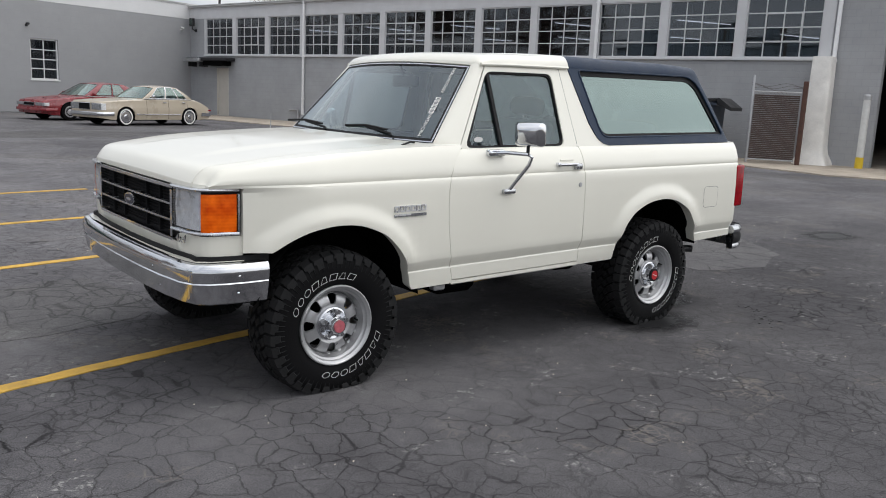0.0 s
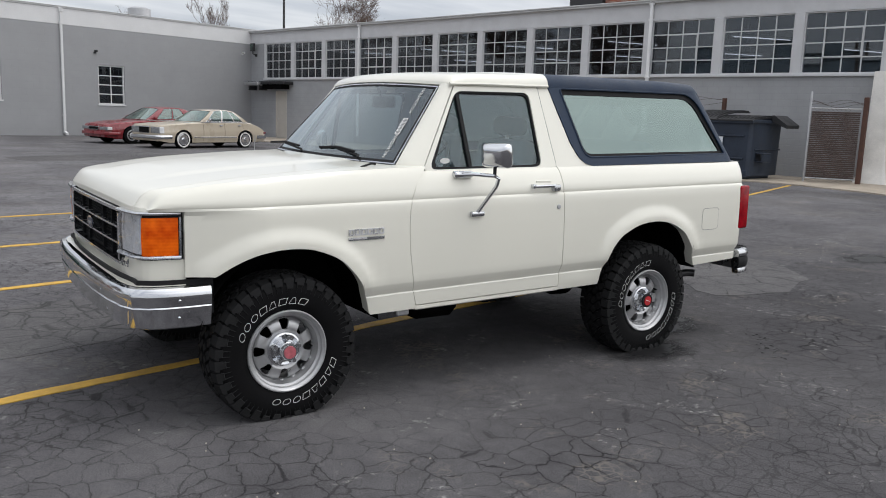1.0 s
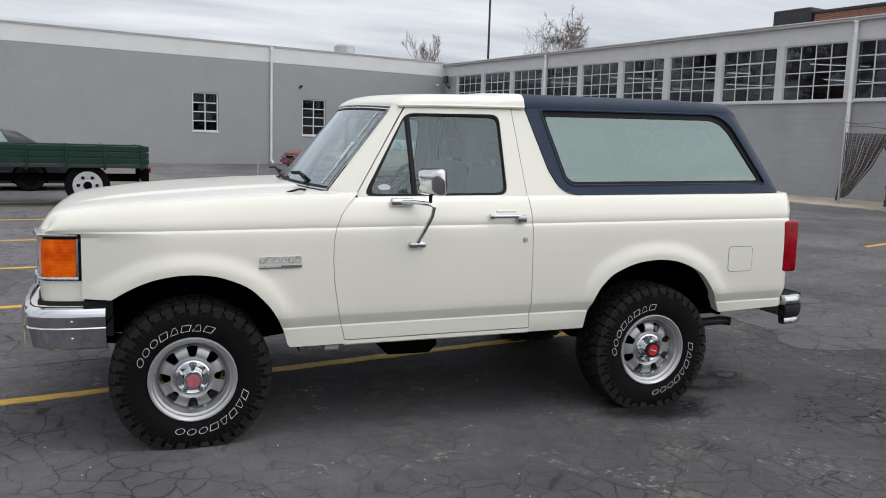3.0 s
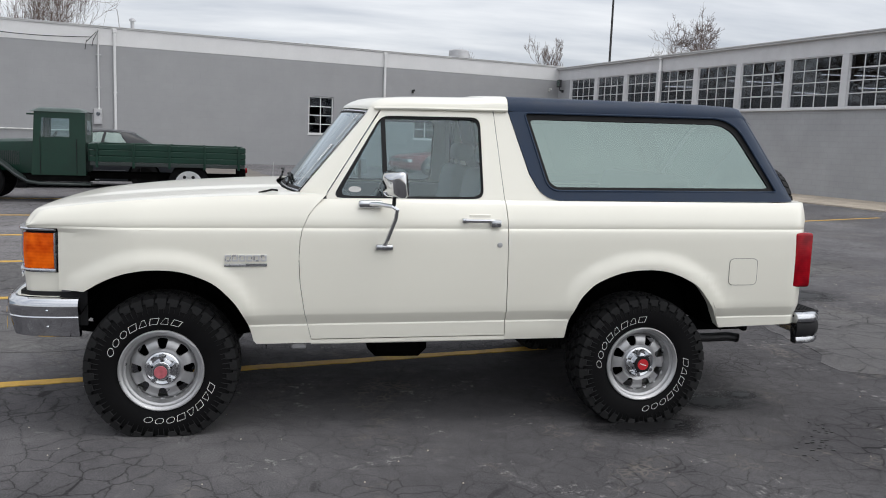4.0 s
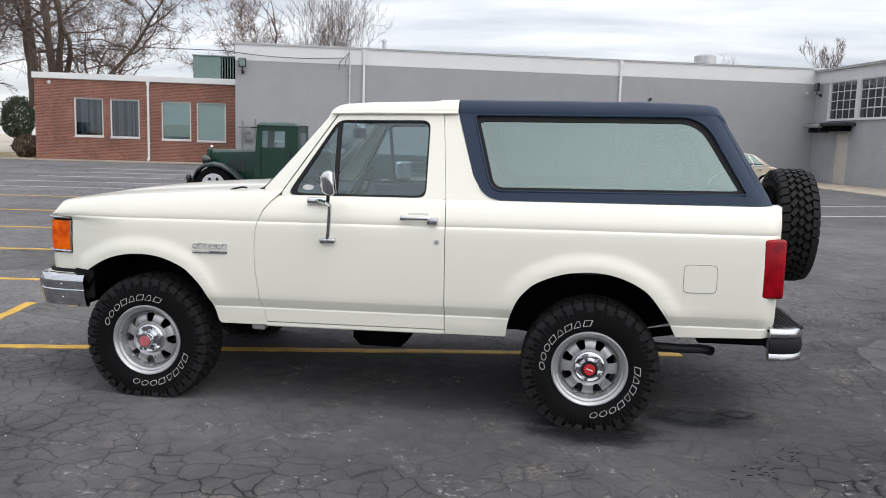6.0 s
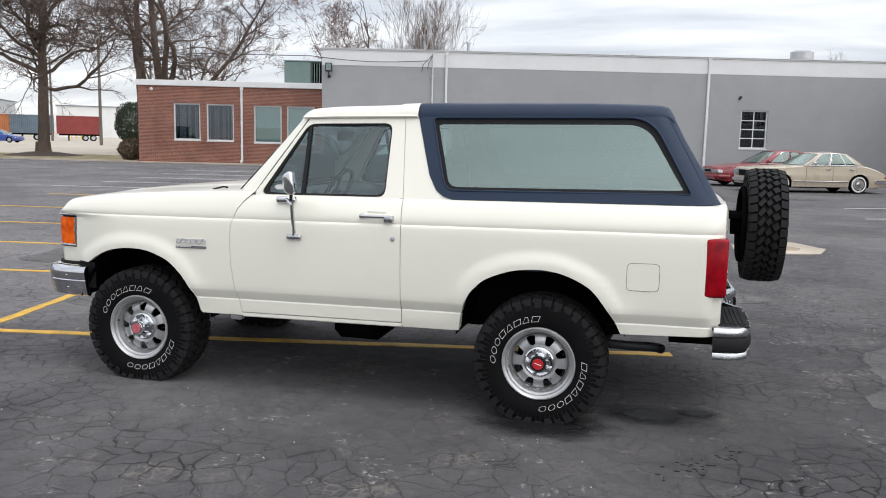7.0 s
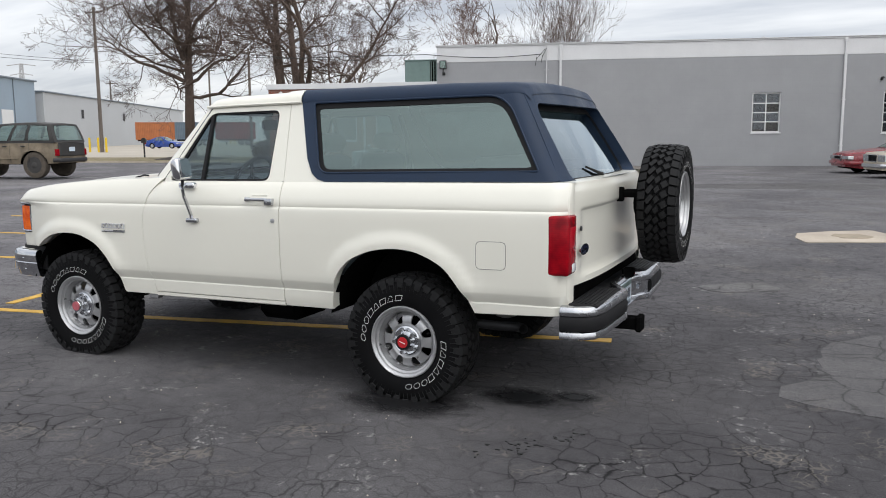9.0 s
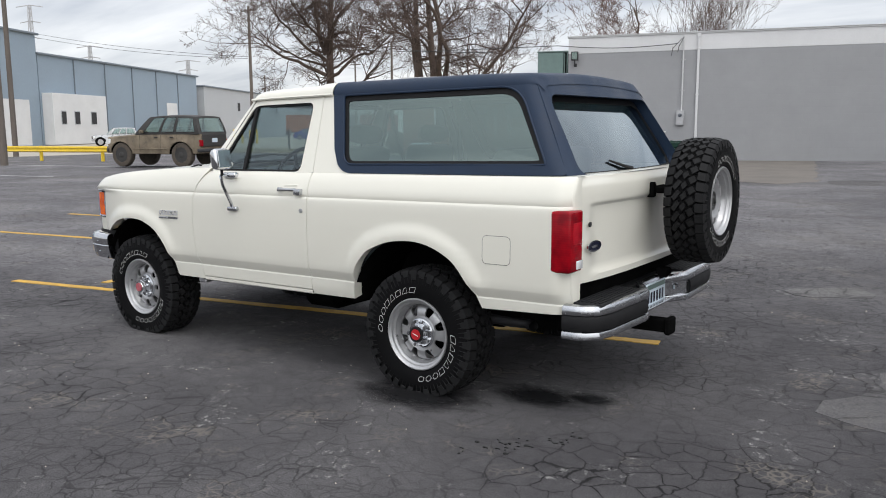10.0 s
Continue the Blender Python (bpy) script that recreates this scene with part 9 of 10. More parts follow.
part("sign_bar", solid(((-0.39, -0.8765, 0.622), (0.15, -0.874, 0.632))), M_INK, sg)


def fence_panel(at, length, height, label, slats=True):
    f = thing("fence", label, "fence", "fence panels round the dumpster", at=at)
    for x in (0,):
        p = part("post", lathe(bmesh.new(), [(0, 0.032), (height + 0.42, 0.032), (height + 0.45, 0.02)], 12, "z", m=pose(x, 0, 0)), M_STEEL, f)
    for z in (0.12, height - 0.02):
        part("rail", tube(bmesh.new(), [(0, 0, z), (length, 0, z)], 0.022, 8), M_STEEL, f)
    n = int((height - 0.2) / 0.055)
    if slats:
        for k in range(n):
            z = 0.15 + k * 0.055
            part("slat", solid(((0.05, -0.014 - 0.01 * (k % 2), z), (length - 0.02, 0.012, z + 0.047)), bevel=0.006), M_RUSTSLAT, f)
    bm = bmesh.new()
    m = int((length + height) / 0.11)
    for k in range(m):
        for d in (1, -1):
            x0_ = k * 0.11 - height if d > 0 else k * 0.11
            za, zb = 0.12, height
            xa, xb = x0_, x0_ + d * (zb - za)
            pts = []
            for t in spread(0, 1, 8):
                x, z = xa + (xb - xa) * t, za + (zb - za) * t
                if 0 <= x <= length:
                    pts.append((x, 0.02 * d, z))
            if len(pts) > 1:
                tube(bm, [pts[0], pts[-1]], 0.0022, 3, caps=False)
    tagged(part("mesh", bm, M_RUSTSLAT, f), kind="stuff")
    return f


fence_panel(F_AT @ pose(31.35, -2.0, 0.02, 0, 0, 22), 1.32, 2.12, "chain-link gate with rusty brown slats beside the dumpster")
# torn panel behind the dumpster: its free edge sags back to the foot of the post
torn = thing("fence", "torn chain-link fence with brown slats sagging behind the dumpster", "fence", "fence panels round the dumpster", at=F_AT @ pose(26.45, -2.55, 0.02, 0, 0, 77))
part("post", lathe(bmesh.new(), [(0, 0.032), (2.56, 0.032), (2.60, 0.02)], 12, "z"), M_STEEL, torn)
part("rail", tube(bmesh.new(), [(0, 0, 2.10), (1.0, 0.02, 2.08), (1.85, 0, 2.09)], 0.012, 6), M_STEEL, torn)
rng = random.Random(31)
for k in range(22):
    u = k / 21
    top_, foot = 0.05 + 1.68 * u, -0.02 + 0.42 * u + rng.uniform(-0.02, 0.02)
    sag = 0.03 * rng.uniform(-1, 1)
    part("slat", tube(bmesh.new(), [(top_, 0.012 * (k % 2), 2.07), (0.5 * (top_ + foot) + 0.05, 0.03 + sag, 1.1), (foot, 0.10 + sag, 0.10 + 0.25 * u * rng.uniform(0.5, 1))], [0.026, 0.024, 0.020], 4), M_RUSTSLAT, torn)
bm = bmesh.new()
for k in range(44):
    z = 0.14 + 0.044 * k
    tube(bm, [(0.0, -0.02, z), (0.2 + 0.75 * z, -0.015, z + 0.10)], 0.0035, 3, caps=False)
    tube(bm, [(0.0, -0.024, z + 0.05), (0.2 + 0.75 * z, -0.02, z - 0.06)], 0.0035, 3, caps=False)
tagged(part("mesh", bm, M_STEEL, torn), kind="stuff")
rp = thing("fence_post", "rusty brown steel post", "post", at=F_AT)
part("shaft", solid(((32.60, -1.50, 0.02), (32.72, -1.38, 2.45)), bevel=0.01), M_RUST, rp)
rp = thing("fence_post", "rusty brown steel post behind the dumpster", "post", at=F_AT)
part("shaft", solid(((27.95, -0.42, 0.02), (28.07, -0.30, 2.42)), bevel=0.01), M_RUST, rp)
bw = thing("barbed_wire", "loose strands of barbed wire over the fence", "wire", at=F_AT)
for k in range(3):
    part("strand", tube(bmesh.new(), [(26.45 + 1.55 * u, -2.55 + 2.15 * u, 2.25 + 0.09 * k + 0.06 * math.sin(7 * u + 2 * k) - 0.12 * u * (1 - u)) for u in spread(0, 1, 14)], 0.005, 4), M_RUSTSLAT, bw)
    part("strand", tube(bmesh.new(), [(31.3 + 1.35 * u, -2.0 + 0.55 * u, 2.2 + 0.06 * k + 0.05 * math.sin(9 * u + k)) for u in spread(0, 1, 12)], 0.005, 4), M_RUSTSLAT, bw)


# ---- trees ----
def grow(bm_thick, bm_thin, seed, height, trunk_r, spread_=1.0, levels=5, up=0.35, forks=(3, 4), lean=(0, 0), fine=True, first=0.28, thin_below=0.03, tip=0.008):
    """A bare tree: a tapered trunk whose limbs fork again and again."""
    rng = random.Random(seed)

    def limb(p, d, r, length, level):
        n = 6 if level == 0 else 4 if level < 3 else 3
        pts, rad = [p], [r]
        q, dd = p.copy(), d.copy()
        for k in range(n):
            wig = 0.10 if level == 0 else 0.22
            dd = (dd + Vector((rng.gauss(0, wig), rng.gauss(0, wig), rng.gauss(0, wig * 0.6) + up * 0.12 * (level > 0)))).normalized()
            q = q + dd * length / n
            pts.append(q.copy())
            rad.append(r * (1 - 0.55 * (k + 1) / n))
        tube(bm_thick if r > thin_below else bm_thin, pts, rad, 10 if level == 0 else 6 if r > 0.06 else 4 if r > 0.02 else 3, caps=False)
        if level >= levels:
            return
        kids = rng.randint(*forks) + (3 if level == 0 else 0) + (1 if level >= levels - 2 and fine else 0)
        for k in range(kids):
            t = rng.uniform(first if level == 0 else 0.25, 1.0) if k else 1.0
            i = min(n - 1, int(t * n))
            f = t * n - i
            at_ = pts[i].lerp(pts[i + 1], f)
            rr = (rad[i] + (rad[i + 1] - rad[i]) * f) * rng.uniform(0.55, 0.8)
            az = rng.uniform(0, 2 * math.pi)
            base_ = dd if k == 0 else d
            side = base_.orthogonal().normalized()
            side.rotate(Matrix.Rotation(az, 3, base_))
            ang = rng.uniform(0.25, 0.5) if k == 0 else rng.uniform(0.55, 1.05) * spread_
            nd = (base_ * math.cos(ang) + side * math.sin(ang) + Vector((0, 0, up * 0.3))).normalized()
            limb(at_, nd, max(tip, rr), length * rng.uniform(0.52, 0.78), level + 1)
    limb(Vector((0, 0, -0.15)), Vector((lean[0], lean[1], 1)).normalized(), trunk_r, height * 0.42, 0)


def bare_tree(at, seed, stems, r, label, reach, first=0.22, limbs=26, mat=M_TWIG, droop=0.0, rise=(0.1, 1.0), dense=1.0, tip=0.012, group="bare trees"):
    """A bare tree whose stems run to the top; limbs leave them all the way up and carry boughs, branches and fine twigs."""
    t = thing("tree", label, "tree", group, at=at)
    thick, thin = bmesh.new(), bmesh.new()
    rng = random.Random(seed)

    def run(p, d, r0, r1, length, n, wig, lift=0.0):
        pts, rad, q, dd = [p.copy()], [r0], p.copy(), d.normalized()
        for k in range(n):
            dd = (dd + Vector((rng.gauss(0, wig), rng.gauss(0, wig), rng.gauss(0, wig) + lift))).normalized()
            q = q + dd * length / n
            pts.append(q.copy())
            rad.append(r0 + (r1 - r0) * (k + 1) / n)
        tube(thick if r0 > 0.05 else thin, pts, rad, 12 if r0 > 0.2 else 7 if r0 > 0.06 else 4 if r0 > 0.025 else 3, caps=False)
        return pts, rad

    def spot(pts, rad, f):
        i = min(len(pts) - 2, int(f * (len(pts) - 1)))
        g = f * (len(pts) - 1) - i
        return pts[i].lerp(pts[i + 1], g), rad[i] + (rad[i + 1] - rad[i]) * g, (pts[i + 1] - pts[i]).normalized()

    def aside(d, angle):
        s = d.orthogonal().normalized()
        s.rotate(Matrix.Rotation(rng.uniform(0, 2 * math.pi), 3, d))
        return (d * math.cos(angle) + s * math.sin(angle)).normalized()

    def bough(p, d, r0, length, level):
        n = (9, 6, 4, 3)[level]
        pts, rad = run(p, d, r0, max(tip * 0.6, r0 * 0.25), length, n, (0.20, 0.20, 0.20, 0.2)[level], (droop, 0.02, 0.01, 0.0)[level])
        if level == 3:
            return
        for k in range(round((10, 6, 5)[level] * dense)):
            f = rng.uniform((0.22, 0.2, 0.15)[level], 1.0)
            q, rr, dd = spot(pts, rad, f)
            bough(q, aside(dd, rng.uniform(0.45, 0.95)), max(tip, rr * rng.uniform(0.45, 0.7)), length * (0.30 + 0.30 * (1 - f)) * rng.uniform(0.75, 1.2), level + 1)
    for lean, length, r0, count, *start in stems:
        pts, rad = run(Vector(start[0]) if start else Vector((0, 0, -0.15)), Vector(lean), r0, 0.08 if not start else 0.2 * r0, length, 14, 0.05 if not start else 0.19, 0.0 if not start else 0.04)
        for k in range(count):
            f = first + (0.97 - first) * (k + rng.uniform(0, 0.8)) / count
            q, rr, dd = spot(pts, rad, f)
            az = 2.4 * k + rng.uniform(-0.5, 0.5)
            e = rise[0] + (rise[1] - rise[0]) * (f - first) / (1 - first) + rng.uniform(-0.15, 0.15)
            d = Vector((math.cos(az) * math.cos(e), math.sin(az) * math.cos(e), math.sin(e)))
            bough(q, d, min(rr * 0.75, r0 * rng.uniform(0.20, 0.38)), reach * (1.05 - 0.55 * (f - first) / (1 - first)) * rng.uniform(0.75, 1.15), 0)
    lathe(thick, [(-0.2, r * 1.6), (0.05, r * 1.4), (0.35, r * 1.12), (0.9, r * 1.0)], 14, "z", caps=False)
    part("trunk", thick, M_BARK, t, recalc=False, angle=60)
    tagged(part("twig_crown", thin, mat, t, recalc=False, angle=60), kind="stuff")
    return t


def tree(at, seed, height, r, label, mat=M_TWIG, levels=5, group="bare trees", multi=1, top=0.0, wide=1.0, **kw):
    t = thing("tree", label, "tree", group, at=at)
    thick, thin = bmesh.new(), bmesh.new()
    rng = random.Random(seed)
    for k in range(multi):
        a = 2 * math.pi * k / max(1, multi) + 0.6
        out_ = 0.32 if multi < 5 else 0.12 + 0.07 * (k % 4)
        ln = (out_ * math.cos(a), out_ * math.sin(a)) if multi > 1 else kw.get("lean", (0, 0))
        grow(thick, thin, seed + 11 * k, height, r * (1.0 if multi == 1 else 0.72), levels=levels, **{**kw, "lean": ln})
    if top:
        high = max(v.co.z for v in thin.verts)
        up_ = [v.co for v in thin.verts if v.co.z > 0.5 * high]
        cx, cy = sum(p.x for p in up_) / len(up_), sum(p.y for p in up_) / len(up_)
        for bm in (thick, thin):
            for v in bm.verts:
                v.co.x -= cx * max(0, v.co.z) / (0.75 * high)
                v.co.y -= cy * max(0, v.co.z) / (0.75 * high)
        far = sorted(Vector(v.co[:2]).length for v in thin.verts)[int(0.97 * len(thin.verts))]
        for bm in (thick, thin):
            for v in bm.verts:
                v.co = Vector((v.co.x * wide / far, v.co.y * wide / far, v.co.z * top / high))
    # root flare
    lathe(thick, [(-0.2, r * 1.7), (0.05, r * 1.45), (0.3, r * 1.15), (0.8, r * 1.0)], 12, "z", caps=False)
    part("trunk", thick, M_BARK, t, recalc=False, angle=60)
    tagged(part("twig_crown", thin, mat, t, recalc=False, angle=60), kind="stuff")
    return t


bare_tree(pose(-34.2, 38.0, 0), 21, [((-0.03, 0.0, 1.0), 15.0, 0.38, 22), ((0.8, 0.25, 0.62), 7.0, 0.13, 8, (-0.12, 0, 4.8)), ((-0.9, -0.3, 0.50), 7.5, 0.14, 9, (-0.14, 0, 5.2)), ((0.2, -0.6, 0.8), 7.0, 0.13, 7, (-0.16, 0, 6.2)), ((-0.6, 0.0, 0.85), 7.5, 0.15, 8, (-0.18, 0, 6.6)), ((0.45, 0.2, 0.9), 7.5, 0.15, 8, (-0.2, 0, 7.2))], 0.43, "large bare tree with a dark stout trunk in a mulch ring", 6.4, first=0.27, rise=(0.05, 0.95), droop=0.03, dense=1.0, tip=0.0105)
setting(part("mulch_ring", lathe(bmesh.new(), [(0.04, 2.4), (0.12, 1.9), (0.26, 0.9), (0.30, 0.4)], 24, "z", m=pose(-34.2, 38.0, 0)), M_MULCH), "dark mulch ring round a tree", "mulch")
bare_tree(pose(-35.6, 51.9, 0), 8, [((-0.24, -0.17, 1.0), 19.0, 0.40, 14), ((-0.02, -0.1, 1.0), 15.0, 0.22, 9, (-0.9, -0.6, 3.2))], 0.48, "leaning bare tree at the corner of the brick office", 5.6, first=0.36, rise=(0.25, 1.0), dense=1.0)
bare_tree(pose(-34.5, 51.7, 0), 5, [((0.06, 0.05, 1.0), 20.0, 0.40, 14), ((-0.16, -0.12, 1.0), 17.0, 0.26, 9, (0.1, 0.1, 4.0)), ((0.80, 0.62, 0.75), 13.0, 0.24, 12, (0.1, 0.1, 3.8)), ((0.3, -0.3, 1.0), 15.0, 0.22, 8, (0.1, 0.1, 4.5))], 0.58, "large bare many-stemmed tree behind the brick office", 5.8, first=0.30, rise=(0.25, 1.0), dense=1.0)
tree(pose(-22.5, 62.0, 0), 9, 16.0, 0.35, "bare reddish tree behind the brick office", mat=M_TWIGRED, levels=7, forks=(3, 3), tip=0.014)
tree(pose(-40.0, 70.0, 0), 33, 17.0, 0.35, "bare tree behind the brick office", levels=6, forks=(3, 3), tip=0.015)
tree(pose(-29.4, 106.4, 0), 14, 22.0, 0.34, "bare many-stemmed tree far behind the grey building", mat=M_TWIG, levels=5, forks=(2, 3), up=0.5, spread_=0.75, multi=7, tip=0.020, first=0.3, top=27.0, wide=8.0)
tree(pose(60.0, 110.5, 0), 17, 25.0, 0.45, "bare spreading tree far behind the workshop roof", levels=6, forks=(3, 4), tip=0.028, thin_below=0.05, top=22.5, wide=7.5)
tree(pose(35.0, 103.2, 0), 18, 21.0, 0.28, "narrow upright bare tree behind the roofs", levels=6, up=1.1, spread_=0.6, forks=(3, 3), tip=0.024, top=16.0, wide=2.6)
tree(pose(19.6, 87.0, 0), 28, 16.0, 0.25, "bare bushy tree far behind the roofs", levels=5, forks=(3, 4), tip=0.016, top=12.0, wide=3.4)
tree(pose(43.89, 88.7, 0), 38, 17.0, 0.25, "bare bushy tree far behind the workshop roof", levels=5, forks=(3, 4), tip=0.016, top=14.0, wide=4.0)


def leafy(name, at, r, h, mat, label, category, n, seed, leaf=0.09):
    """A shrub: stems, and a crown of many small leaf clumps with gaps."""
    s = thing(name, label, category, at=at)
    rng = random.Random(seed)
    stems = bmesh.new()
    for k in range(9):
        a = 2 * math.pi * k / 9
        tube(stems, [(0.06 * math.cos(a), 0.06 * math.sin(a), -0.05), (0.3 * r * math.cos(a), 0.3 * r * math.sin(a), h * 0.45), (0.6 * r * math.cos(a), 0.6 * r * math.sin(a), h * 0.85)], [0.03, 0.02, 0.008], 5, caps=False)
    part("stems", stems, M_BARK, s)
    bm = bmesh.new()
    for k in range(n):
        u, v, w = rng.gauss(0, 1), rng.gauss(0, 1), rng.gauss(0, 1)
        l = math.sqrt(u * u + v * v + w * w)
        k_ = rng.uniform(0.55, 1.0) ** 0.5 * (1 + 0.18 * noise.noise(Vector((u / l * 2 + seed, v / l * 2, w / l * 2))))
        c = Vector((u / l * r * k_, v / l * r * k_, h * 0.52 + w / l * h * 0.48 * k_))
        m = Matrix.Translation(c) @ Euler((rng.uniform(0, 6), rng.uniform(0, 6), rng.uniform(0, 6))).to_matrix().to_4x4()
        sz = leaf * rng.uniform(0.6, 1.4)
        vs = [bm.verts.new(m @ Vector(p)) for p in ((-sz, 0, 0), (0, -sz * 0.4, sz * 0.15), (sz, 0, 0), (0, sz * 0.4, sz * 0.15))]
        bm.faces.new(vs)
    tagged(part("leaves", bm, mat, s, recalc=False), kind="stuff")
    return s


leafy("shrub", pose(-25.15, 34.25, 0.03), 0.75, 1.25, M_SHRUB, "round brown shrub at the corner of the brick office", "shrub", 1700, 3)
leafy("evergreen", pose(-60.6, 84.0, -0.05), 1.9, 5.3, M_EVERGREEN, "dark upright evergreen behind the brick office", "evergreen", 5200, 4, 0.16)

# ---- poles, cables, rail, distance ----
def pole(at, h, r, label, arms=0, mat=M_POLE, category="utility pole"):
    p = thing("utility_pole", label, category, "poles", at=at)
    part("shaft", lathe(bmesh.new(), [(-0.3, r), (h * 0.5, r * 0.85), (h, r * 0.65)], 12, "z"), mat, p)
    for k in range(arms):
        part("cross_arm", solid(((-1.2, -0.06, h - 0.6 - 0.9 * k), (1.2, 0.06, h - 0.46 - 0.9 * k)), bevel=0.01), mat, p)
        for x in (-1.1, -0.5, 0.5, 1.1):
            part("insulator", lathe(bmesh.new(), [(h - 0.46 - 0.9 * k, 0.05), (h - 0.30 - 0.9 * k, 0.03)], 8, "z", m=pose(x, 0, 0)), M_STEEL, p)
    return p


pole(pose(-65.5, 59.2, 0), 15.0, 0.21, "tall weathered wooden utility pole by the road", 1)
pole(pose(-31.5, 14.0, 0), 12.0, 0.17, "weathered wooden utility pole at the car park edge")
pole(pose(-43.5, 20.8, 0), 14.0, 0.16, "slim utility pole beyond the yellow rail")
pole(pose(-90.0, 105.0, 0), 13.0, 0.2, "distant wooden utility pole", 1)
pole(pose(-62.0, 80.0, 0), 12.5, 0.2, "distant wooden utility pole with a bracket", 1)
pole(pose(-55.0, 80.0, 0), 10.5, 0.17, "distant wooden utility pole")
pole(pose(-118.0, 110.0, 0), 12, 0.2, "distant wooden utility pole", 1)
lp = thing("light_pole", "tall thin dark light pole behind the roofs", "light pole", at=pose(31.1, 71.8, 0))
part("shaft", lathe(bmesh.new(), [(-0.2, 0.13), (7, 0.12), (16, 0.10)], 10, "z"), M_DARKMETAL, lp)
part("lamp_head", solid(((-0.9, -0.15, 15.9), (0.1, 0.15, 16.1)), bevel=0.03), M_DARKMETAL, lp)
cab_ = thing("power_lines", "thin black power lines strung between the poles", "cable")
for k, (a, b, sag) in enumerate((((-65.7, 59, 9.5), (-123.63, 63.87, 17.0), 0.6), ((-65.7, 59, 9.3), (-112.55, 59.14, 15.0), 0.6), ((-66.6, 58.6, 14.5), (-103.19, 84.8, 22.0), 0.5), ((-66, 58.5, 14.5), (-22, 40, 6.2), 1.2), ((-66, 58.5, 13.0), (-90, 105, 11.8), 1.0), ((-62, 80, 12), (-90, 105, 12), 1.0))):
    A, B = Vector(a), Vector(b)
    part("cable", tube(bmesh.new(), [A.lerp(B, u) - Vector((0, 0, 4 * sag * u * (1 - u))) for u in spread(0, 1, 16)], 0.022, 4), M_CABLE, cab_)


def pylon(at, h):
    p = thing("pylon", "distant grey lattice power pylon", "pylon", "distant pylons", at=at)
    bm = bmesh.new()
    for sx_, sy_ in ((-1, -1), (1, -1), (1, 1), (-1, 1)):
        tube(bm, [(sx_ * 1.1, sy_ * 1.1, 0), (sx_ * 0.35, sy_ * 0.35, h)], 0.16, 4)
    part("legs", bm, M_STEEL, p)
    bm = bmesh.new()
    for k in range(10):
        z0, z1 = h * k / 10, h * (k + 1) / 10
        w0, w1 = 1.1 - 0.75 * k / 10, 1.1 - 0.75 * (k + 1) / 10
        for s in (-1, 1):
            tube(bm, [(-w0, s * w0, z0), (w1, s * w1, z1)], 0.08, 3)
            tube(bm, [(w0, s * w0, z0), (-w1, s * w1, z1)], 0.08, 3)
    tagged(part("lattice", bm, M_STEEL, p), kind="stuff")
    for k, z in enumerate((h, h * 0.88, h * 0.76)):
        part("cross_arm", tube(bmesh.new(), [(-4.5 + k, 0, z - 0.6), (0, 0, z), (4.5 - k, 0, z - 0.6)], 0.14, 4), M_STEEL, p)
    return p


pylon(pose(-257, 140, 0, 0, 0, 30), 41)
pylon(pose(-249, 155, 0, 0, 0, 30), 29)
pylon(pose(-231, 180, 0, 0, 0, 30), 25)

rail = thing("guard_rail", "yellow steel guard rail on short posts", "guard rail", at=pose(-47, 14.2, 0, 0, 0, 17))
part("beam", prism(bmesh.new(), [(0, 0.46), (-0.05, 0.50), (-0.01, 0.55), (-0.01, 0.63), (-0.05, 0.68), (0, 0.74), (0.03, 0.74), (-0.01, 0.68), (0.03, 0.63), (0.03, 0.55), (-0.01, 0.50), (0.03, 0.46)], 0, 16.5, "yzx"), M_SAFETY, rail)
for x in (0.5, 4.4, 8.3, 12.2, 16.0):
    part("post", solid(((x - 0.07, 0.035, -0.1), (x + 0.07, 0.15, 0.76)), bevel=0.01), M_SAFETY, rail)
for k, (x, y) in enumerate(((-68.8, 59.3), (-67.2, 59.1), (-65.7, 58.9), (-64.4, 58.75), (-110.5, 137.5), (-112.5, 138.5), (-114.5, 139.5))):
    b = thing("bollard", "yellow steel bollard by the road", "bollard", "yellow bollards", at=pose(x, y, -0.06))
    part("pipe", lathe(bmesh.new(), [(0, 0.12), (1.5, 0.12), (1.58, 0.06)], 12, "z"), M_SAFETY, b)
mail = thing("mailbox", "dark mailbox on a thick post at the grass", "mailbox", at=pose(-43.6, 43.3, 0.0, 0, 0, 40))
part("post", solid(((-0.06, -0.06, -0.05), (0.06, 0.06, 1.08)), bevel=0.01), M_DARKMETAL, mail)
part("box", prism(bmesh.new(), [(-0.18, 1.08), (0.18, 1.08), (0.18, 1.32)] + [(0.18 * math.cos(a), 1.32 + 0.15 * math.sin(a)) for a in spread(0.3, math.pi - 0.3, 8)] + [(-0.18, 1.32)], -0.36, 0.36), M_DARKMETAL, mail)


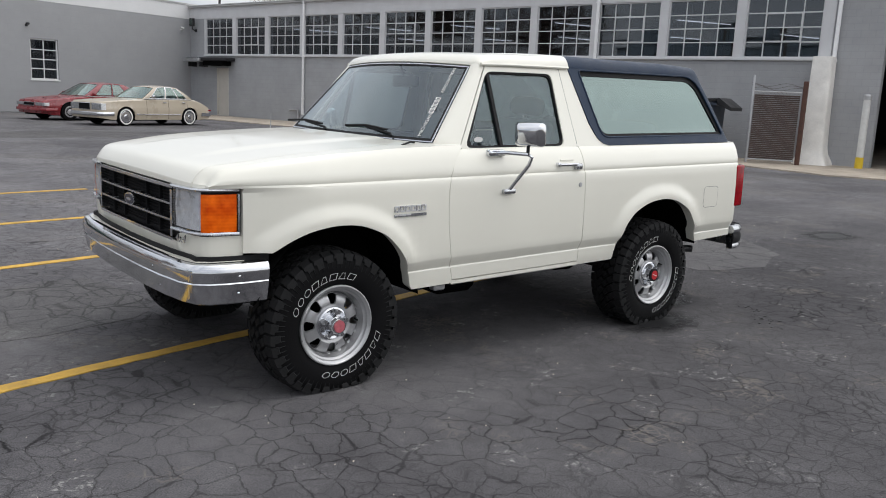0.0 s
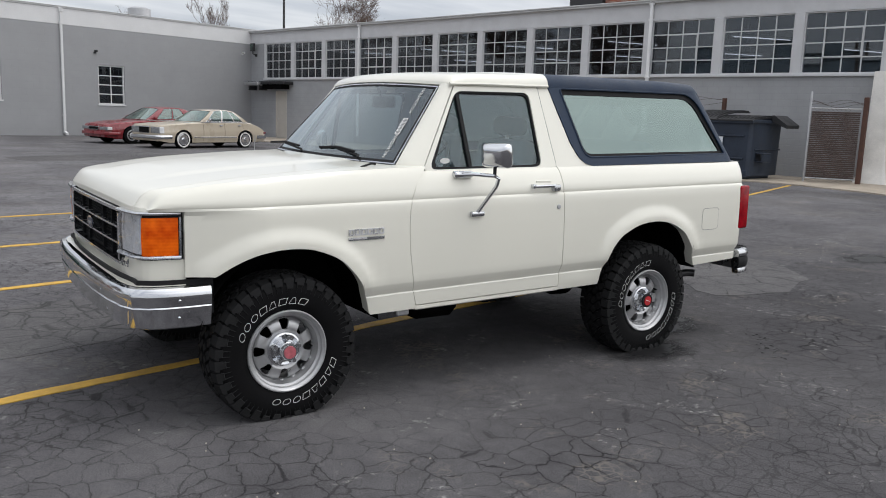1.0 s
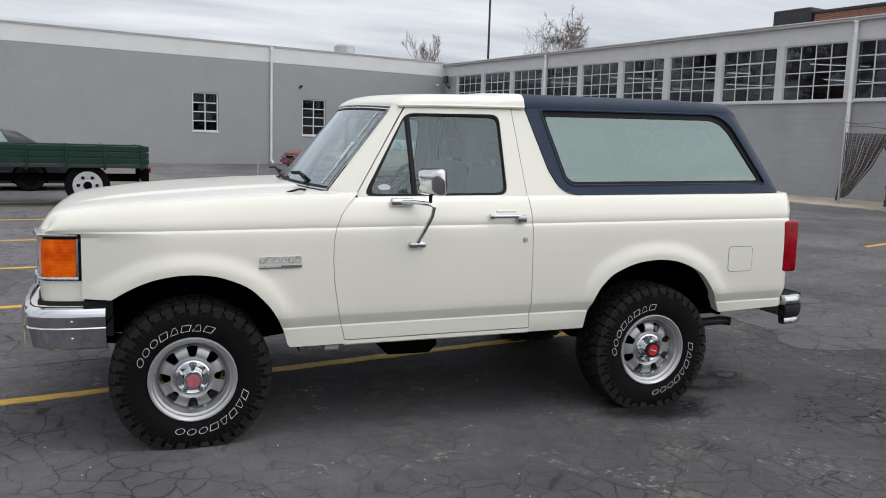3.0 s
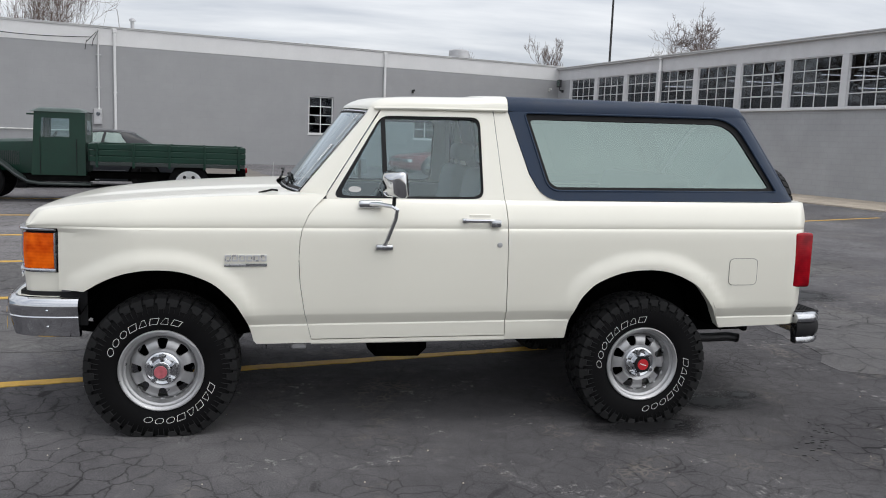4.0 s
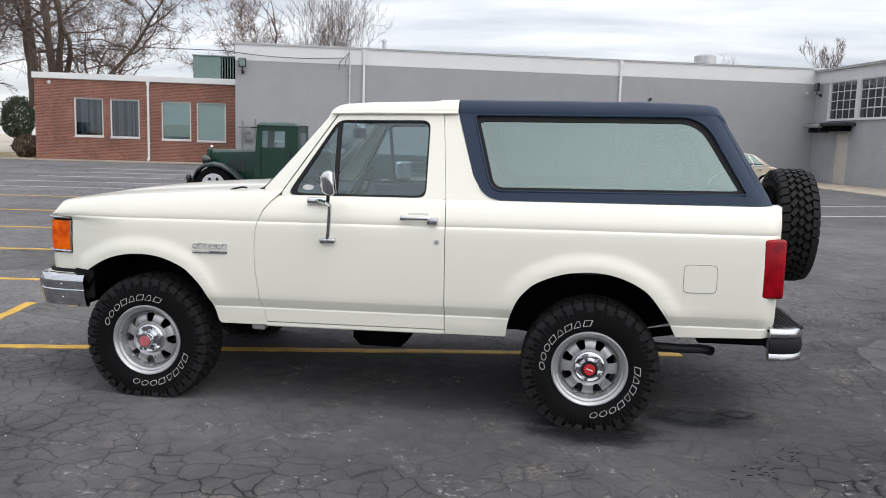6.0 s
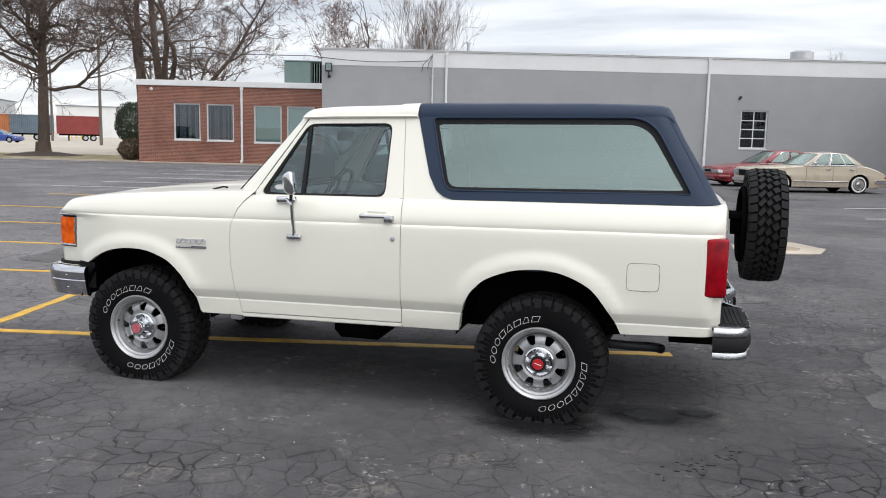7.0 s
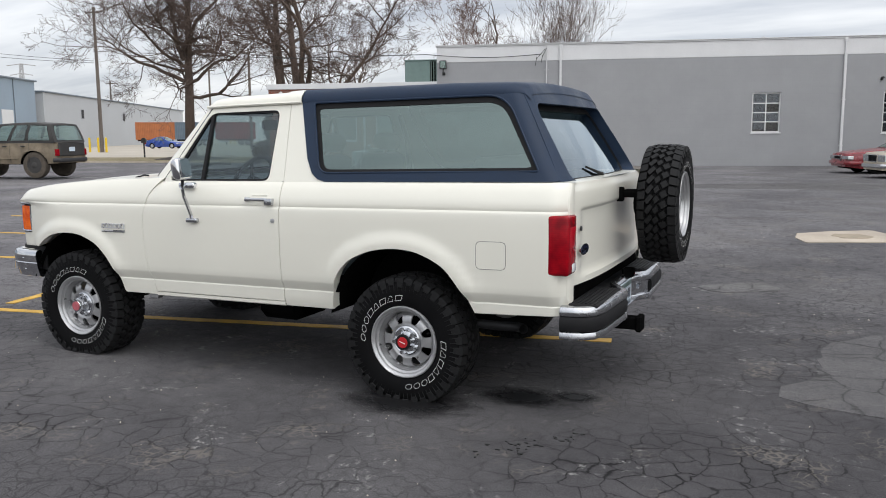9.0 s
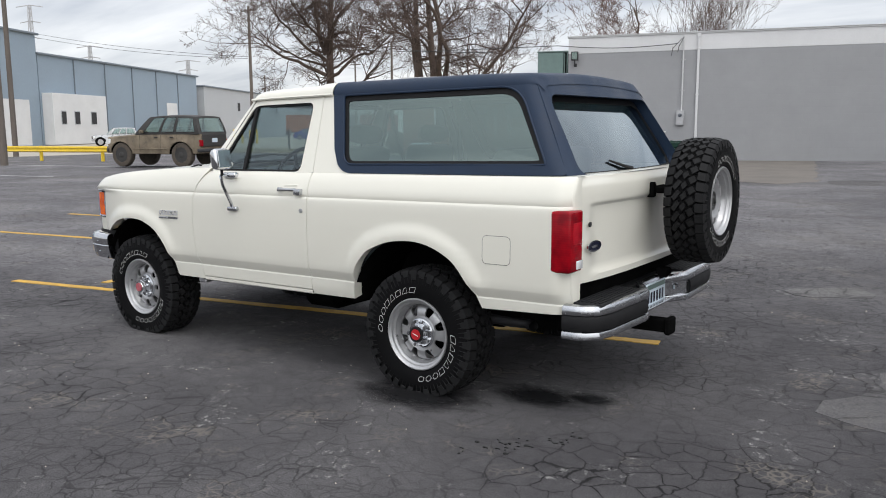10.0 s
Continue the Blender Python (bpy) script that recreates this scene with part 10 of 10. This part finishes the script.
def hall(name, at, length, depth, h, mat, label, seams=0, seam_mat=M_SEAM, doors=(), windows=(), base_band=None):
    b = thing(name, label, "warehouse", "distant warehouses", at=at)
    part("wall", solid(((0, 0, -0.2), (length, depth, h))), mat, b)
    part("roof_edge", solid(((-0.3, -0.3, h), (length + 0.3, depth + 0.3, h + 0.22)), bevel=0.05), M_SEAM, b)
    for k in range(seams):
        x = length * (k + 1) / (seams + 1)
        part("seam", solid(((x - 0.06, -0.10, 0), (x + 0.06, -0.004, h - 0.05))), seam_mat, b)
    if base_band:
        x0_, x1_, hb = base_band
        part("office_front", solid(((x0_, -1.2, 0), (x1_, -0.004, hb)), bevel=0.03), M_WALLWHITE, b)
    for x, w, z0, z1, y in doors:
        part("door", solid(((x, y - 0.06, z0), (x + w, y - 0.004, z1)), bevel=0.01), M_WALLWHITE, b)
    for x, w, z0, z1, y in windows:
        wn_ = part("window", solid(((x - 0.1, y - 0.05, z0 - 0.1), (x + w + 0.1, y - 0.004, z1 + 0.1)), bevel=0.01), M_SIDINGGREY, b)
        part("pane", solid(((x, y - 0.08, z0), (x + w, y - 0.051, z1))), M_ROOMSHADE, wn_)
    return b


hall("warehouse", pose(-78.5, 42, 0, 0, 0, 118), 39.2, 30, 9.3, M_SIDINGBLUE, "large blue-grey metal warehouse with a white office front", 5, doors=[(29.0, 3.2, 3.0, 5.2, 0)], windows=[(1.7, 0.8, 2.2, 3.5, -1.2), (4.2, 0.9, 2.2, 3.5, -1.2), (7.5, 1.0, 2.2, 3.5, -1.2)], base_band=(0.3, 10.9, 5.4))
hall("warehouse", pose(-62.5, 12.0, 0, 0, 0, 118), 33.8, 30, 11.2, M_SIDINGBLUE, "taller blue-grey metal warehouse with white doors", 4, doors=[(27.0, 5.0, 0, 4.6, 0), (17.0, 5.0, 0, 4.6, 0), (7.0, 5.0, 0, 4.6, 0)])
hall("warehouse", pose(-97.6, 78.5, 0, 0, 0, 121), 95, 30, 8.0, M_SIDINGGREY, "long pale grey warehouse beyond the road", 0, windows=[(16, 1.2, 4.6, 6.0, 0), (40, 1.2, 4.6, 6.0, 0)])
hall("warehouse", pose(-150.0, 178.0, 0, 0, 0, 38), 150, 20, 8.0, M_WALLWHITE, "long white warehouse far beyond the containers", 6, seam_mat=M_SIDINGGREY)
car_lift = 1.25


def container(at, length, mat, label):
    c = thing("shipping_container", label, "container", "containers on trailers", at=at)
    bm = bmesh.new()
    n = int(length / 0.28)
    for s in (-1.2, 1.2):
        prof = []
        for k in range(n):
            x = k * length / n
            d = 0.05 if s > 0 else -0.05
            prof += [(x, s), (x + 0.10, s - d), (x + 0.18, s - d), (x + 0.26, s)]
        rows = [[bm.verts.new((x, y, z)) for x, y in prof] for z in (car_lift, car_lift + 2.7)]
        for k in range(len(prof) - 1):
            bm.faces.new((rows[0][k], rows[0][k + 1], rows[1][k + 1], rows[1][k]))
    part("corrugated_side", bm, mat, c)
    part("box_frame", solid(((0, -1.22, car_lift - 0.15), (length, 1.22, car_lift)), ((0, -1.22, car_lift + 2.65), (length, 1.22, car_lift + 2.8)), ((-0.1, -1.22, car_lift - 0.15), (0.05, 1.22, car_lift + 2.8)), ((length - 0.05, -1.22, car_lift - 0.15), (length + 0.1, 1.22, car_lift + 2.8)), bevel=0.02), mat, c)
    part("trailer_frame", solid(((0.2, -0.5, 0.85), (length - 0.2, 0.5, car_lift - 0.155)), bevel=0.02), M_UNDER, c)
    for x in (length - 1.2, length - 2.4):
        for s in (-1, 1):
            road_wheel(c, x, s * 1.0, 0.5, 0.28, rim_mat=M_STEEL)
    part("landing_leg", solid(((1.6, -0.8, 0), (1.8, 0.8, 0.85))), M_UNDER, c)
    return c


container(pose(-102.5, 100.5, -0.05, 0, 0, 44), 6.2, M_ORANGE, "orange corrugated container on a trailer")
container(pose(-97.9, 104.9, -0.05, 0, 0, 44), 6.2, M_BLUEBOX, "slate blue corrugated container on a trailer")
container(pose(-92.6, 109.2, -0.05, 0, 0, 40), 6.6, M_REDBOX, "maroon corrugated container on a trailer")
